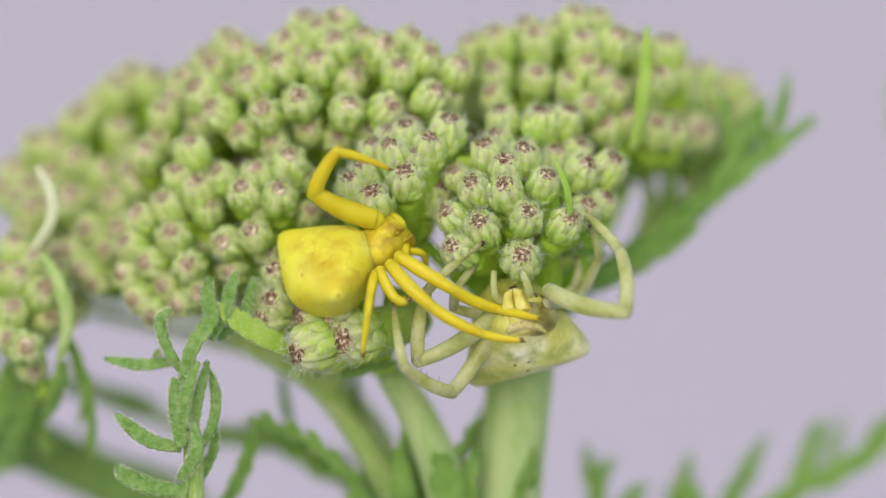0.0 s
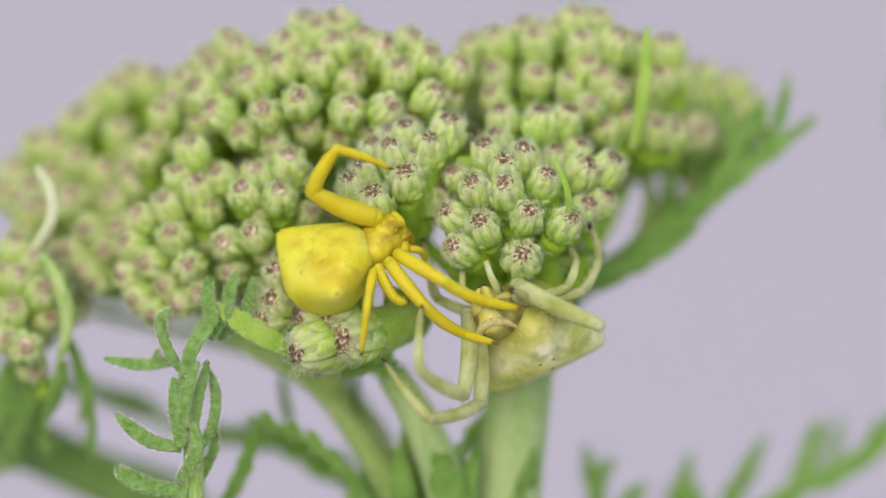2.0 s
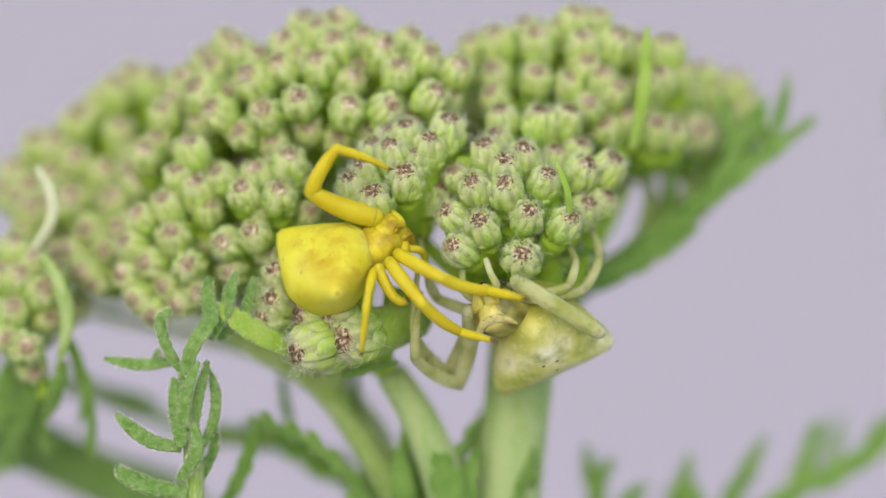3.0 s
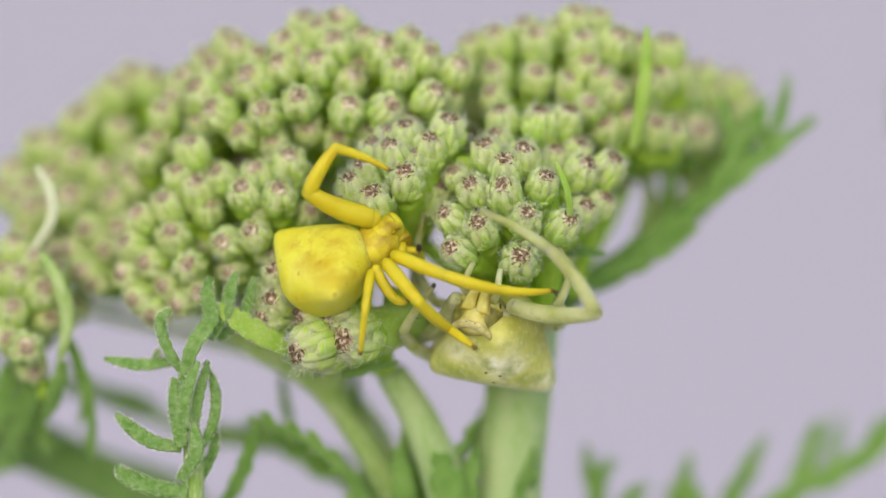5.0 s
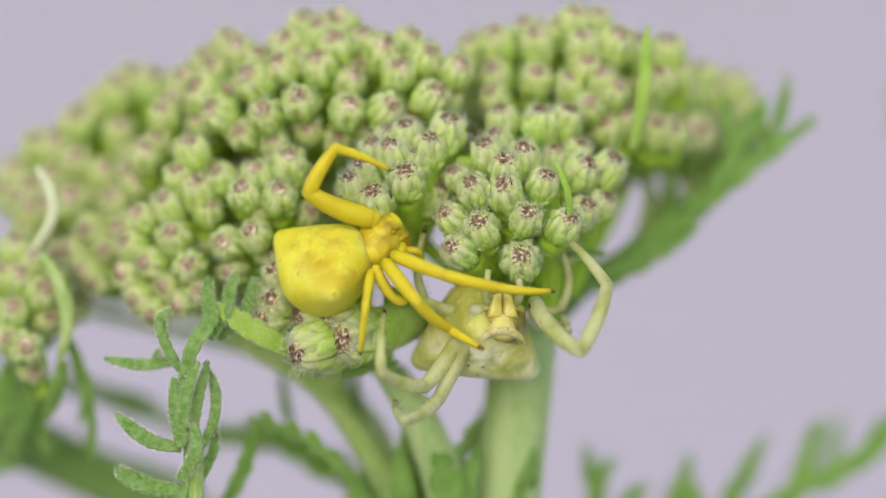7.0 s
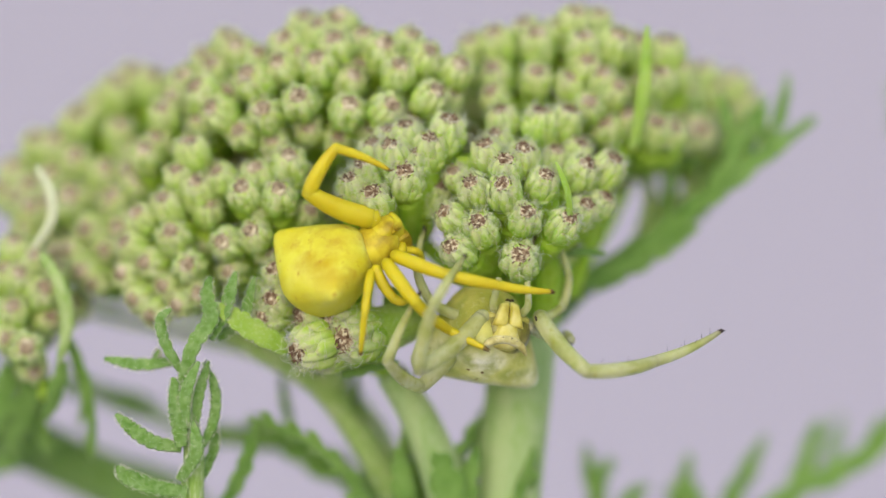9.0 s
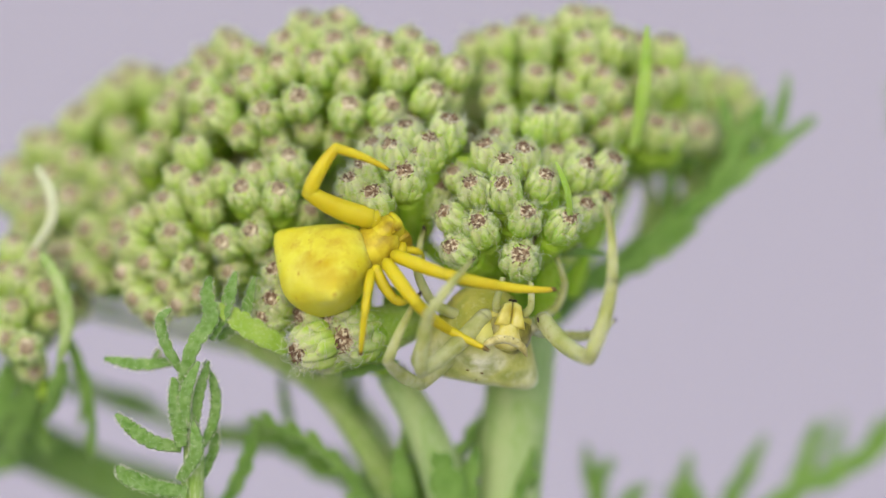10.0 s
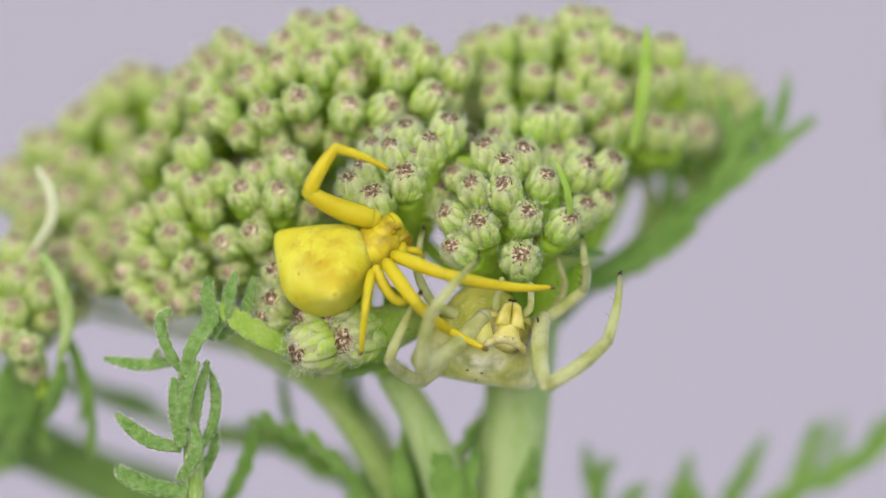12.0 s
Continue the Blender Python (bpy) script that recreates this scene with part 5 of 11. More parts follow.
    walk(MADE['pale_lower_front'][1], [(0, pose(0.00000, -0.00000, 0.00560, 82.4, -19.6, 2.5)),
        (0.5, pose(0.00000, 0.00000, 0.00560, 80.9, -18.2, 2.3)),
        (1, pose(0.00000, 0.00000, 0.00560, 52.3, -7.2, 9.0)),
        (1.25, pose(0.00000, 0.00000, 0.00560, 78.8, 5.6, 13.4)),
        (1.5, pose(-0.00000, 0.00000, 0.00560, 52.7, -10.5, 2.3)),
        (1.75, pose(-0.00000, 0.00000, 0.00560, 52.2, -22.3, 7.9)),
        (2, pose(-0.00000, 0.00000, 0.00560, 71.0, -14.6, 3.8)),
        (2.25, pose(0.00000, 0.00000, 0.00560, 67.6, -8.1, 2.1)),
        (2.5, pose(-0.00000, 0.00000, 0.00560, 90.9, -20.8, -0.9)),
        (2.75, pose(0.00000, -0.00000, 0.00560, 93.4, -5.8, -4.7)),
        (3, pose(-0.00000, -0.00000, 0.00560, 146.7, -31.5, -28.8)),
        (3.2, pose(0.00000, 0.00000, 0.00560, 145.2, -24.5, -27.5)),
        (4, pose(-0.00000, -0.00000, 0.00560, 141.7, -14.7, -21.8)),
        (4.8, pose(-0.00000, 0.00000, 0.00560, 138.0, 0.0, -5.8)),
        (5, pose(0.00000, 0.00000, 0.00560, 136.6, -2.9, -1.7)),
        (5.5, pose(0.00000, 0.00000, 0.00560, 102.0, 0.4, -1.7)),
        (5.75, pose(0.00000, 0.00000, 0.00560, 101.2, 5.1, 7.3)),
        (6, pose(0.00000, 0.00000, 0.00560, 110.4, -13.2, 0.2)),
        (6.12, pose(0.00000, -0.00000, 0.00560, 105.9, -22.7, -7.2)),
        (6.25, pose(0.00000, -0.00000, 0.00560, 60.0, -16.2, 3.9)),
        (6.31, pose(0.00000, -0.00000, 0.00560, 56.1, -25.6, 13.1)),
        (6.38, pose(0.00000, -0.00000, 0.00560, 54.3, -32.5, 18.2)),
        (6.5, pose(-0.00000, 0.00000, 0.00560, 50.1, -40.9, 24.6)),
        (6.75, pose(0.00000, -0.00000, 0.00560, 67.2, -45.0, 15.6)),
        (6.88, pose(0.00000, -0.00000, 0.00560, 74.6, -36.3, 12.2)),
        (7, pose(0.00000, -0.00000, 0.00560, 69.4, -18.3, 11.7)),
        (7.2, pose(-0.00000, -0.00000, 0.00560, 96.7, -19.7, -4.3)),
        (7.6, pose(0.00000, -0.00000, 0.00560, 96.6, -15.5, -2.3)),
        (8, pose(0.00000, -0.00000, 0.00560, 74.4, -7.4, 1.7)),
        (8.4, pose(0.00000, 0.00000, 0.00560, 75.6, -10.3, 2.7)),
        (8.8, pose(0.00000, 0.00000, 0.00560, 76.3, -11.5, 3.0)),
        (9, pose(-0.00000, -0.00000, 0.00560, 96.4, -13.0, -1.0)),
        (9.25, pose(-0.00000, 0.00000, 0.00560, 96.2, -10.5, -1.3)),
        (9.5, pose(0.00000, 0.00000, 0.00560, 96.0, -9.9, -1.5)),
        (9.75, pose(-0.00000, 0.00000, 0.00560, 95.0, -9.1, -1.1)),
        (10, pose(-0.00000, -0.00000, 0.00560, 94.1, -8.7, -0.8)),
        (10.25, pose(0.00000, 0.00000, 0.00560, 94.3, -9.1, -0.8)),
        (10.5, pose(-0.00000, 0.00000, 0.00560, 94.7, -9.4, -0.8)),
        (10.75, pose(0.00000, 0.00000, 0.00560, 95.8, -9.8, -1.1)),
        (11, pose(0.00000, -0.00000, 0.00560, 96.9, -10.2, -1.3)),
        (11.5, pose(0.00000, -0.00000, 0.00560, 98.7, -10.9, -1.7)),
        (11.75, pose(-0.00000, -0.00000, 0.00560, 99.2, -10.9, -1.8)),
        (12, pose(0.00000, 0.00000, 0.00560, 99.5, -11.0, -1.8))])
    walk(MADE['pale_lower_front'][2], [(0, pose(0.00000, -0.00456, 0.00617, 167.2, -43.5, 6.8)),
        (0.5, pose(-0.00005, -0.00454, 0.00629, 164.2, -38.6, 7.9)),
        (1, pose(0.00021, -0.00365, 0.00839, 140.9, -31.1, 18.4)),
        (1.25, pose(0.00113, -0.00437, 0.00649, 121.7, -16.4, 10.6)),
        (1.5, pose(-0.00037, -0.00367, 0.00834, 120.7, -25.1, 23.3)),
        (1.75, pose(-0.00056, -0.00375, 0.00821, 146.8, -44.0, 41.1)),
        (2, pose(-0.00009, -0.00436, 0.00705, 152.8, -18.8, 10.3)),
        (2.25, pose(-0.00009, -0.00426, 0.00734, 151.7, -12.2, 6.1)),
        (2.5, pose(-0.00004, -0.00460, 0.00553, -151.7, -60.7, 4.0)),
        (2.75, pose(-0.00034, -0.00458, 0.00533, -173.1, -3.0, 8.7)),
        (3, pose(0.00055, -0.00318, 0.00232, -146.2, -39.7, -33.3)),
        (3.2, pose(0.00018, -0.00305, 0.00217, -137.7, -39.1, -55.2)),
        (4, pose(-0.00021, -0.00298, 0.00211, -136.8, -27.1, -44.0)),
        (4.8, pose(-0.00031, -0.00306, 0.00218, -170.2, 3.6, -6.8)),
        (5, pose(0.00007, -0.00317, 0.00226, -169.1, -0.8, -3.2)),
        (5.5, pose(-0.00013, -0.00450, 0.00465, 144.2, -1.9, -1.6)),
        (5.75, pose(0.00050, -0.00449, 0.00471, 136.8, 12.2, 2.7)),
        (6, pose(0.00037, -0.00431, 0.00404, 178.2, -40.5, 0.7)),
        (6.12, pose(-0.00007, -0.00445, 0.00444, -153.9, -66.0, -17.6)),
        (6.25, pose(-0.00037, -0.00402, 0.00781, 150.3, -48.6, 36.6)),
        (6.31, pose(-0.00022, -0.00397, 0.00791, 142.3, -54.8, 50.3)),
        (6.38, pose(-0.00020, -0.00400, 0.00787, 126.2, -61.1, 70.8)),
        (6.5, pose(-0.00028, -0.00401, 0.00783, 86.8, -62.4, 113.2)),
        (6.75, pose(-0.00007, -0.00442, 0.00686, 21.1, -63.1, 137.3)),
        (6.88, pose(0.00024, -0.00449, 0.00659, 140.4, -77.7, 60.5)),
        (7, pose(0.00037, -0.00432, 0.00714, 174.3, -36.9, 21.0)),
        (7.2, pose(-0.00016, -0.00457, 0.00510, -172.5, -27.5, 1.1)),
        (7.6, pose(-0.00004, -0.00457, 0.00509, -165.3, -30.1, -2.3)),
        (8, pose(-0.00003, -0.00444, 0.00682, 179.7, -21.6, 5.9)),
        (8.4, pose(0.00001, -0.00446, 0.00673, -174.6, -25.4, 6.3)),
        (8.8, pose(0.00001, -0.00447, 0.00667, -172.3, -27.1, 6.6)),
        (9, pose(0.00004, -0.00457, 0.00510, 178.5, -18.1, 0.1)),
        (9.25, pose(-0.00001, -0.00457, 0.00511, 179.7, -19.5, -1.5)),
        (9.5, pose(-0.00003, -0.00457, 0.00513, -179.4, -20.7, -2.1)),
        (9.75, pose(-0.00002, -0.00458, 0.00521, 179.7, -20.2, -1.8)),
        (10, pose(-0.00002, -0.00459, 0.00527, 178.9, -19.9, -1.5)),
        (10.25, pose(-0.00001, -0.00459, 0.00526, 179.2, -20.2, -1.6)),
        (10.5, pose(-0.00001, -0.00458, 0.00523, 179.8, -20.6, -1.7)),
        (10.75, pose(-0.00000, -0.00457, 0.00514, -179.0, -21.4, -2.2)),
        (11, pose(-0.00001, -0.00457, 0.00506, -177.7, -22.2, -2.8)),
        (11.5, pose(-0.00001, -0.00455, 0.00492, -175.5, -23.5, -3.7)),
        (11.75, pose(-0.00000, -0.00454, 0.00488, -174.8, -23.9, -4.0)),
        (12, pose(-0.00000, -0.00454, 0.00486, -174.6, -24.0, -4.1))])
    walk(MADE['pale_upper_front'][0], [(0, pose(-0.00155, 0.00085, -0.00040, 67.9, 15.3, -124.4)),
        (0.5, pose(-0.00155, 0.00085, -0.00040, 55.8, 21.1, -119.9)),
        (1, pose(-0.00155, 0.00085, -0.00040, 51.2, 28.1, -155.3)),
        (1.25, pose(-0.00155, 0.00085, -0.00040, 46.0, 38.5, -165.8)),
        (1.5, pose(-0.00155, 0.00085, -0.00040, 35.6, 39.7, -174.4)),
        (1.75, pose(-0.00155, 0.00085, -0.00040, 36.3, 13.4, 175.3)),
        (2, pose(-0.00155, 0.00085, -0.00040, 22.9, 7.2, -178.3)),
        (2.25, pose(-0.00155, 0.00085, -0.00040, 22.6, 12.8, -177.1)),
        (2.5, pose(-0.00155, 0.00085, -0.00040, 20.2, 17.3, -174.8)),
        (2.75, pose(-0.00155, 0.00085, -0.00040, -1.9, 52.3, -148.6)),
        (3, pose(-0.00155, 0.00085, -0.00040, -4.2, 58.1, -146.0)),
        (3.2, pose(-0.00155, 0.00085, -0.00040, -17.1, 46.2, -155.8)),
        (4, pose(-0.00155, 0.00085, -0.00040, -10.1, 50.7, -136.6)),
        (4.8, pose(-0.00155, 0.00085, -0.00040, 40.4, 42.8, -66.9)),
        (5, pose(-0.00155, 0.00085, -0.00040, 56.4, 30.7, -52.1)),
        (5.5, pose(-0.00155, 0.00085, -0.00040, 64.8, 22.9, -46.7)),
        (5.75, pose(-0.00155, 0.00085, -0.00040, 60.7, 34.8, -47.6)),
        (6, pose(-0.00155, 0.00085, -0.00040, 49.3, 48.5, -57.6)),
        (6.12, pose(-0.00155, 0.00085, -0.00040, 16.9, 43.0, -95.3)),
        (6.25, pose(-0.00155, 0.00085, -0.00040, 14.9, 14.3, -118.7)),
        (6.31, pose(-0.00155, 0.00085, -0.00040, 9.7, 16.1, -132.5)),
        (6.38, pose(-0.00155, 0.00085, -0.00040, 5.2, 15.8, -143.8)),
        (6.5, pose(-0.00155, 0.00085, -0.00040, 0.7, 15.8, -158.7)),
        (6.75, pose(-0.00155, 0.00085, -0.00040, -0.3, 20.3, -162.8)),
        (6.88, pose(-0.00155, 0.00085, -0.00040, 1.0, 22.0, -159.3)),
        (7, pose(-0.00155, 0.00085, -0.00040, 3.5, 23.3, -152.9)),
        (7.2, pose(-0.00155, 0.00085, -0.00040, 6.3, 20.3, -142.8)),
        (7.6, pose(-0.00155, 0.00085, -0.00040, 22.8, 23.4, -146.0)),
        (8, pose(-0.00155, 0.00085, -0.00040, 6.3, 52.2, -124.1)),
        (8.4, pose(-0.00155, 0.00085, -0.00040, 16.0, 58.7, -112.1)),
        (8.8, pose(-0.00155, 0.00085, -0.00040, 34.4, 61.2, -93.8)),
        (9, pose(-0.00155, 0.00085, -0.00040, 44.1, 19.4, -132.6)),
        (9.25, pose(-0.00155, 0.00085, -0.00040, 41.1, 22.6, -137.0)),
        (9.5, pose(-0.00155, 0.00085, -0.00040, 39.0, 23.4, -139.0)),
        (9.75, pose(-0.00155, 0.00085, -0.00040, 38.0, 23.6, -139.4)),
        (10, pose(-0.00155, 0.00085, -0.00040, 37.3, 23.6, -139.6)),
        (10.25, pose(-0.00155, 0.00085, -0.00040, 37.3, 23.7, -139.7)),
        (10.5, pose(-0.00155, 0.00085, -0.00040, 37.3, 23.8, -140.1)),
        (10.75, pose(-0.00155, 0.00085, -0.00040, 37.7, 23.8, -140.5)),
        (11, pose(-0.00155, 0.00085, -0.00040, 37.9, 23.7, -141.0)),
        (11.5, pose(-0.00155, 0.00085, -0.00040, 38.5, 23.6, -141.9)),
        (11.75, pose(-0.00155, 0.00085, -0.00040, 38.6, 23.6, -142.2)),
        (12, pose(-0.00155, 0.00085, -0.00040, 38.7, 23.6, -142.5))])
    walk(MADE['pale_upper_front'][1], [(0, pose(-0.00000, 0.00000, 0.00580, 127.7, 5.1, 3.8)),
        (0.5, pose(0.00000, 0.00000, 0.00580, 134.4, 12.6, 10.1)),
        (1, pose(-0.00000, 0.00000, 0.00580, 117.1, 19.7, -2.9)),
        (1.25, pose(0.00000, 0.00000, 0.00580, 112.8, 10.2, -2.5)),
        (1.5, pose(0.00000, 0.00000, 0.00580, 113.9, 0.3, -2.7)),
        (1.75, pose(-0.00000, 0.00000, 0.00580, 58.5, 10.2, -3.0)),
        (2, pose(-0.00000, 0.00000, 0.00580, 85.0, 4.4, 4.1)),
        (2.25, pose(-0.00000, 0.00000, 0.00580, 80.9, 2.7, -0.9)),
        (2.5, pose(0.00000, 0.00000, 0.00580, 99.2, 3.0, 0.7)),
        (2.75, pose(-0.00000, -0.00000, 0.00580, 132.0, -13.9, -10.3)),
        (3, pose(-0.00000, 0.00000, 0.00580, 130.4, -8.8, -6.6)),
        (3.2, pose(-0.00000, -0.00000, 0.00580, 121.3, -1.3, -4.7)),
        (4, pose(-0.00000, 0.00000, 0.00580, 145.5, -11.1, -8.9)),
        (4.8, pose(0.00000, 0.00000, 0.00580, 130.0, -26.7, 0.6)),
        (5, pose(0.00000, 0.00000, 0.00580, 123.9, -13.9, -0.8)),
        (5.5, pose(-0.00000, -0.00000, 0.00580, 122.2, -3.7, 2.2)),
        (5.75, pose(-0.00000, 0.00000, 0.00580, 140.7, -16.2, -24.3)),
        (6, pose(-0.00000, 0.00000, 0.00580, 144.3, -17.9, -30.8)),
        (6.12, pose(0.00000, 0.00000, 0.00580, 132.3, -9.6, -17.5)),
        (6.25, pose(-0.00000, 0.00000, 0.00580, 102.1, -1.4, -7.4)),
        (6.31, pose(-0.00000, 0.00000, 0.00580, 91.9, -9.8, -6.9)),
        (6.38, pose(0.00000, 0.00000, 0.00580, 78.3, -16.9, -1.8)),
        (6.5, pose(0.00000, -0.00000, 0.00580, 67.4, -18.8, 0.5)),
        (6.75, pose(-0.00000, 0.00000, 0.00580, 66.6, -19.2, 6.2)),
        (6.88, pose(0.00000, 0.00000, 0.00580, 62.6, -22.3, 12.8)),
        (7, pose(0.00000, 0.00000, 0.00580, 57.1, -25.6, 18.6)),
        (7.2, pose(0.00000, 0.00000, 0.00580, 76.1, -24.1, 10.5)),
        (7.6, pose(-0.00000, 0.00000, 0.00580, 81.9, -17.3, 0.7)),
        (8, pose(-0.00000, -0.00000, 0.00580, 137.2, -22.1, -21.5)),
        (8.4, pose(-0.00000, 0.00000, 0.00580, 139.4, -16.9, -16.1)),
        (8.8, pose(0.00000, 0.00000, 0.00580, 141.4, -16.7, -16.1)),
        (9, pose(0.00000, -0.00000, 0.00580, 111.1, 1.7, -6.5)),
        (9.25, pose(-0.00000, -0.00000, 0.00580, 107.7, -2.3, -3.2)),
        (9.5, pose(0.00000, 0.00000, 0.00580, 104.8, -1.4, -1.3)),
        (9.75, pose(0.00000, 0.00000, 0.00580, 105.2, -1.4, -0.7)),
        (10, pose(-0.00000, 0.00000, 0.00580, 105.4, -1.4, -0.4)),
        (10.25, pose(0.00000, -0.00000, 0.00580, 105.2, -1.4, -0.5)),
        (10.5, pose(-0.00000, 0.00000, 0.00580, 104.9, -1.3, -0.5)),
        (10.75, pose(-0.00000, 0.00000, 0.00580, 104.2, -1.1, -0.5)),
        (11, pose(-0.00000, -0.00000, 0.00580, 103.5, -0.8, -0.4)),
        (11.5, pose(0.00000, 0.00000, 0.00580, 102.2, -0.4, -0.4)),
        (11.75, pose(-0.00000, 0.00000, 0.00580, 101.8, -0.3, -0.3)),
        (12, pose(-0.00000, 0.00000, 0.00580, 101.7, -0.3, -0.1))])
    walk(MADE['pale_upper_front'][2], [(0, pose(-0.00000, -0.00349, 0.00312, 170.6, 12.7, 10.0)),
        (0.5, pose(-0.00011, -0.00321, 0.00279, -177.0, 40.1, 37.6)),
        (1, pose(-0.00087, -0.00387, 0.00391, 166.8, 22.2, 15.7)),
        (1.25, pose(-0.00048, -0.00404, 0.00412, 158.6, 14.7, 7.7)),
        (1.5, pose(-0.00020, -0.00402, 0.00402, -172.6, -15.9, 1.7)),
        (1.75, pose(0.00021, -0.00376, 0.00806, 149.9, 3.1, -1.7)),
        (2, pose(0.00034, -0.00437, 0.00618, -177.9, -4.2, 1.2)),
        (2.25, pose(-0.00004, -0.00435, 0.00650, 154.0, 12.2, -0.5)),
        (2.5, pose(0.00001, -0.00435, 0.00510, 160.3, 12.8, 0.8)),
        (2.75, pose(0.00010, -0.00335, 0.00294, -171.4, -13.1, -12.1)),
        (3, pose(0.00005, -0.00338, 0.00298, -176.3, -9.3, -9.2)),
        (3.2, pose(-0.00025, -0.00375, 0.00351, 179.1, -9.6, -7.4)),
        (4, pose(0.00030, -0.00257, 0.00224, -169.0, -24.4, -28.8)),
        (4.8, pose(0.00130, -0.00336, 0.00327, -157.5, -52.7, -71.4)),
        (5, pose(0.00054, -0.00366, 0.00341, 156.2, -40.0, -33.1)),
        (5.5, pose(0.00030, -0.00371, 0.00346, 152.3, -2.0, -9.1)),
        (5.75, pose(-0.00028, -0.00293, 0.00253, -162.6, -55.0, -67.3)),
        (6, pose(-0.00038, -0.00277, 0.00240, -143.7, -42.3, -72.2)),
        (6.12, pose(-0.00051, -0.00326, 0.00288, -159.7, -27.5, -39.1)),
        (6.25, pose(-0.00053, -0.00427, 0.00488, -156.4, -25.2, -14.6)),
        (6.31, pose(-0.00051, -0.00437, 0.00566, -141.2, -40.8, -9.3)),
        (6.38, pose(-0.00040, -0.00429, 0.00666, -140.8, -65.8, 6.4)),
        (6.5, pose(-0.00051, -0.00407, 0.00740, 80.5, -52.6, 164.3)),
        (6.75, pose(-0.00014, -0.00408, 0.00745, 79.4, -31.0, 169.9)),
        (6.88, pose(0.00011, -0.00398, 0.00767, 91.5, -37.8, 157.2)),
        (7, pose(0.00020, -0.00384, 0.00795, 105.4, -47.6, 136.7)),
        (7.2, pose(0.00036, -0.00427, 0.00676, 154.7, -65.9, 73.9)),
        (7.6, pose(-0.00013, -0.00436, 0.00639, -161.9, -35.7, 23.4)),
        (8, pose(0.00003, -0.00323, 0.00281, -131.3, -36.7, -18.5)),
        (8.4, pose(0.00014, -0.00302, 0.00260, -160.4, -24.3, -17.6)),
        (8.8, pose(0.00019, -0.00292, 0.00251, -158.8, -27.3, -28.4)),
        (9, pose(-0.00051, -0.00408, 0.00422, 178.5, -16.5, -11.0)),
        (9.25, pose(-0.00019, -0.00418, 0.00446, 174.3, -10.7, -6.1)),
        (9.5, pose(-0.00007, -0.00425, 0.00468, 167.7, -3.4, -2.8)),
        (9.75, pose(-0.00002, -0.00425, 0.00465, 168.1, -3.5, -1.5)),
        (10, pose(-0.00001, -0.00424, 0.00463, 168.4, -3.6, -1.2)),
        (10.25, pose(-0.00001, -0.00424, 0.00465, 168.3, -3.3, -1.0)),
        (10.5, pose(-0.00001, -0.00425, 0.00467, 168.3, -3.2, -0.9)),
        (10.75, pose(-0.00001, -0.00426, 0.00472, 167.9, -2.7, -0.8)),
        (11, pose(-0.00001, -0.00428, 0.00477, 167.5, -2.1, -0.6)),
        (11.5, pose(-0.00002, -0.00429, 0.00487, 166.7, -1.3, -0.4)),
        (11.75, pose(-0.00001, -0.00431, 0.00490, 166.5, -1.0, -0.3)),
        (12, pose(-0.00001, -0.00431, 0.00491, 166.4, -0.9, -0.2))])
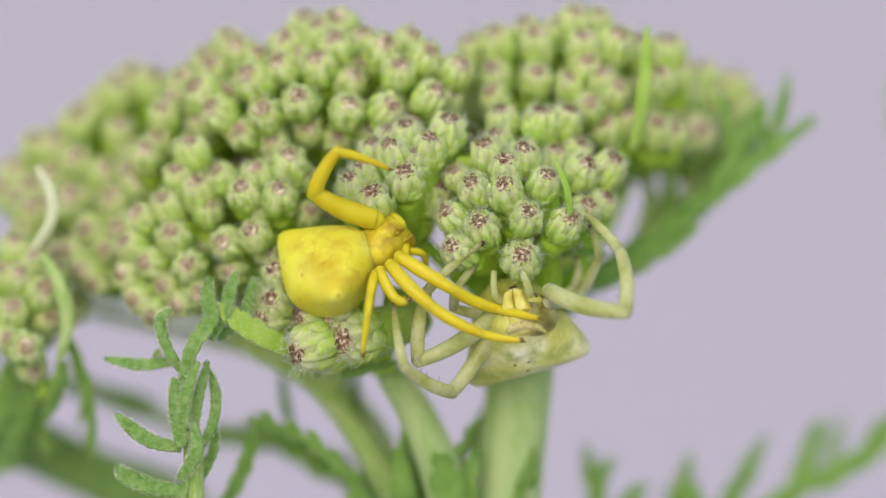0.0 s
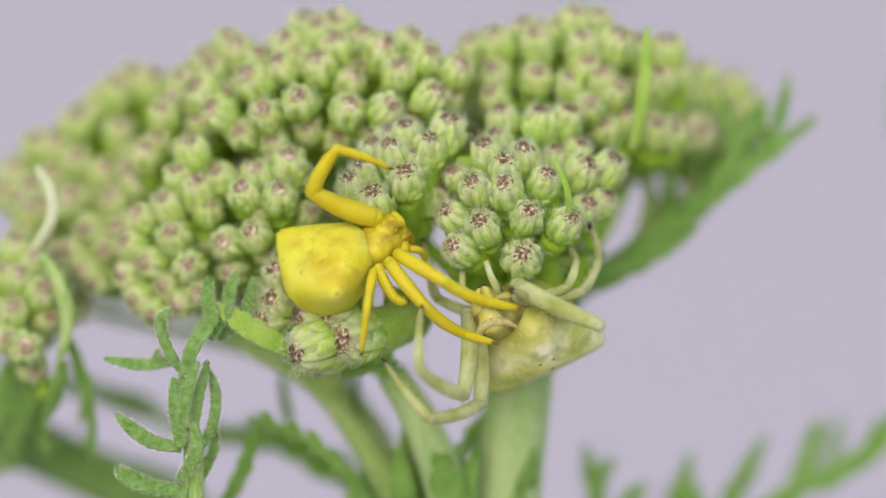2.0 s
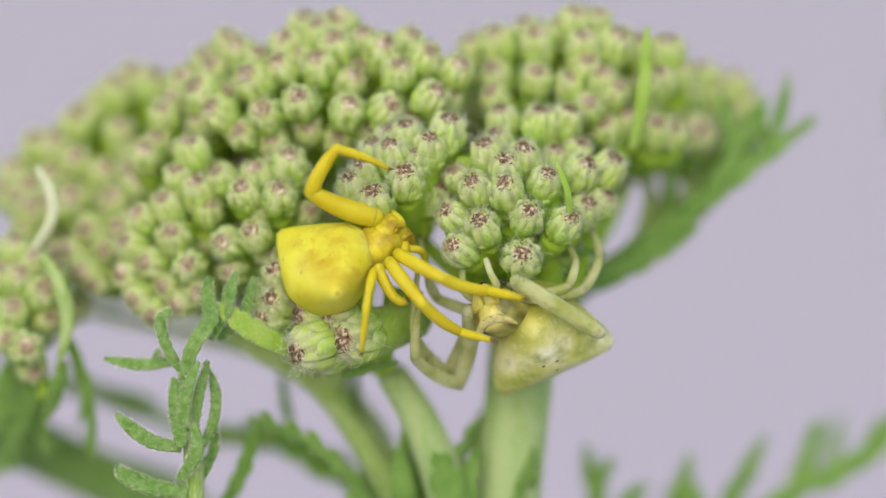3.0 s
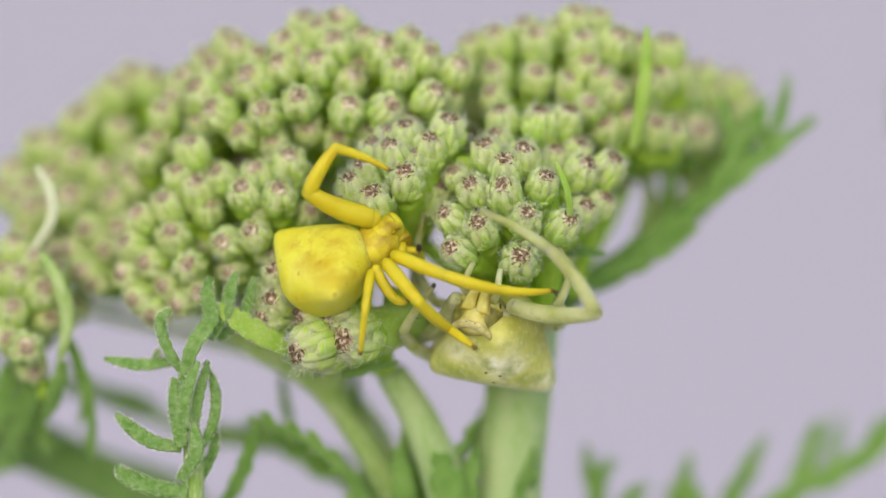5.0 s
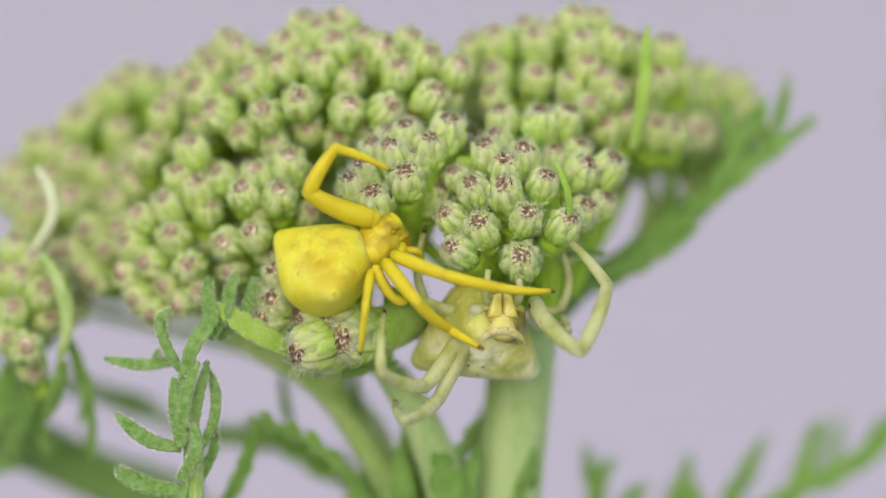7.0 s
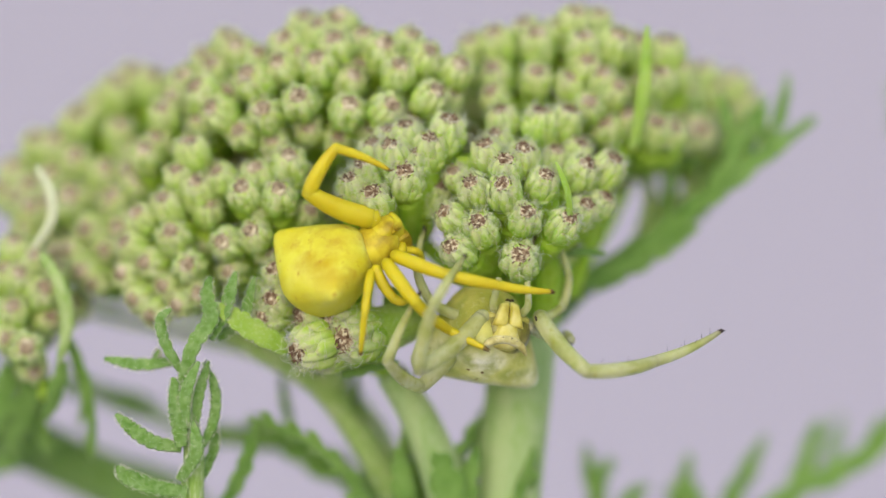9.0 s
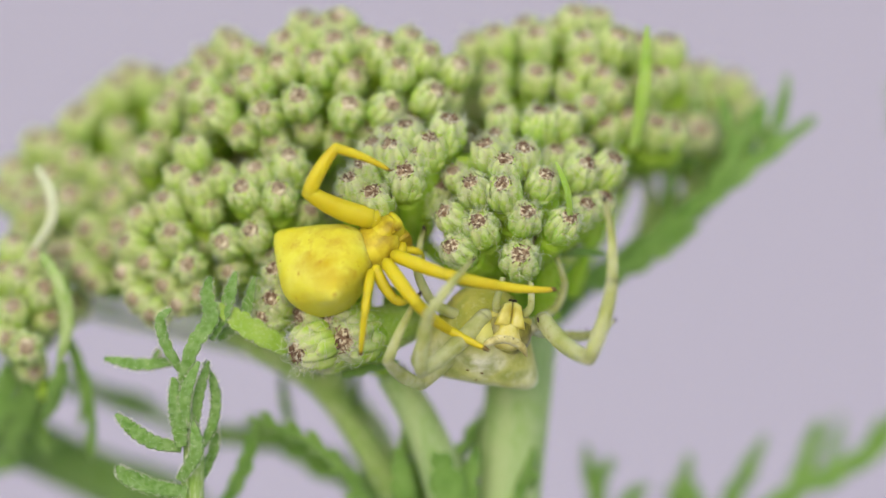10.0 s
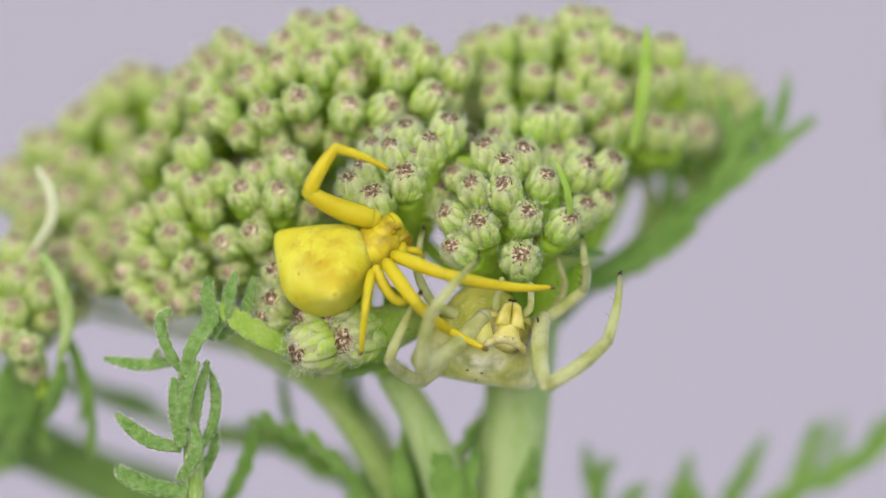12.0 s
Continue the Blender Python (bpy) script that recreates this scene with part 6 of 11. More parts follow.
    walk(MADE['pale_far_front'][0], [(0, pose(0.00220, 0.00080, -0.00090, 57.1, 29.9, 89.7)),
        (0.5, pose(0.00220, 0.00080, -0.00090, 46.2, 34.3, 73.0)),
        (1, pose(0.00220, 0.00080, -0.00090, 75.0, -16.2, 108.8)),
        (1.25, pose(0.00220, 0.00080, -0.00090, 75.8, -16.6, 106.5)),
        (1.5, pose(0.00220, 0.00080, -0.00090, 62.0, -20.3, 102.8)),
        (1.75, pose(0.00220, 0.00080, -0.00090, 52.0, 4.7, 79.6)),
        (2, pose(0.00220, 0.00080, -0.00090, 16.4, 44.3, 11.9)),
        (2.25, pose(0.00220, 0.00080, -0.00090, 2.0, 47.1, -14.9)),
        (2.5, pose(0.00220, 0.00080, -0.00090, 2.3, 48.4, -23.5)),
        (2.75, pose(0.00220, 0.00080, -0.00090, 13.3, 46.2, -21.8)),
        (3, pose(0.00220, 0.00080, -0.00090, 15.5, 42.3, -19.5)),
        (3.2, pose(0.00220, 0.00080, -0.00090, 18.4, 58.4, -12.0)),
        (4, pose(0.00220, 0.00080, -0.00090, 77.1, 41.5, 84.6)),
        (4.8, pose(0.00220, 0.00080, -0.00090, 99.7, -1.6, 108.0)),
        (5, pose(0.00220, 0.00080, -0.00090, 98.1, -22.3, 105.0)),
        (5.5, pose(0.00220, 0.00080, -0.00090, 99.6, -30.9, 110.9)),
        (5.75, pose(0.00220, 0.00080, -0.00090, 88.1, -32.3, 120.4)),
        (6, pose(0.00220, 0.00080, -0.00090, 77.4, -29.1, 128.8)),
        (6.12, pose(0.00220, 0.00080, -0.00090, 73.2, -25.0, 135.2)),
        (6.25, pose(0.00220, 0.00080, -0.00090, 69.9, -13.0, 137.9)),
        (6.31, pose(0.00220, 0.00080, -0.00090, 68.4, -6.9, 138.4)),
        (6.38, pose(0.00220, 0.00080, -0.00090, 66.4, -2.4, 139.5)),
        (6.5, pose(0.00220, 0.00080, -0.00090, 62.7, 2.1, 142.1)),
        (6.75, pose(0.00220, 0.00080, -0.00090, 58.5, 16.1, 140.5)),
        (6.88, pose(0.00220, 0.00080, -0.00090, 54.7, 23.6, 137.3)),
        (7, pose(0.00220, 0.00080, -0.00090, 50.9, 27.7, 134.8)),
        (7.2, pose(0.00220, 0.00080, -0.00090, 46.4, 31.7, 130.6)),
        (7.6, pose(0.00220, 0.00080, -0.00090, 33.7, 39.5, 115.4)),
        (8, pose(0.00220, 0.00080, -0.00090, 22.4, 43.7, 102.7)),
        (8.4, pose(0.00220, 0.00080, -0.00090, 14.5, 47.9, 91.8)),
        (8.8, pose(0.00220, 0.00080, -0.00090, 8.4, 48.4, 83.0)),
        (9, pose(0.00220, 0.00080, -0.00090, 23.3, 50.6, 90.5)),
        (9.25, pose(0.00220, 0.00080, -0.00090, 46.3, 48.7, 118.4)),
        (9.5, pose(0.00220, 0.00080, -0.00090, 67.6, 22.4, 144.0)),
        (9.75, pose(0.00220, 0.00080, -0.00090, 69.8, 17.9, 144.4)),
        (10, pose(0.00220, 0.00080, -0.00090, 64.3, 7.2, 153.2)),
        (10.25, pose(0.00220, 0.00080, -0.00090, 59.7, 3.9, 158.9)),
        (10.5, pose(0.00220, 0.00080, -0.00090, 50.3, 14.6, 154.3)),
        (10.75, pose(0.00220, 0.00080, -0.00090, 42.9, 21.6, 151.7)),
        (11, pose(0.00220, 0.00080, -0.00090, 41.2, 16.8, 155.4)),
        (11.5, pose(0.00220, 0.00080, -0.00090, 30.0, 27.9, 142.0)),
        (11.75, pose(0.00220, 0.00080, -0.00090, 29.2, 29.1, 145.2)),
        (12, pose(0.00220, 0.00080, -0.00090, 25.2, 32.5, 131.1))])
    walk(MADE['pale_far_front'][1], [(0, pose(0.00000, 0.00000, 0.00590, 125.9, -4.8, -3.5)),
        (0.5, pose(-0.00000, 0.00000, 0.00590, 136.5, -2.8, -8.9)),
        (1, pose(0.00000, 0.00000, 0.00590, 126.2, -12.7, 17.4)),
        (1.25, pose(0.00000, 0.00000, 0.00590, 134.8, -0.3, -0.4)),
        (1.5, pose(0.00000, -0.00000, 0.00590, 137.6, 1.3, 2.9)),
        (1.75, pose(-0.00000, 0.00000, 0.00590, 150.2, -3.6, -22.3)),
        (2, pose(-0.00000, 0.00000, 0.00590, 156.9, 11.3, -3.7)),
        (2.25, pose(-0.00000, 0.00000, 0.00590, 150.6, 7.4, 3.3)),
        (2.5, pose(0.00000, 0.00000, 0.00590, 143.6, 6.1, 5.3)),
        (2.75, pose(0.00000, 0.00000, 0.00590, 133.2, 4.0, 4.4)),
        (3, pose(0.00000, -0.00000, 0.00590, 130.9, 2.8, 3.7)),
        (3.2, pose(0.00000, 0.00000, 0.00590, 137.1, -2.3, -2.7)),
        (4, pose(-0.00000, 0.00000, 0.00590, 166.2, -21.3, -36.0)),
        (4.8, pose(0.00000, 0.00000, 0.00590, 135.6, -34.4, -9.4)),
        (5, pose(0.00000, -0.00000, 0.00590, 125.7, -20.8, -4.1)),
        (5.5, pose(0.00000, 0.00000, 0.00590, 123.7, -14.8, -5.7)),
        (5.75, pose(0.00000, -0.00000, 0.00590, 124.8, -8.1, -5.4)),
        (6, pose(0.00000, -0.00000, 0.00590, 127.0, -4.5, -4.7)),
        (6.12, pose(0.00000, 0.00000, 0.00590, 123.6, -4.1, -3.9)),
        (6.25, pose(0.00000, 0.00000, 0.00590, 128.3, -4.6, -8.8)),
        (6.31, pose(0.00000, 0.00000, 0.00590, 128.2, -6.4, -7.8)),
        (6.38, pose(-0.00000, 0.00000, 0.00590, 127.4, -7.8, -7.7)),
        (6.5, pose(-0.00000, 0.00000, 0.00590, 124.6, -9.4, -8.0)),
        (6.75, pose(0.00000, 0.00000, 0.00590, 129.0, -7.1, -12.3)),
        (6.88, pose(0.00000, -0.00000, 0.00590, 128.0, -7.9, -10.1)),
        (7, pose(0.00000, 0.00000, 0.00590, 125.6, -8.7, -8.5)),
        (7.2, pose(0.00000, 0.00000, 0.00590, 121.3, -9.0, -8.1)),
        (7.6, pose(0.00000, -0.00000, 0.00590, 117.8, -0.6, -7.5)),
        (8, pose(0.00000, 0.00000, 0.00590, 108.2, -1.6, -5.7)),
        (8.4, pose(0.00000, 0.00000, 0.00590, 99.3, -5.5, -5.1)),
        (8.8, pose(-0.00000, -0.00000, 0.00590, 84.3, -13.0, -1.7)),
        (9, pose(0.00000, -0.00000, 0.00590, 89.3, -12.1, 2.4)),
        (9.25, pose(0.00000, -0.00000, 0.00590, 94.4, -13.1, 6.9)),
        (9.5, pose(-0.00000, -0.00000, 0.00590, 92.5, -7.1, 15.6)),
        (9.75, pose(0.00000, 0.00000, 0.00590, 103.6, -14.4, -1.4)),
        (10, pose(0.00000, 0.00000, 0.00590, 104.2, -16.1, 2.5)),
        (10.25, pose(-0.00000, 0.00000, 0.00590, 109.3, -7.2, 0.1)),
        (10.5, pose(-0.00000, 0.00000, 0.00590, 133.6, -12.1, -17.1)),
        (10.75, pose(0.00000, 0.00000, 0.00590, 134.5, -10.7, -13.9)),
        (11, pose(0.00000, -0.00000, 0.00590, 119.3, -12.1, -3.7)),
        (11.5, pose(0.00000, 0.00000, 0.00590, 134.5, -2.6, -10.8)),
        (11.75, pose(0.00000, 0.00000, 0.00590, 115.5, -2.0, 0.0)),
        (12, pose(0.00000, -0.00000, 0.00590, 127.0, -1.6, -7.4))])
    walk(MADE['pale_far_front'][2], [(0, pose(-0.00000, -0.00398, 0.00303, 159.6, -13.2, -9.7)),
        (0.5, pose(-0.00035, -0.00336, 0.00235, -174.1, -17.9, -13.9)),
        (1, pose(0.00179, -0.00359, 0.00308, 147.3, -10.0, 6.7)),
        (1.25, pose(-0.00001, -0.00348, 0.00245, 160.2, -3.1, -1.7)),
        (1.5, pose(0.00008, -0.00331, 0.00228, 166.6, 4.8, 3.8)),
        (1.75, pose(-0.00067, -0.00236, 0.00166, -157.8, -36.1, -38.0)),
        (2, pose(-0.00100, -0.00187, 0.00148, -97.2, -16.1, -14.5)),
        (2.25, pose(-0.00040, -0.00244, 0.00167, -105.5, -0.4, 5.0)),
        (2.5, pose(-0.00015, -0.00294, 0.00198, -116.7, 6.0, 10.4)),
        (2.75, pose(0.00004, -0.00358, 0.00255, -129.6, 6.5, 5.8)),
        (3, pose(0.00008, -0.00371, 0.00270, -133.6, 5.2, 3.3)),
        (3.2, pose(-0.00002, -0.00334, 0.00231, -119.6, -4.8, -0.1)),
        (4, pose(0.00071, -0.00197, 0.00147, -112.9, -24.2, -47.7)),
        (4.8, pose(0.00139, -0.00370, 0.00301, -174.5, -41.6, -36.3)),
        (5, pose(0.00073, -0.00404, 0.00322, 164.2, -38.1, -29.3)),
        (5.5, pose(0.00029, -0.00412, 0.00327, 154.8, -36.7, -27.4)),
        (5.75, pose(0.00001, -0.00405, 0.00313, 154.4, -14.1, -16.6)),
        (6, pose(-0.00009, -0.00392, 0.00296, 160.4, -5.6, -9.4)),
        (6.12, pose(-0.00009, -0.00409, 0.00320, 164.6, -5.9, -6.3)),
        (6.25, pose(-0.00036, -0.00383, 0.00287, 169.3, -13.7, -10.3)),
        (6.31, pose(-0.00019, -0.00386, 0.00289, 172.6, -16.5, -12.8)),
        (6.38, pose(-0.00013, -0.00392, 0.00295, 175.9, -18.4, -14.3)),
        (6.5, pose(-0.00011, -0.00406, 0.00316, -179.9, -20.5, -15.1)),
        (6.75, pose(-0.00044, -0.00381, 0.00284, -177.9, -19.1, -16.1)),
        (6.88, pose(-0.00027, -0.00388, 0.00292, -176.5, -19.5, -16.1)),
        (7, pose(-0.00016, -0.00401, 0.00308, -175.9, -20.3, -15.7)),
        (7.2, pose(-0.00020, -0.00419, 0.00338, -178.6, -22.7, -15.3)),
        (7.6, pose(-0.00054, -0.00430, 0.00361, 158.7, -3.2, -6.5)),
        (8, pose(-0.00042, -0.00464, 0.00437, 135.9, -10.7, -5.5)),
        (8.4, pose(-0.00036, -0.00482, 0.00511, 120.4, -26.3, -5.5)),
        (8.8, pose(-0.00025, -0.00487, 0.00637, 90.5, -61.8, 19.5)),
        (9, pose(0.00019, -0.00489, 0.00596, 102.6, -64.8, 4.4)),
        (9.25, pose(0.00067, -0.00484, 0.00553, 122.9, -53.7, -4.6)),
        (9.5, pose(0.00134, -0.00471, 0.00569, 118.1, -32.3, 7.0)),
        (9.75, pose(0.00018, -0.00477, 0.00479, 132.3, -72.1, -14.8)),
        (10, pose(0.00054, -0.00474, 0.00475, 145.2, -59.6, -24.6)),
        (10.25, pose(0.00022, -0.00462, 0.00430, 143.5, -15.0, -13.6)),
        (10.5, pose(-0.00037, -0.00360, 0.00260, 171.1, -42.2, -39.2)),
        (10.75, pose(-0.00022, -0.00354, 0.00252, 173.5, -27.1, -34.4)),
        (11, pose(0.00022, -0.00429, 0.00356, 178.7, -18.5, -18.5)),
        (11.5, pose(-0.00050, -0.00346, 0.00247, -166.7, -8.9, -11.8)),
        (11.75, pose(0.00007, -0.00442, 0.00379, -173.3, 7.4, -0.1)),
        (12, pose(-0.00042, -0.00390, 0.00296, 165.9, -11.5, -7.5))])
    walk(MADE['pale_far_second'][0], [(0, pose(0.00160, 0.00030, -0.00030, 108.7, -48.8, 0.4)),
        (0.5, pose(0.00160, 0.00030, -0.00030, 105.1, -51.6, 3.8)),
        (1, pose(0.00160, 0.00030, -0.00030, 97.4, -28.3, 19.7)),
        (1.25, pose(0.00160, 0.00030, -0.00030, 94.5, -16.8, 26.3)),
        (1.5, pose(0.00160, 0.00030, -0.00030, 91.8, -9.1, 32.5)),
        (1.75, pose(0.00160, 0.00030, -0.00030, 89.7, -3.4, 37.2)),
        (2, pose(0.00160, 0.00030, -0.00030, 87.3, 2.0, 42.3)),
        (2.25, pose(0.00160, 0.00030, -0.00030, 86.8, 2.2, 39.8)),
        (2.5, pose(0.00160, 0.00030, -0.00030, 86.2, 0.5, 37.6)),
        (2.75, pose(0.00160, 0.00030, -0.00030, 86.0, 1.2, 38.2)),
        (3, pose(0.00160, 0.00030, -0.00030, 85.6, 2.4, 39.0)),
        (3.2, pose(0.00160, 0.00030, -0.00030, 100.3, -27.6, 57.0)),
        (4, pose(0.00160, 0.00030, -0.00030, 104.2, -46.4, 30.6)),
        (4.8, pose(0.00160, 0.00030, -0.00030, 99.8, -62.1, 29.6)),
        (5, pose(0.00160, 0.00030, -0.00030, 98.1, -68.7, 26.3)),
        (5.5, pose(0.00160, 0.00030, -0.00030, 94.7, -73.8, 30.0)),
        (5.75, pose(0.00160, 0.00030, -0.00030, 69.4, -79.6, 56.5)),
        (6, pose(0.00160, 0.00030, -0.00030, 14.9, -80.6, 113.0)),
        (6.12, pose(0.00160, 0.00030, -0.00030, -10.1, -78.7, 138.3)),
        (6.25, pose(0.00160, 0.00030, -0.00030, -22.7, -75.4, 151.5)),
        (6.31, pose(0.00160, 0.00030, -0.00030, -28.3, -73.6, 157.3)),
        (6.38, pose(0.00160, 0.00030, -0.00030, -32.0, -71.5, 161.3)),
        (6.5, pose(0.00160, 0.00030, -0.00030, -35.4, -68.2, 165.4)),
        (6.75, pose(0.00160, 0.00030, -0.00030, -38.7, -71.1, 169.9)),
        (6.88, pose(0.00160, 0.00030, -0.00030, -40.1, -72.9, 171.8)),
        (7, pose(0.00160, 0.00030, -0.00030, -40.8, -74.6, 172.9)),
        (7.2, pose(0.00160, 0.00030, -0.00030, -41.0, -73.3, 174.2)),
        (7.6, pose(0.00160, 0.00030, -0.00030, -44.7, -72.9, 179.6)),
        (8, pose(0.00160, 0.00030, -0.00030, -52.8, -75.9, -172.2)),
        (8.4, pose(0.00160, 0.00030, -0.00030, -63.9, -79.7, -161.2)),
        (8.8, pose(0.00160, 0.00030, -0.00030, -71.2, -81.5, -153.6)),
        (9, pose(0.00160, 0.00030, -0.00030, -70.0, -81.9, -154.6)),
        (9.25, pose(0.00160, 0.00030, -0.00030, -36.4, -85.6, 171.3)),
        (9.5, pose(0.00160, 0.00030, -0.00030, 40.0, -84.5, 94.4)),
        (9.75, pose(0.00160, 0.00030, -0.00030, 94.0, -85.8, 40.9)),
        (10, pose(0.00160, 0.00030, -0.00030, 145.5, -84.2, -10.2)),
        (10.25, pose(0.00160, 0.00030, -0.00030, 152.5, -66.0, -12.9)),
        (10.5, pose(0.00160, 0.00030, -0.00030, 162.7, -49.6, 5.7)),
        (10.75, pose(0.00160, 0.00030, -0.00030, 151.8, -40.3, 20.3)),
        (11, pose(0.00160, 0.00030, -0.00030, 147.1, -30.3, 30.2)),
        (11.5, pose(0.00160, 0.00030, -0.00030, 147.6, -31.0, 37.2)),
        (11.75, pose(0.00160, 0.00030, -0.00030, 136.1, -39.8, 23.9)),
        (12, pose(0.00160, 0.00030, -0.00030, 148.3, -36.1, 35.5))])
    walk(MADE['pale_far_second'][1], [(0, pose(-0.00000, 0.00000, 0.00440, 94.5, 12.0, 0.9)),
        (0.5, pose(0.00000, 0.00000, 0.00440, 93.8, 10.4, 1.8)),
        (1, pose(-0.00000, -0.00000, 0.00440, 44.8, -2.3, -10.0)),
        (1.25, pose(0.00000, -0.00000, 0.00440, 45.1, -7.2, 1.3)),
        (1.5, pose(0.00000, -0.00000, 0.00440, 46.0, -10.9, 6.4)),
        (1.75, pose(-0.00000, 0.00000, 0.00440, 47.1, -13.1, 8.9)),
        (2, pose(-0.00000, 0.00000, 0.00440, 48.9, -15.7, 10.6)),
        (2.25, pose(-0.00000, -0.00000, 0.00440, 49.1, -13.1, 11.0)),
        (2.5, pose(0.00000, -0.00000, 0.00440, 49.0, -11.7, 10.7)),
        (2.75, pose(-0.00000, -0.00000, 0.00440, 49.4, -12.8, 10.5)),
        (3, pose(0.00000, 0.00000, 0.00440, 51.3, -2.9, 1.7)),
        (3.2, pose(0.00000, 0.00000, 0.00440, 51.4, 18.8, 0.8)),
        (4, pose(0.00000, -0.00000, 0.00440, 96.0, 33.7, 15.1)),
        (4.8, pose(0.00000, -0.00000, 0.00440, 118.1, 22.0, 18.8)),
        (5, pose(0.00000, -0.00000, 0.00440, 125.1, 20.1, 16.9)),
        (5.5, pose(0.00000, 0.00000, 0.00440, 131.9, 18.3, 18.2)),
        (5.75, pose(0.00000, 0.00000, 0.00440, 133.9, 16.2, 18.4)),
        (6, pose(0.00000, -0.00000, 0.00440, 135.4, 14.6, 18.0)),
        (6.12, pose(-0.00000, -0.00000, 0.00440, 136.9, 15.0, 17.6)),
        (6.25, pose(-0.00000, -0.00000, 0.00440, 138.1, 14.5, 17.3)),
        (6.31, pose(0.00000, -0.00000, 0.00440, 138.7, 14.6, 17.1)),
        (6.38, pose(0.00000, -0.00000, 0.00440, 139.2, 14.2, 16.8)),
        (6.5, pose(0.00000, 0.00000, 0.00440, 139.9, 13.2, 16.4)),
        (6.75, pose(0.00000, 0.00000, 0.00440, 140.6, 13.8, 16.1)),
        (6.88, pose(0.00000, 0.00000, 0.00440, 140.8, 13.3, 15.3)),
        (7, pose(-0.00000, -0.00000, 0.00440, 140.8, 12.8, 14.7)),
        (7.2, pose(0.00000, -0.00000, 0.00440, 139.6, 11.2, 13.3)),
        (7.6, pose(0.00000, -0.00000, 0.00440, 138.7, 9.7, 11.5)),
        (8, pose(0.00000, -0.00000, 0.00440, 139.8, 9.1, 10.4)),
        (8.4, pose(0.00000, 0.00000, 0.00440, 141.2, 8.3, 9.3)),
        (8.8, pose(0.00000, 0.00000, 0.00440, 141.4, 7.1, 8.1)),
        (9, pose(0.00000, 0.00000, 0.00440, 141.1, 6.2, 7.6)),
        (9.25, pose(-0.00000, -0.00000, 0.00440, 128.1, 13.1, 7.5)),
        (9.5, pose(-0.00000, 0.00000, 0.00440, 112.6, 20.8, 5.3)),
        (9.75, pose(0.00000, -0.00000, 0.00440, 114.6, 23.7, 10.0)),
        (10, pose(0.00000, 0.00000, 0.00440, 116.6, 26.2, 12.9)),
        (10.25, pose(0.00000, -0.00000, 0.00440, 105.1, 31.6, 3.4)),
        (10.5, pose(0.00000, 0.00000, 0.00440, 94.0, 26.8, -7.7)),
        (10.75, pose(0.00000, 0.00000, 0.00440, 101.1, 26.9, -1.3)),
        (11, pose(-0.00000, 0.00000, 0.00440, 104.7, 30.5, 1.4)),
        (11.5, pose(0.00000, -0.00000, 0.00440, 101.6, 26.0, 2.8)),
        (11.75, pose(0.00000, 0.00000, 0.00440, 98.1, 17.8, 9.6)),
        (12, pose(0.00000, 0.00000, 0.00440, 86.9, 26.2, -6.0))])
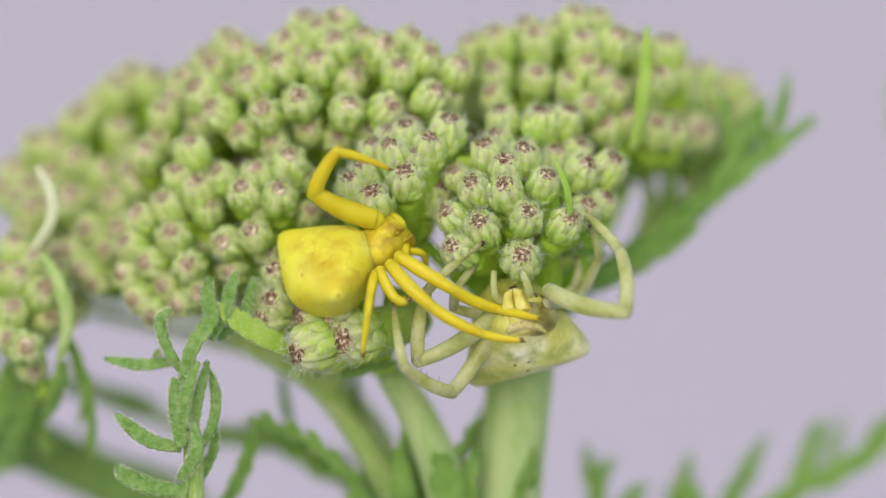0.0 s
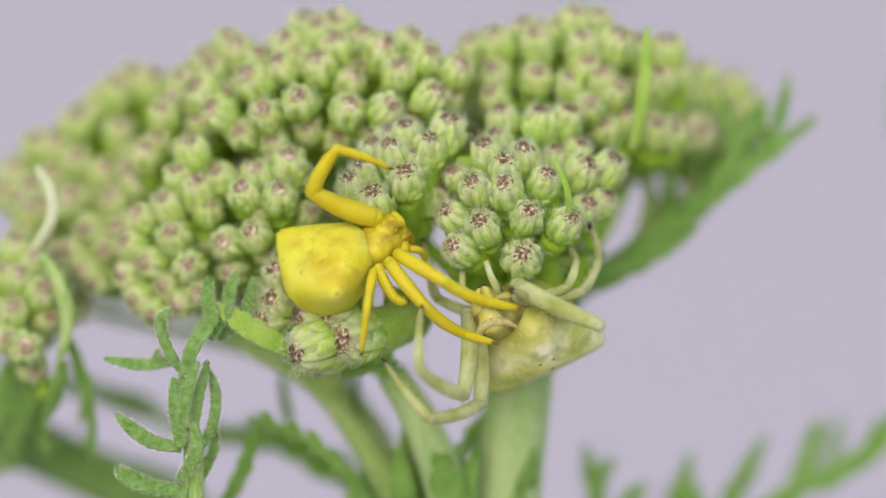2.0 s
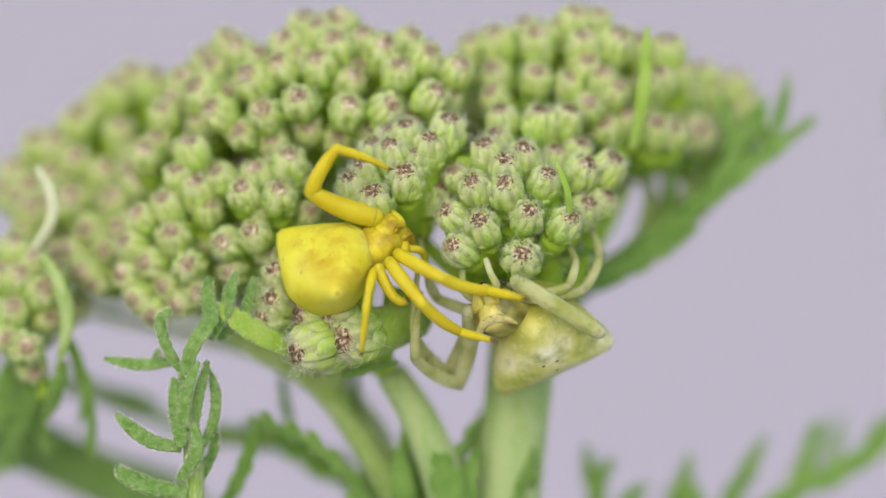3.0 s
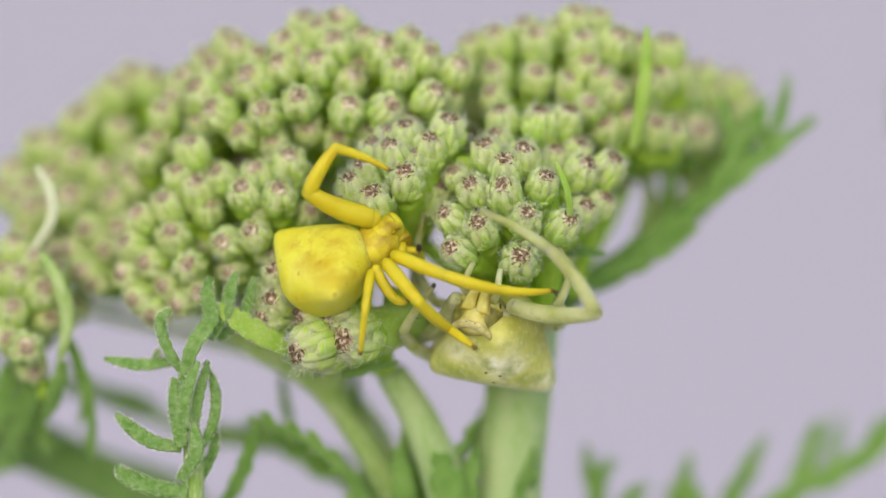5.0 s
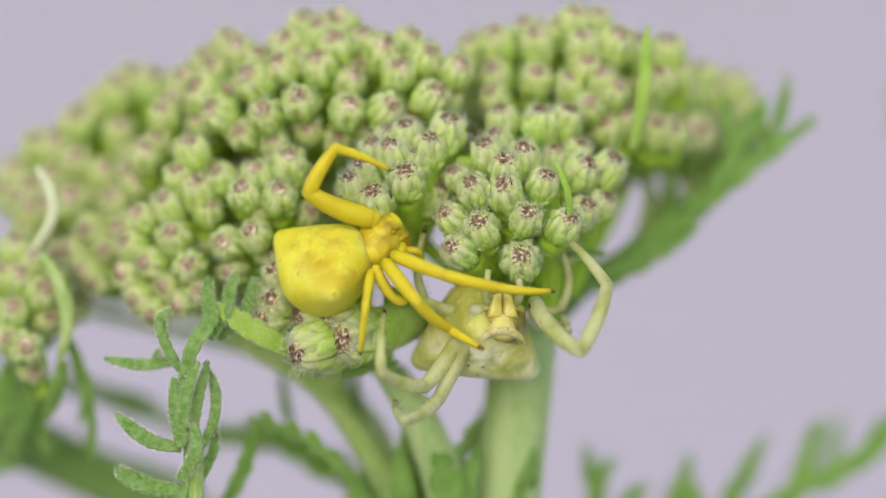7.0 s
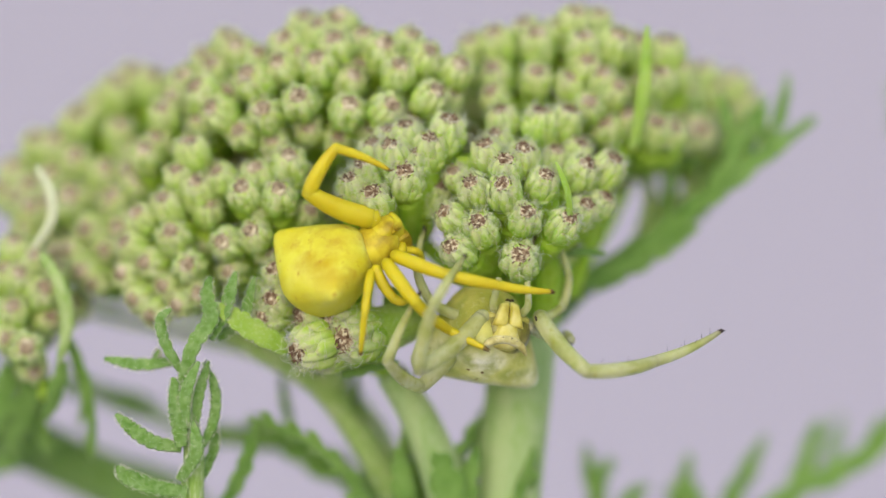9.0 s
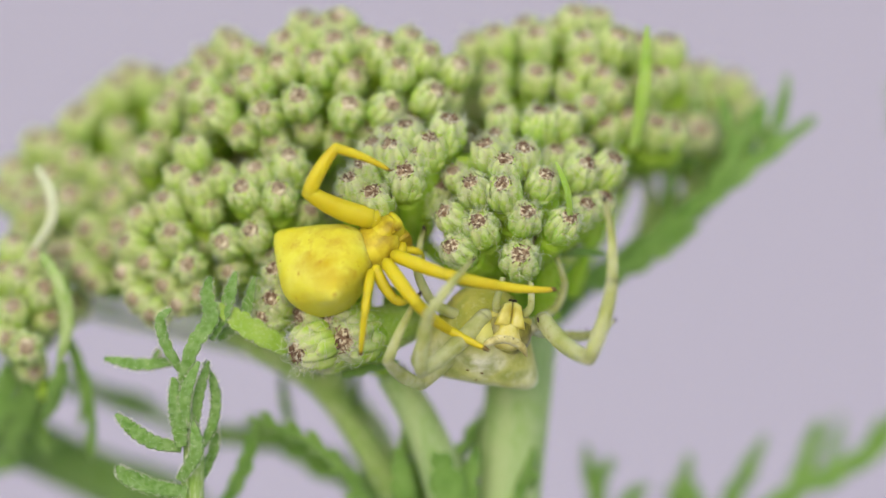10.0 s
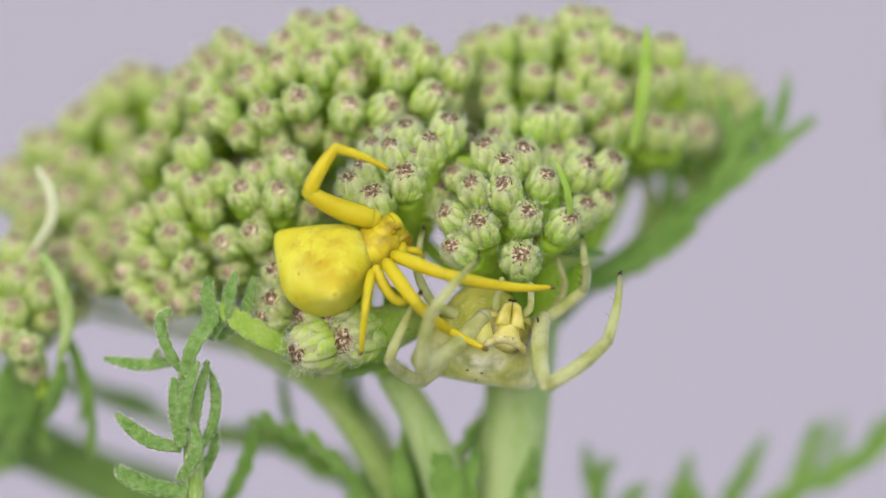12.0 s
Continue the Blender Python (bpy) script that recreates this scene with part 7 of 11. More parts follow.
    walk(MADE['pale_far_second'][2], [(0, pose(0.00000, -0.00279, 0.00418, 132.7, 53.1, 6.0)),
        (0.5, pose(0.00005, -0.00280, 0.00422, 131.3, 48.9, 5.5)),
        (1, pose(-0.00042, -0.00193, 0.00638, 113.1, 6.3, 6.4)),
        (1.25, pose(-0.00021, -0.00199, 0.00636, 112.8, -10.7, 13.7)),
        (1.5, pose(-0.00014, -0.00205, 0.00631, 112.8, -21.0, 20.5)),
        (1.75, pose(-0.00011, -0.00209, 0.00626, 113.0, -27.2, 25.4)),
        (2, pose(-0.00010, -0.00216, 0.00617, 112.9, -33.5, 30.7)),
        (2.25, pose(-0.00001, -0.00216, 0.00619, 114.2, -31.7, 30.6)),
        (2.5, pose(0.00003, -0.00215, 0.00620, 115.5, -29.8, 29.1)),
        (2.75, pose(-0.00001, -0.00216, 0.00618, 115.8, -30.6, 29.1)),
        (3, pose(-0.00002, -0.00219, 0.00615, 91.4, 3.5, -7.9)),
        (3.2, pose(0.00060, -0.00218, 0.00605, 97.4, 26.7, -45.2)),
        (4, pose(0.00057, -0.00273, 0.00416, 73.9, 77.0, -108.9)),
        (4.8, pose(0.00034, -0.00250, 0.00318, -59.2, 72.8, 86.2)),
        (5, pose(0.00014, -0.00236, 0.00289, -58.7, 59.6, 82.2)),
        (5.5, pose(0.00009, -0.00217, 0.00263, -52.9, 51.7, 84.2)),
        (5.75, pose(0.00012, -0.00209, 0.00253, -53.8, 47.4, 80.8)),
        (6, pose(0.00013, -0.00202, 0.00247, -53.7, 44.6, 77.2)),
        (6.12, pose(0.00008, -0.00199, 0.00242, -53.1, 43.4, 74.0)),
        (6.25, pose(0.00006, -0.00195, 0.00238, -52.8, 41.9, 71.4)),
        (6.31, pose(0.00004, -0.00192, 0.00236, -52.7, 41.1, 69.6)),
        (6.38, pose(0.00004, -0.00191, 0.00234, -52.6, 40.3, 68.0)),
        (6.5, pose(0.00005, -0.00187, 0.00232, -52.3, 38.9, 66.0)),
        (6.75, pose(-0.00001, -0.00185, 0.00230, -47.9, 39.6, 65.9)),
        (6.88, pose(-0.00001, -0.00184, 0.00229, -46.1, 39.2, 65.4)),
        (7, pose(-0.00001, -0.00184, 0.00228, -44.7, 38.8, 65.1)),
        (7.2, pose(0.00002, -0.00186, 0.00231, -44.4, 38.5, 62.6)),
        (7.6, pose(0.00002, -0.00188, 0.00233, -40.9, 38.5, 61.0)),
        (8, pose(-0.00001, -0.00184, 0.00229, -34.9, 38.1, 62.4)),
        (8.4, pose(-0.00003, -0.00178, 0.00224, -29.5, 37.3, 64.7)),
        (8.8, pose(-0.00002, -0.00177, 0.00223, -27.6, 36.9, 65.1)),
        (9, pose(-0.00001, -0.00177, 0.00223, -27.9, 36.6, 64.7)),
        (9.25, pose(-0.00010, -0.00223, 0.00272, 0.6, 36.3, 123.5)),
        (9.5, pose(-0.00014, -0.00261, 0.00339, 3.6, 29.8, 153.1)),
        (9.75, pose(-0.00002, -0.00259, 0.00333, -1.3, 26.8, 163.4)),
        (10, pose(0.00002, -0.00257, 0.00328, -10.4, 25.6, 166.6)),
        (10.25, pose(-0.00022, -0.00272, 0.00378, -1.5, 24.6, 171.8)),
        (10.5, pose(-0.00046, -0.00276, 0.00423, 38.8, 24.3, 178.2)),
        (10.75, pose(-0.00031, -0.00274, 0.00392, 30.9, 40.2, 176.5)),
        (11, pose(-0.00029, -0.00272, 0.00379, 15.8, 52.0, 171.3)),
        (11.5, pose(-0.00011, -0.00275, 0.00389, 22.7, 62.1, 165.7)),
        (11.75, pose(0.00035, -0.00275, 0.00403, 12.8, 25.5, 167.5)),
        (12, pose(-0.00023, -0.00278, 0.00454, 22.8, 50.7, -172.1))])
    walk(MADE['pale_hind'][0], [(0, pose(-0.00120, -0.00020, -0.00030, 124.5, 56.0, -84.0)),
        (0.5, pose(-0.00120, -0.00020, -0.00030, 128.1, 56.7, -83.8)),
        (1, pose(-0.00120, -0.00020, -0.00030, 134.8, 46.4, -66.7)),
        (1.25, pose(-0.00120, -0.00020, -0.00030, 142.7, 47.4, -63.6)),
        (1.5, pose(-0.00120, -0.00020, -0.00030, 152.2, 49.0, -60.9)),
        (1.75, pose(-0.00120, -0.00020, -0.00030, 147.2, 43.6, -54.4)),
        (2, pose(-0.00120, -0.00020, -0.00030, 143.9, 40.2, -51.0)),
        (2.25, pose(-0.00120, -0.00020, -0.00030, 145.8, 41.1, -52.2)),
        (2.5, pose(-0.00120, -0.00020, -0.00030, 147.9, 42.1, -53.7)),
        (2.75, pose(-0.00120, -0.00020, -0.00030, 144.9, 41.9, -54.6)),
        (3, pose(-0.00120, -0.00020, -0.00030, 141.9, 41.5, -55.3)),
        (3.2, pose(-0.00120, -0.00020, -0.00030, 113.7, 44.6, -59.7)),
        (4, pose(-0.00120, -0.00020, -0.00030, 89.8, 49.1, -61.6)),
        (4.8, pose(-0.00120, -0.00020, -0.00030, 69.0, 55.0, -63.9)),
        (5, pose(-0.00120, -0.00020, -0.00030, 83.2, 55.7, -56.0)),
        (5.5, pose(-0.00120, -0.00020, -0.00030, 94.6, 50.0, -52.5)),
        (5.75, pose(-0.00120, -0.00020, -0.00030, 105.6, 43.3, -47.8)),
        (6, pose(-0.00120, -0.00020, -0.00030, 115.3, 37.2, -44.4)),
        (6.12, pose(-0.00120, -0.00020, -0.00030, 111.2, 1.0, -61.7)),
        (6.25, pose(-0.00120, -0.00020, -0.00030, 113.0, -11.8, -69.8)),
        (6.31, pose(-0.00120, -0.00020, -0.00030, 114.2, -16.8, -73.8)),
        (6.38, pose(-0.00120, -0.00020, -0.00030, 115.3, -19.1, -77.4)),
        (6.5, pose(-0.00120, -0.00020, -0.00030, 116.7, -20.6, -84.4)),
        (6.75, pose(-0.00120, -0.00020, -0.00030, 111.2, -22.0, -84.1)),
        (6.88, pose(-0.00120, -0.00020, -0.00030, 108.2, -22.5, -84.3)),
        (7, pose(-0.00120, -0.00020, -0.00030, 105.3, -22.9, -85.3)),
        (7.2, pose(-0.00120, -0.00020, -0.00030, 105.5, -22.9, -84.1)),
        (7.6, pose(-0.00120, -0.00020, -0.00030, 105.0, -23.1, -89.1)),
        (8, pose(-0.00120, -0.00020, -0.00030, 104.5, -21.0, -87.5)),
        (8.4, pose(-0.00120, -0.00020, -0.00030, 103.7, -15.4, -85.2)),
        (8.8, pose(-0.00120, -0.00020, -0.00030, 103.1, -10.1, -83.2)),
        (9, pose(-0.00120, -0.00020, -0.00030, 103.1, -8.7, -82.9)),
        (9.25, pose(-0.00120, -0.00020, -0.00030, 101.9, -4.9, -81.9)),
        (9.5, pose(-0.00120, -0.00020, -0.00030, 100.9, 4.1, -79.9)),
        (9.75, pose(-0.00120, -0.00020, -0.00030, 100.1, 7.1, -79.5)),
        (10, pose(-0.00120, -0.00020, -0.00030, 99.4, 8.2, -79.3)),
        (10.25, pose(-0.00120, -0.00020, -0.00030, 99.2, 8.6, -79.3)),
        (10.5, pose(-0.00120, -0.00020, -0.00030, 99.1, 8.7, -79.3)),
        (10.75, pose(-0.00120, -0.00020, -0.00030, 99.1, 8.7, -79.3)),
        (11, pose(-0.00120, -0.00020, -0.00030, 99.2, 8.8, -79.3)),
        (11.5, pose(-0.00120, -0.00020, -0.00030, 99.5, 8.8, -79.3)),
        (11.75, pose(-0.00120, -0.00020, -0.00030, 99.5, 8.8, -79.2)),
        (12, pose(-0.00120, -0.00020, -0.00030, 99.6, 8.8, -79.2))])
    walk(MADE['pale_hind'][1], [(0, pose(0.00000, 0.00000, 0.00340, 92.9, -29.9, -1.5)),
        (0.5, pose(0.00000, 0.00000, 0.00340, 98.7, -29.6, -4.6)),
        (1, pose(-0.00000, 0.00000, 0.00340, 109.1, -36.3, -11.7)),
        (1.25, pose(0.00000, 0.00000, 0.00340, 93.4, -42.2, -3.4)),
        (1.5, pose(-0.00000, 0.00000, 0.00340, 71.1, -49.0, 13.1)),
        (1.75, pose(-0.00000, 0.00000, 0.00340, 84.6, -56.0, 3.6)),
        (2, pose(-0.00000, 0.00000, 0.00340, 92.8, -57.7, -2.6)),
        (2.25, pose(0.00000, -0.00000, 0.00340, 85.8, -55.9, 3.4)),
        (2.5, pose(-0.00000, 0.00000, 0.00340, 78.7, -54.3, 9.4)),
        (2.75, pose(-0.00000, 0.00000, 0.00340, 79.4, -54.0, 9.1)),
        (3, pose(0.00000, 0.00000, 0.00340, 81.0, -53.7, 7.7)),
        (3.2, pose(-0.00000, 0.00000, 0.00340, 99.7, -21.1, -3.3)),
        (4, pose(-0.00000, -0.00000, 0.00340, 106.6, -8.5, -4.4)),
        (4.8, pose(-0.00000, -0.00000, 0.00340, 111.6, -3.1, -4.3)),
        (5, pose(-0.00000, -0.00000, 0.00340, 104.1, -5.0, -0.8)),
        (5.5, pose(0.00000, -0.00000, 0.00340, 92.0, -7.8, 2.6)),
        (5.75, pose(-0.00000, 0.00000, 0.00340, 84.6, -11.1, 4.3)),
        (6, pose(0.00000, -0.00000, 0.00340, 77.7, -13.0, 5.4)),
        (6.12, pose(-0.00000, 0.00000, 0.00340, 47.9, 11.9, 8.1)),
        (6.25, pose(0.00000, 0.00000, 0.00340, 48.1, 17.3, -7.6)),
        (6.31, pose(0.00000, 0.00000, 0.00340, 48.4, 19.3, -13.3)),
        (6.38, pose(0.00000, 0.00000, 0.00340, 49.0, 21.1, -15.6)),
        (6.5, pose(-0.00000, 0.00000, 0.00340, 51.1, 25.2, -16.7)),
        (6.75, pose(0.00000, 0.00000, 0.00340, 53.5, 24.9, -16.7)),
        (6.88, pose(-0.00000, 0.00000, 0.00340, 54.9, 25.5, -16.5)),
        (7, pose(-0.00000, 0.00000, 0.00340, 56.5, 26.7, -16.3)),
        (7.2, pose(0.00000, 0.00000, 0.00340, 56.0, 25.8, -16.6)),
        (7.6, pose(0.00000, -0.00000, 0.00340, 56.1, 28.8, -17.3)),
        (8, pose(0.00000, 0.00000, 0.00340, 54.6, 10.7, -8.8)),
        (8.4, pose(-0.00000, -0.00000, 0.00340, 49.3, 1.8, -4.4)),
        (8.8, pose(-0.00000, -0.00000, 0.00340, 46.7, -2.4, -0.4)),
        (9, pose(-0.00000, 0.00000, 0.00340, 46.7, -2.6, 1.7)),
        (9.25, pose(0.00000, 0.00000, 0.00340, 45.5, -5.2, 3.1)),
        (9.5, pose(-0.00000, 0.00000, 0.00340, 43.7, -10.7, 6.6)),
        (9.75, pose(-0.00000, -0.00000, 0.00340, 43.6, -10.5, 9.4)),
        (10, pose(0.00000, 0.00000, 0.00340, 43.5, -10.3, 10.4)),
        (10.25, pose(-0.00000, 0.00000, 0.00340, 43.5, -10.3, 10.7)),
        (10.5, pose(-0.00000, -0.00000, 0.00340, 43.5, -10.2, 10.7)),
        (10.75, pose(0.00000, 0.00000, 0.00340, 43.5, -10.2, 10.8)),
        (11, pose(-0.00000, -0.00000, 0.00340, 43.5, -10.4, 10.8)),
        (11.5, pose(-0.00000, 0.00000, 0.00340, 43.5, -10.5, 11.0)),
        (11.75, pose(-0.00000, -0.00000, 0.00340, 43.4, -10.7, 11.1)),
        (12, pose(-0.00000, -0.00000, 0.00340, 43.4, -10.7, 11.2))])
    walk(MADE['pale_hind'][2], [(0, pose(0.00000, -0.00229, 0.00330, -165.5, -66.1, -5.6)),
        (0.5, pose(-0.00001, -0.00228, 0.00310, -161.2, -65.5, -10.4)),
        (1, pose(-0.00000, -0.00222, 0.00279, -106.2, -72.3, -50.8)),
        (1.25, pose(-0.00005, -0.00230, 0.00330, -10.4, -75.4, -151.5)),
        (1.5, pose(-0.00005, -0.00225, 0.00389, 13.8, -56.3, 171.5)),
        (1.75, pose(-0.00003, -0.00230, 0.00352, 2.0, -49.6, 179.0)),
        (2, pose(-0.00001, -0.00230, 0.00334, -5.2, -45.6, -177.4)),
        (2.25, pose(0.00000, -0.00230, 0.00349, -1.9, -48.0, 178.3)),
        (2.5, pose(0.00001, -0.00228, 0.00366, 2.2, -50.3, 172.9)),
        (2.75, pose(0.00001, -0.00229, 0.00365, -1.2, -50.5, 173.6)),
        (3, pose(0.00001, -0.00229, 0.00361, -4.6, -50.6, 174.6)),
        (3.2, pose(0.00001, -0.00227, 0.00304, -106.6, -56.8, -157.1)),
        (4, pose(-0.00008, -0.00220, 0.00275, 155.6, -59.3, -57.3)),
        (4.8, pose(-0.00012, -0.00213, 0.00255, 138.4, -22.3, -21.0)),
        (5, pose(0.00001, -0.00223, 0.00284, 128.3, -18.3, -7.5)),
        (5.5, pose(0.00012, -0.00229, 0.00332, 115.0, -29.8, 2.3)),
        (5.75, pose(0.00013, -0.00229, 0.00361, 106.6, -40.9, 9.1)),
        (6, pose(0.00010, -0.00225, 0.00388, 97.8, -46.0, 15.9)),
        (6.12, pose(0.00055, -0.00165, 0.00491, 93.7, 8.5, -16.4)),
        (6.25, pose(0.00023, -0.00175, 0.00487, 92.8, 27.7, -30.7)),
        (6.31, pose(0.00010, -0.00179, 0.00484, 92.2, 35.4, -37.1)),
        (6.38, pose(0.00005, -0.00182, 0.00481, 91.2, 39.9, -41.2)),
        (6.5, pose(0.00007, -0.00189, 0.00471, 88.0, 46.8, -48.0)),
        (6.75, pose(0.00002, -0.00193, 0.00464, 88.5, 50.4, -50.2)),
        (6.88, pose(0.00001, -0.00197, 0.00459, 88.4, 52.5, -51.5)),
        (7, pose(0.00001, -0.00200, 0.00454, 87.7, 54.9, -53.3)),
        (7.2, pose(-0.00001, -0.00199, 0.00456, 88.6, 53.6, -52.2)),
        (7.6, pose(0.00003, -0.00200, 0.00452, 82.5, 57.4, -59.2)),
        (8, pose(-0.00004, -0.00189, 0.00471, 83.1, 24.6, -10.6)),
        (8.4, pose(-0.00009, -0.00174, 0.00490, 81.9, 7.1, -3.2)),
        (8.8, pose(-0.00008, -0.00167, 0.00498, 81.0, -3.0, 3.7)),
        (9, pose(-0.00002, -0.00168, 0.00497, 80.9, -5.6, 5.6)),
        (9.25, pose(-0.00006, -0.00165, 0.00501, 81.1, -10.3, 10.2)),
        (9.5, pose(-0.00013, -0.00161, 0.00504, 80.8, -19.3, 20.9)),
        (9.75, pose(-0.00004, -0.00162, 0.00504, 80.7, -21.9, 23.9)),
        (10, pose(-0.00002, -0.00161, 0.00504, 80.7, -22.6, 24.6)),
        (10.25, pose(-0.00001, -0.00161, 0.00504, 80.7, -22.7, 25.0)),
        (10.5, pose(-0.00000, -0.00161, 0.00504, 80.8, -22.6, 24.9)),
        (10.75, pose(-0.00000, -0.00161, 0.00504, 80.7, -22.6, 25.2)),
        (11, pose(-0.00000, -0.00161, 0.00504, 80.6, -22.8, 25.5)),
        (11.5, pose(-0.00000, -0.00161, 0.00504, 80.4, -23.1, 26.1)),
        (11.75, pose(0.00000, -0.00161, 0.00504, 80.4, -23.4, 26.3)),
        (12, pose(-0.00000, -0.00161, 0.00504, 80.3, -23.5, 26.4))])
    walk(MADE['pale_far_hind'][0], [(0, pose(0.00120, -0.00020, -0.00030, 113.8, 15.4, 33.9)),
        (0.5, pose(0.00120, -0.00020, -0.00030, 109.6, 15.4, 34.6)),
        (1, pose(0.00120, -0.00020, -0.00030, 104.2, 17.9, 47.0)),
        (1.25, pose(0.00120, -0.00020, -0.00030, 99.8, 21.7, 56.3)),
        (1.5, pose(0.00120, -0.00020, -0.00030, 93.6, 24.2, 67.7)),
        (1.75, pose(0.00120, -0.00020, -0.00030, 92.0, 23.9, 66.4)),
        (2, pose(0.00120, -0.00020, -0.00030, 90.4, 21.3, 65.2)),
        (2.25, pose(0.00120, -0.00020, -0.00030, 89.0, 21.3, 64.2)),
        (2.5, pose(0.00120, -0.00020, -0.00030, 87.5, 21.8, 63.0)),
        (2.75, pose(0.00120, -0.00020, -0.00030, 87.5, 21.8, 62.5)),
        (3, pose(0.00120, -0.00020, -0.00030, 87.5, 21.8, 62.0)),
        (3.2, pose(0.00120, -0.00020, -0.00030, 106.0, 1.6, 63.3)),
        (4, pose(0.00120, -0.00020, -0.00030, 110.2, -2.1, 66.6)),
        (4.8, pose(0.00120, -0.00020, -0.00030, 112.3, -2.0, 72.3)),
        (5, pose(0.00120, -0.00020, -0.00030, 110.8, -3.0, 75.5)),
        (5.5, pose(0.00120, -0.00020, -0.00030, 109.2, -5.4, 82.7)),
        (5.75, pose(0.00120, -0.00020, -0.00030, 103.0, -3.1, 85.3)),
        (6, pose(0.00120, -0.00020, -0.00030, 97.5, -6.6, 77.2)),
        (6.12, pose(0.00120, -0.00020, -0.00030, 95.9, -10.1, 73.0)),
        (6.25, pose(0.00120, -0.00020, -0.00030, 94.2, -12.2, 70.4)),
        (6.31, pose(0.00120, -0.00020, -0.00030, 93.3, -13.5, 69.3)),
        (6.38, pose(0.00120, -0.00020, -0.00030, 92.4, -14.3, 68.4)),
        (6.5, pose(0.00120, -0.00020, -0.00030, 90.6, -15.4, 67.1)),
        (6.75, pose(0.00120, -0.00020, -0.00030, 96.3, -14.9, 65.3)),
        (6.88, pose(0.00120, -0.00020, -0.00030, 99.2, -14.1, 64.7)),
        (7, pose(0.00120, -0.00020, -0.00030, 101.7, -13.5, 64.0)),
        (7.2, pose(0.00120, -0.00020, -0.00030, 101.7, -13.3, 64.2)),
        (7.6, pose(0.00120, -0.00020, -0.00030, 104.6, -13.0, 63.9)),
        (8, pose(0.00120, -0.00020, -0.00030, 111.0, -12.2, 62.7)),
        (8.4, pose(0.00120, -0.00020, -0.00030, 117.5, -11.4, 61.9)),
        (8.8, pose(0.00120, -0.00020, -0.00030, 120.6, -11.0, 62.3)),
        (9, pose(0.00120, -0.00020, -0.00030, 120.6, -10.9, 62.6)),
        (9.25, pose(0.00120, -0.00020, -0.00030, 122.9, -16.9, 54.1)),
        (9.5, pose(0.00120, -0.00020, -0.00030, 125.1, -21.0, 46.8)),
        (9.75, pose(0.00120, -0.00020, -0.00030, 126.6, -23.6, 41.1)),
        (10, pose(0.00120, -0.00020, -0.00030, 127.7, -25.3, 36.2)),
        (10.25, pose(0.00120, -0.00020, -0.00030, 127.8, -26.3, 35.2)),
        (10.5, pose(0.00120, -0.00020, -0.00030, 127.9, -26.6, 34.7)),
        (10.75, pose(0.00120, -0.00020, -0.00030, 127.9, -26.8, 34.6)),
        (11, pose(0.00120, -0.00020, -0.00030, 128.0, -26.8, 34.7)),
        (11.5, pose(0.00120, -0.00020, -0.00030, 128.2, -27.0, 35.0)),
        (11.75, pose(0.00120, -0.00020, -0.00030, 128.3, -27.1, 35.1)),
        (12, pose(0.00120, -0.00020, -0.00030, 128.3, -27.1, 35.1))])
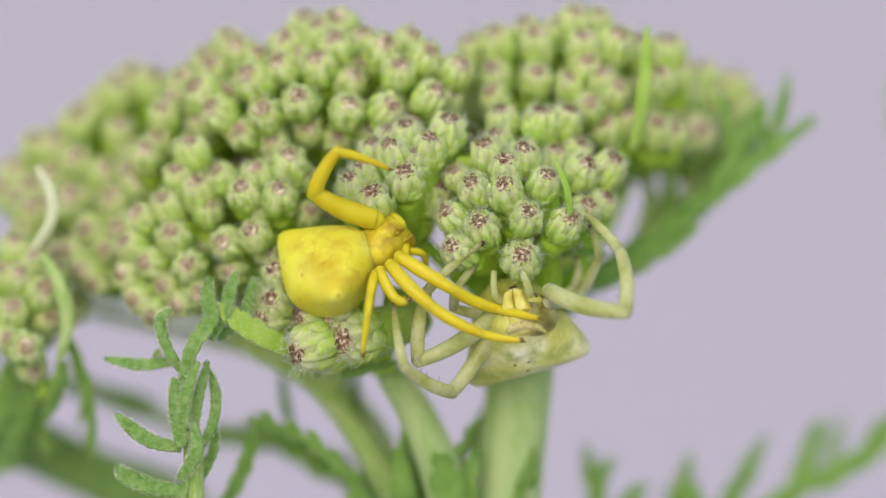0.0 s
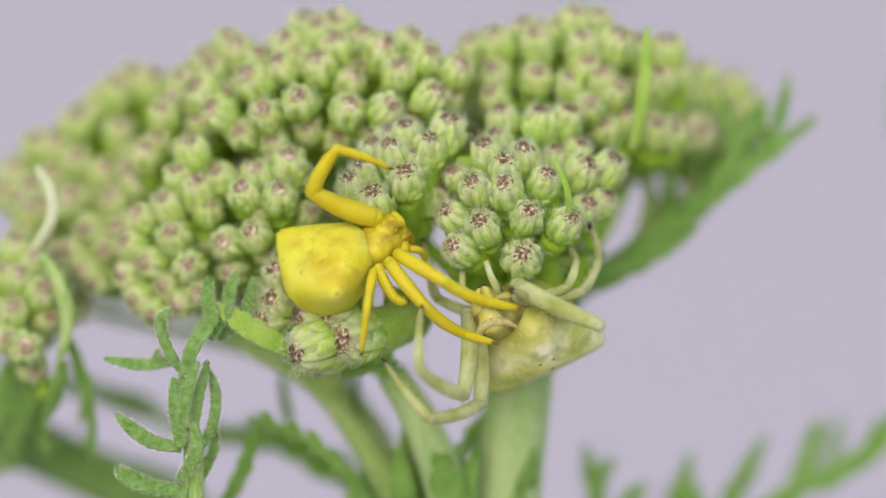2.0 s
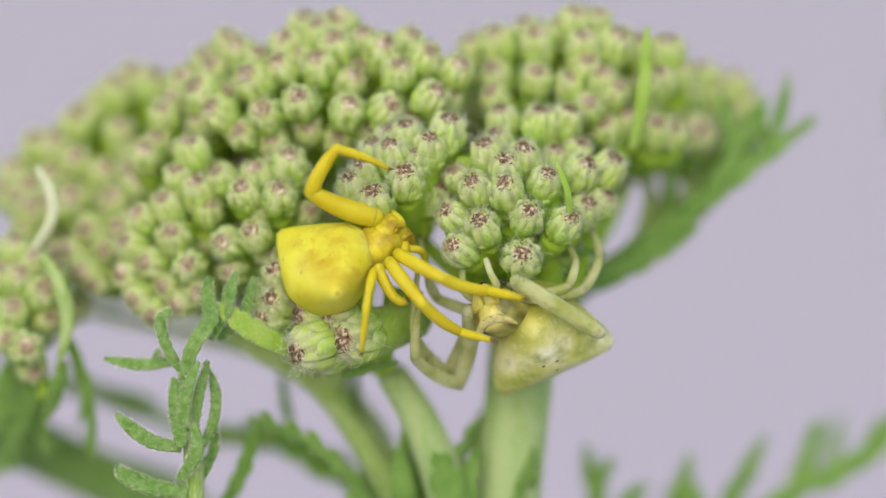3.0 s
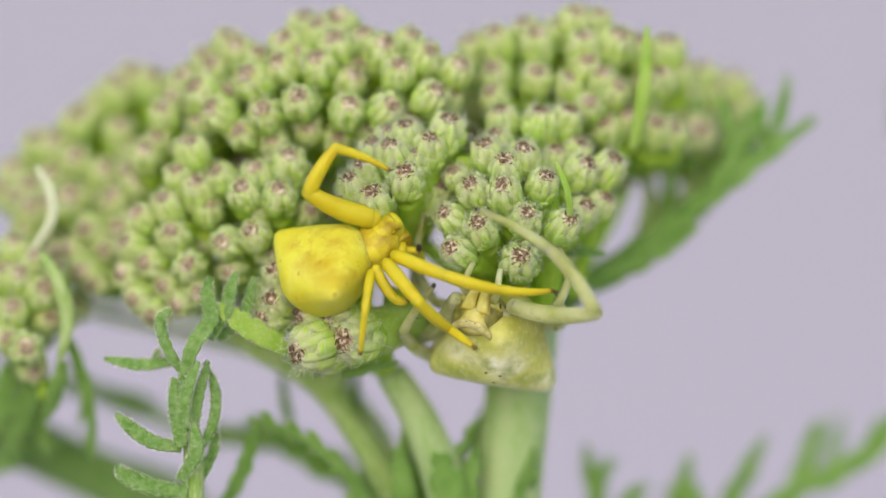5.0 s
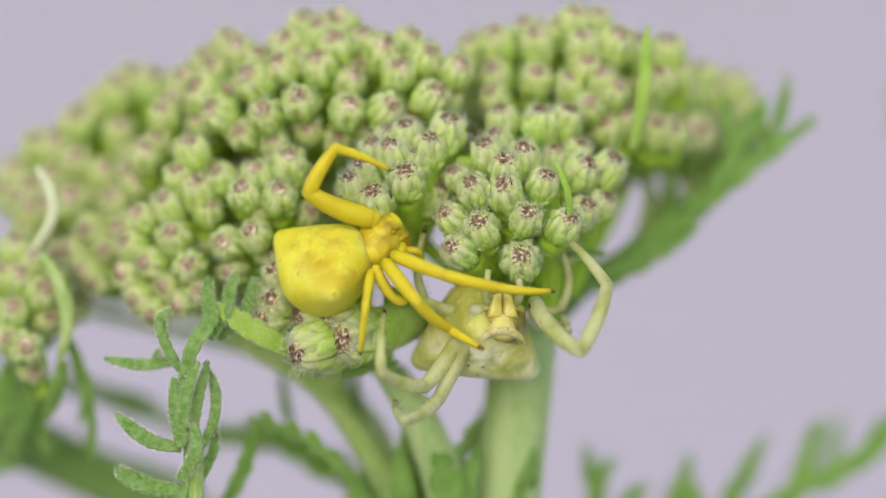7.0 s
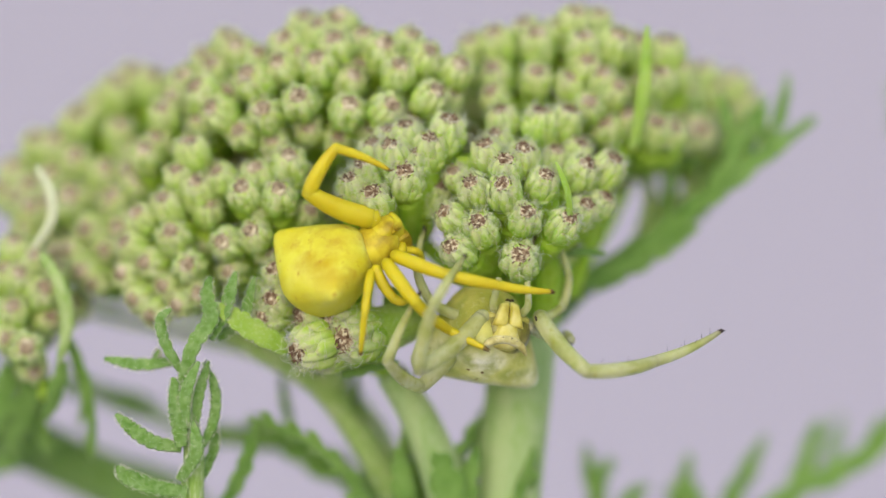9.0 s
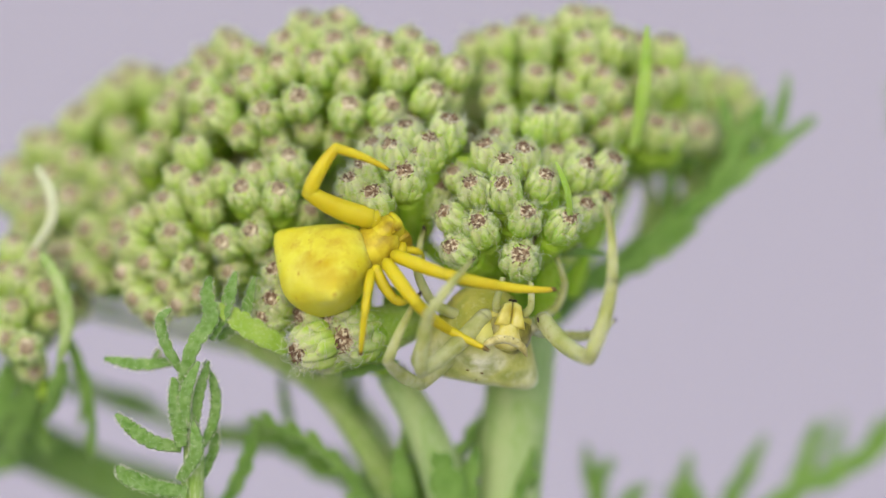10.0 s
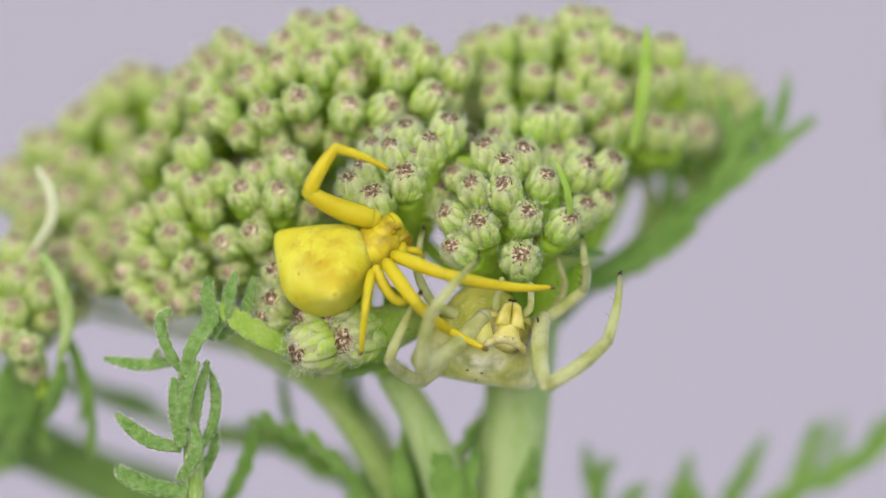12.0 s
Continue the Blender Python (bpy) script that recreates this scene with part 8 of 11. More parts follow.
    walk(MADE['pale_far_hind'][1], [(0, pose(0.00000, 0.00000, 0.00340, 33.7, 15.5, -21.9)),
        (0.5, pose(0.00000, 0.00000, 0.00340, 38.9, 15.8, -18.7)),
        (1, pose(0.00000, 0.00000, 0.00340, 49.6, 10.9, -12.3)),
        (1.25, pose(0.00000, 0.00000, 0.00340, 58.6, 8.3, -8.1)),
        (1.5, pose(0.00000, 0.00000, 0.00340, 66.6, 5.5, -4.7)),
        (1.75, pose(0.00000, -0.00000, 0.00340, 62.6, 8.6, -4.2)),
        (2, pose(-0.00000, 0.00000, 0.00340, 58.4, 10.6, -4.9)),
        (2.25, pose(-0.00000, 0.00000, 0.00340, 61.4, 10.3, -5.5)),
        (2.5, pose(0.00000, 0.00000, 0.00340, 64.5, 10.1, -5.1)),
        (2.75, pose(-0.00000, -0.00000, 0.00340, 64.4, 10.0, -4.9)),
        (3, pose(-0.00000, 0.00000, 0.00340, 64.2, 10.1, -4.8)),
        (3.2, pose(0.00000, 0.00000, 0.00340, 39.3, 19.2, -11.3)),
        (4, pose(-0.00000, 0.00000, 0.00340, 48.3, 15.3, -12.0)),
        (4.8, pose(-0.00000, 0.00000, 0.00340, 56.3, 3.6, -3.5)),
        (5, pose(-0.00000, 0.00000, 0.00340, 60.1, 0.4, -0.2)),
        (5.5, pose(-0.00000, 0.00000, 0.00340, 64.9, -2.1, 0.8)),
        (5.75, pose(-0.00000, -0.00000, 0.00340, 68.1, -3.1, -0.3)),
        (6, pose(0.00000, 0.00000, 0.00340, 69.0, 4.3, 1.0)),
        (6.12, pose(0.00000, -0.00000, 0.00340, 70.3, 6.5, -0.6)),
        (6.25, pose(0.00000, -0.00000, 0.00340, 71.5, 7.5, -1.3)),
        (6.31, pose(0.00000, -0.00000, 0.00340, 72.1, 7.7, -1.9)),
        (6.38, pose(0.00000, 0.00000, 0.00340, 72.7, 8.0, -2.1)),
        (6.5, pose(-0.00000, -0.00000, 0.00340, 73.8, 8.8, -2.0)),
        (6.75, pose(-0.00000, 0.00000, 0.00340, 72.3, 9.3, -3.2)),
        (6.88, pose(0.00000, 0.00000, 0.00340, 71.5, 9.3, -3.3)),
        (7, pose(0.00000, 0.00000, 0.00340, 70.8, 9.4, -3.6)),
        (7.2, pose(0.00000, 0.00000, 0.00340, 70.8, 9.3, -3.4)),
        (7.6, pose(-0.00000, 0.00000, 0.00340, 68.9, 9.4, -3.8)),
        (8, pose(0.00000, 0.00000, 0.00340, 64.9, 9.9, -4.8)),
        (8.4, pose(-0.00000, 0.00000, 0.00340, 60.6, 10.1, -5.8)),
        (8.8, pose(0.00000, 0.00000, 0.00340, 58.6, 9.8, -6.2)),
        (9, pose(0.00000, 0.00000, 0.00340, 58.6, 9.9, -6.0)),
        (9.25, pose(0.00000, -0.00000, 0.00340, 68.3, 19.4, -2.8)),
        (9.5, pose(0.00000, 0.00000, 0.00340, 73.6, 27.2, -4.0)),
        (9.75, pose(0.00000, 0.00000, 0.00340, 78.7, 32.6, -3.4)),
        (10, pose(0.00000, 0.00000, 0.00340, 83.7, 36.6, -1.7)),
        (10.25, pose(0.00000, 0.00000, 0.00340, 84.1, 36.9, -2.7)),
        (10.5, pose(0.00000, 0.00000, 0.00340, 84.4, 37.0, -3.1)),
        (10.75, pose(-0.00000, -0.00000, 0.00340, 84.3, 37.0, -3.4)),
        (11, pose(0.00000, 0.00000, 0.00340, 84.1, 36.9, -3.5)),
        (11.5, pose(-0.00000, -0.00000, 0.00340, 83.7, 36.8, -3.6)),
        (11.75, pose(0.00000, -0.00000, 0.00340, 83.5, 36.8, -3.8)),
        (12, pose(0.00000, 0.00000, 0.00340, 83.5, 36.9, -3.8))])
    walk(MADE['pale_far_hind'][2], [(0, pose(0.00000, -0.00120, 0.00500, 43.2, 35.2, -69.9)),
        (0.5, pose(-0.00000, -0.00133, 0.00490, 47.9, 39.1, -64.4)),
        (1, pose(-0.00009, -0.00154, 0.00467, 67.5, 38.6, -42.8)),
        (1.25, pose(-0.00009, -0.00171, 0.00443, 82.0, 35.5, -27.8)),
        (1.5, pose(-0.00008, -0.00184, 0.00419, 98.6, 28.2, -15.0)),
        (1.75, pose(0.00001, -0.00178, 0.00431, 99.5, 28.2, -15.1)),
        (2, pose(0.00004, -0.00171, 0.00443, 100.4, 28.5, -17.3)),
        (2.25, pose(-0.00000, -0.00177, 0.00434, 100.7, 28.8, -16.5)),
        (2.5, pose(-0.00001, -0.00181, 0.00425, 101.0, 29.2, -15.2)),
        (2.75, pose(-0.00000, -0.00181, 0.00425, 101.5, 29.4, -15.3)),
        (3, pose(0.00000, -0.00181, 0.00426, 102.0, 29.4, -15.4)),
        (3.2, pose(0.00025, -0.00134, 0.00486, 99.0, 30.2, -43.2)),
        (4, pose(0.00003, -0.00154, 0.00468, 99.5, 29.0, -31.6)),
        (4.8, pose(-0.00003, -0.00167, 0.00451, 101.4, 4.6, 0.3)),
        (5, pose(-0.00000, -0.00174, 0.00440, 101.0, -0.2, 0.5)),
        (5.5, pose(-0.00000, -0.00181, 0.00425, 100.4, -3.0, -0.2)),
        (5.75, pose(-0.00005, -0.00186, 0.00414, 101.1, -6.3, 1.4)),
        (6, pose(0.00009, -0.00187, 0.00411, 101.3, 8.5, -2.7)),
        (6.12, pose(0.00006, -0.00188, 0.00407, 101.9, 17.1, -5.7)),
        (6.25, pose(0.00004, -0.00190, 0.00403, 102.6, 22.3, -7.4)),
        (6.31, pose(0.00002, -0.00191, 0.00401, 103.0, 24.8, -8.3)),
        (6.38, pose(0.00002, -0.00191, 0.00399, 103.3, 26.9, -8.8)),
        (6.5, pose(0.00002, -0.00192, 0.00395, 103.9, 29.9, -9.3)),
        (6.75, pose(-0.00001, -0.00191, 0.00400, 101.9, 31.4, -11.6)),
        (6.88, pose(-0.00001, -0.00190, 0.00403, 100.9, 31.9, -12.4)),
        (7, pose(-0.00001, -0.00189, 0.00405, 99.9, 32.5, -13.1)),
        (7.2, pose(-0.00000, -0.00189, 0.00405, 100.0, 32.6, -12.9)),
        (7.6, pose(-0.00000, -0.00187, 0.00411, 97.7, 32.7, -14.4)),
        (8, pose(-0.00001, -0.00182, 0.00424, 92.5, 33.0, -18.0)),
        (8.4, pose(-0.00001, -0.00175, 0.00437, 87.4, 32.6, -21.3)),
        (8.8, pose(-0.00001, -0.00172, 0.00443, 85.1, 32.0, -22.6)),
        (9, pose(-0.00000, -0.00172, 0.00443, 85.1, 32.2, -22.4)),
        (9.25, pose(0.00015, -0.00187, 0.00410, 81.6, 53.1, -36.4)),
        (9.5, pose(0.00012, -0.00193, 0.00390, 52.4, 68.7, -81.0)),
        (9.75, pose(0.00009, -0.00197, 0.00373, 17.1, 72.4, -126.2)),
        (10, pose(0.00007, -0.00199, 0.00357, -5.3, 69.6, -156.4)),
        (10.25, pose(0.00002, -0.00199, 0.00356, -11.7, 69.2, -164.4)),
        (10.5, pose(0.00001, -0.00200, 0.00356, -13.6, 69.1, -166.9)),
        (10.75, pose(0.00000, -0.00200, 0.00356, -14.1, 69.1, -167.6)),
        (11, pose(-0.00000, -0.00199, 0.00356, -14.1, 69.1, -167.6)),
        (11.5, pose(-0.00000, -0.00199, 0.00357, -13.2, 69.3, -166.8)),
        (11.75, pose(0.00000, -0.00199, 0.00358, -12.6, 69.4, -166.2)),
        (12, pose(0.00000, -0.00199, 0.00358, -12.4, 69.4, -166.1))])
    walk(MADE['yellow'], [(0, pose(-0.00373, 0.00120, 0.00032, 40.2, 28.9, -56.6)),
        (0.5, pose(-0.00377, 0.00120, 0.00035, 40.2, 28.9, -56.6)),
        (1, pose(-0.00380, 0.00120, 0.00039, 40.2, 28.9, -56.6)),
        (1.25, pose(-0.00382, 0.00120, 0.00040, 40.2, 28.9, -56.6)),
        (1.5, pose(-0.00384, 0.00120, 0.00042, 40.2, 28.9, -56.6)),
        (1.75, pose(-0.00382, 0.00120, 0.00044, 40.2, 28.9, -56.6)),
        (2, pose(-0.00380, 0.00120, 0.00046, 40.2, 28.9, -56.6)),
        (2.25, pose(-0.00378, 0.00120, 0.00048, 40.2, 28.9, -56.6)),
        (2.5, pose(-0.00377, 0.00120, 0.00049, 40.2, 28.9, -56.6)),
        (2.75, pose(-0.00378, 0.00120, 0.00048, 40.2, 28.9, -56.6)),
        (3, pose(-0.00379, 0.00120, 0.00047, 40.2, 28.9, -56.6)),
        (3.2, pose(-0.00380, 0.00120, 0.00046, 40.2, 28.9, -56.6)),
        (4, pose(-0.00387, 0.00120, 0.00042, 40.2, 28.9, -56.6)),
        (4.8, pose(-0.00394, 0.00120, 0.00039, 40.2, 28.9, -56.6)),
        (5, pose(-0.00395, 0.00120, 0.00039, 40.2, 28.9, -56.6)),
        (5.5, pose(-0.00398, 0.00120, 0.00039, 40.2, 28.9, -56.6)),
        (5.75, pose(-0.00398, 0.00120, 0.00039, 40.2, 28.9, -56.6)),
        (6, pose(-0.00398, 0.00120, 0.00039, 40.2, 28.9, -56.6)),
        (6.12, pose(-0.00398, 0.00120, 0.00039, 40.2, 28.9, -56.6)),
        (6.25, pose(-0.00397, 0.00120, 0.00039, 40.2, 28.9, -56.6)),
        (6.31, pose(-0.00397, 0.00120, 0.00039, 40.2, 28.9, -56.6)),
        (6.38, pose(-0.00397, 0.00120, 0.00039, 40.2, 28.9, -56.6)),
        (6.5, pose(-0.00397, 0.00120, 0.00039, 40.2, 28.9, -56.6)),
        (6.75, pose(-0.00397, 0.00120, 0.00039, 40.2, 28.9, -56.6)),
        (6.88, pose(-0.00397, 0.00120, 0.00039, 40.2, 28.9, -56.6)),
        (7, pose(-0.00397, 0.00120, 0.00039, 40.2, 28.9, -56.6)),
        (7.2, pose(-0.00397, 0.00120, 0.00039, 40.2, 28.9, -56.6)),
        (7.6, pose(-0.00397, 0.00120, 0.00039, 40.2, 28.9, -56.6)),
        (8, pose(-0.00396, 0.00120, 0.00039, 40.2, 28.9, -56.6)),
        (8.4, pose(-0.00396, 0.00120, 0.00039, 40.2, 28.9, -56.6)),
        (8.8, pose(-0.00396, 0.00120, 0.00039, 40.2, 28.9, -56.6)),
        (9, pose(-0.00396, 0.00120, 0.00039, 40.2, 28.9, -56.6)),
        (9.25, pose(-0.00395, 0.00120, 0.00039, 40.2, 28.9, -56.6)),
        (9.5, pose(-0.00395, 0.00120, 0.00039, 40.2, 28.9, -56.6)),
        (9.75, pose(-0.00395, 0.00120, 0.00039, 40.2, 28.9, -56.6)),
        (10, pose(-0.00395, 0.00120, 0.00039, 40.2, 28.9, -56.6)),
        (10.25, pose(-0.00395, 0.00120, 0.00039, 40.2, 28.9, -56.6)),
        (10.5, pose(-0.00395, 0.00120, 0.00039, 40.2, 28.9, -56.6)),
        (10.75, pose(-0.00394, 0.00120, 0.00039, 40.2, 28.9, -56.6)),
        (11, pose(-0.00394, 0.00120, 0.00039, 40.2, 28.9, -56.6)),
        (11.5, pose(-0.00394, 0.00120, 0.00039, 40.2, 28.9, -56.6)),
        (11.75, pose(-0.00394, 0.00120, 0.00039, 40.2, 28.9, -56.6)),
        (12, pose(-0.00394, 0.00120, 0.00039, 40.2, 28.9, -56.6))])
    walk(MADE['yellow_abdomen'], [(0, pose(-0.00057, -0.00372, 0.00063, -31.7, -0.0, 0.0)),
        (0.5, pose(-0.00057, -0.00372, 0.00063, -31.7, -0.0, 0.0)),
        (1, pose(-0.00057, -0.00372, 0.00063, -31.7, -0.0, 0.0)),
        (1.25, pose(-0.00057, -0.00372, 0.00063, -31.7, -0.0, 0.0)),
        (1.5, pose(-0.00057, -0.00372, 0.00063, -31.7, -0.0, 0.0)),
        (1.75, pose(-0.00057, -0.00372, 0.00063, -31.7, -0.0, 0.0)),
        (2, pose(-0.00057, -0.00372, 0.00063, -31.7, -0.0, 0.0)),
        (2.25, pose(-0.00057, -0.00372, 0.00063, -31.7, -0.0, 0.0)),
        (2.5, pose(-0.00057, -0.00372, 0.00063, -31.7, -0.0, 0.0)),
        (2.75, pose(-0.00057, -0.00372, 0.00063, -31.7, -0.0, 0.0)),
        (3, pose(-0.00057, -0.00372, 0.00063, -31.7, -0.0, 0.0)),
        (3.2, pose(-0.00057, -0.00372, 0.00063, -31.7, -0.0, 0.0)),
        (4, pose(-0.00057, -0.00372, 0.00063, -31.7, -0.0, 0.0)),
        (4.8, pose(-0.00057, -0.00372, 0.00063, -31.7, -0.0, 0.0)),
        (5, pose(-0.00057, -0.00372, 0.00063, -31.7, -0.0, 0.0)),
        (5.5, pose(-0.00057, -0.00372, 0.00063, -31.7, -0.0, 0.0)),
        (5.75, pose(-0.00057, -0.00372, 0.00063, -31.7, -0.0, 0.0)),
        (6, pose(-0.00057, -0.00372, 0.00063, -31.7, -0.0, 0.0)),
        (6.12, pose(-0.00057, -0.00372, 0.00063, -31.7, -0.0, 0.0)),
        (6.25, pose(-0.00057, -0.00372, 0.00063, -31.7, -0.0, 0.0)),
        (6.31, pose(-0.00057, -0.00372, 0.00063, -31.7, -0.0, 0.0)),
        (6.38, pose(-0.00057, -0.00372, 0.00063, -31.7, -0.0, 0.0)),
        (6.5, pose(-0.00057, -0.00372, 0.00063, -31.7, -0.0, 0.0)),
        (6.75, pose(-0.00057, -0.00372, 0.00063, -31.7, -0.0, 0.0)),
        (6.88, pose(-0.00057, -0.00372, 0.00063, -31.7, -0.0, 0.0)),
        (7, pose(-0.00057, -0.00372, 0.00063, -31.7, -0.0, 0.0)),
        (7.2, pose(-0.00057, -0.00372, 0.00063, -31.7, -0.0, 0.0)),
        (7.6, pose(-0.00057, -0.00372, 0.00063, -31.7, -0.0, 0.0)),
        (8, pose(-0.00057, -0.00372, 0.00063, -31.7, -0.0, 0.0)),
        (8.4, pose(-0.00057, -0.00372, 0.00063, -31.7, -0.0, 0.0)),
        (8.8, pose(-0.00057, -0.00372, 0.00063, -31.7, -0.0, 0.0)),
        (9, pose(-0.00057, -0.00372, 0.00063, -31.7, -0.0, 0.0)),
        (9.25, pose(-0.00057, -0.00372, 0.00063, -31.7, -0.0, 0.0)),
        (9.5, pose(-0.00057, -0.00372, 0.00063, -31.7, -0.0, 0.0)),
        (9.75, pose(-0.00057, -0.00372, 0.00063, -31.7, -0.0, 0.0)),
        (10, pose(-0.00057, -0.00372, 0.00063, -31.7, -0.0, 0.0)),
        (10.25, pose(-0.00057, -0.00372, 0.00063, -31.7, -0.0, 0.0)),
        (10.5, pose(-0.00057, -0.00372, 0.00063, -31.7, -0.0, 0.0)),
        (10.75, pose(-0.00057, -0.00372, 0.00063, -31.7, -0.0, 0.0)),
        (11, pose(-0.00057, -0.00372, 0.00063, -31.7, -0.0, 0.0)),
        (11.5, pose(-0.00057, -0.00372, 0.00063, -31.7, -0.0, 0.0)),
        (11.75, pose(-0.00057, -0.00372, 0.00063, -31.7, -0.0, 0.0)),
        (12, pose(-0.00057, -0.00372, 0.00063, -31.7, -0.0, 0.0))])
    walk(MADE['yellow_raised'][0], [(0, pose(-0.00057, 0.00033, 0.00162, -36.6, 6.8, 162.0)),
        (0.5, pose(-0.00057, 0.00033, 0.00162, -36.3, 6.7, 162.6)),
        (1, pose(-0.00057, 0.00033, 0.00162, -36.5, 7.9, 163.1)),
        (1.25, pose(-0.00057, 0.00033, 0.00162, -36.4, 8.4, 163.6)),
        (1.5, pose(-0.00057, 0.00033, 0.00162, -36.2, 8.3, 164.2)),
        (1.75, pose(-0.00057, 0.00033, 0.00162, -36.7, 8.6, 164.2)),
        (2, pose(-0.00057, 0.00033, 0.00162, -37.3, 9.1, 164.2)),
        (2.25, pose(-0.00057, 0.00033, 0.00162, -38.0, 9.8, 164.2)),
        (2.5, pose(-0.00057, 0.00033, 0.00162, -38.8, 10.8, 164.4)),
        (2.75, pose(-0.00057, 0.00033, 0.00162, -38.8, 11.7, 164.8)),
        (3, pose(-0.00057, 0.00033, 0.00162, -38.8, 12.7, 165.4)),
        (3.2, pose(-0.00057, 0.00033, 0.00162, -38.9, 13.6, 166.0)),
        (4, pose(-0.00057, 0.00033, 0.00162, -38.1, 15.8, 168.5)),
        (4.8, pose(-0.00057, 0.00033, 0.00162, -36.6, 16.6, 171.3)),
        (5, pose(-0.00057, 0.00033, 0.00162, -36.2, 16.9, 172.3)),
        (5.5, pose(-0.00057, 0.00033, 0.00162, -35.7, 16.3, 172.9)),
        (5.75, pose(-0.00057, 0.00033, 0.00162, -35.7, 16.3, 172.9)),
        (6, pose(-0.00057, 0.00033, 0.00162, -35.7, 16.3, 172.9)),
        (6.12, pose(-0.00057, 0.00033, 0.00162, -35.7, 16.3, 173.0)),
        (6.25, pose(-0.00057, 0.00033, 0.00162, -35.7, 16.3, 173.0)),
        (6.31, pose(-0.00057, 0.00033, 0.00162, -35.7, 16.3, 173.0)),
        (6.38, pose(-0.00057, 0.00033, 0.00162, -35.7, 16.3, 173.0)),
        (6.5, pose(-0.00057, 0.00033, 0.00162, -35.7, 16.3, 173.0)),
        (6.75, pose(-0.00057, 0.00033, 0.00162, -35.7, 16.4, 172.9)),
        (6.88, pose(-0.00057, 0.00033, 0.00162, -35.7, 16.4, 172.9)),
        (7, pose(-0.00057, 0.00033, 0.00162, -35.7, 16.4, 172.9)),
        (7.2, pose(-0.00057, 0.00033, 0.00162, -35.8, 16.5, 172.8)),
        (7.6, pose(-0.00057, 0.00033, 0.00162, -35.8, 16.6, 172.8)),
        (8, pose(-0.00057, 0.00033, 0.00162, -35.8, 16.7, 172.9)),
        (8.4, pose(-0.00057, 0.00033, 0.00162, -35.9, 16.8, 172.8)),
        (8.8, pose(-0.00057, 0.00033, 0.00162, -35.9, 16.9, 172.8)),
        (9, pose(-0.00057, 0.00033, 0.00162, -36.0, 17.0, 172.7)),
        (9.25, pose(-0.00057, 0.00033, 0.00162, -36.0, 17.0, 172.7)),
        (9.5, pose(-0.00057, 0.00033, 0.00162, -36.0, 17.1, 172.7)),
        (9.75, pose(-0.00057, 0.00033, 0.00162, -36.1, 17.2, 172.6)),
        (10, pose(-0.00057, 0.00033, 0.00162, -36.1, 17.2, 172.6)),
        (10.25, pose(-0.00057, 0.00033, 0.00162, -36.1, 17.2, 172.6)),
        (10.5, pose(-0.00057, 0.00033, 0.00162, -36.1, 17.2, 172.6)),
        (10.75, pose(-0.00057, 0.00033, 0.00162, -36.2, 17.3, 172.5)),
        (11, pose(-0.00057, 0.00033, 0.00162, -36.2, 17.3, 172.5)),
        (11.5, pose(-0.00057, 0.00033, 0.00162, -36.2, 17.4, 172.5)),
        (11.75, pose(-0.00057, 0.00033, 0.00162, -36.2, 17.4, 172.5)),
        (12, pose(-0.00057, 0.00033, 0.00162, -36.2, 17.4, 172.5))])
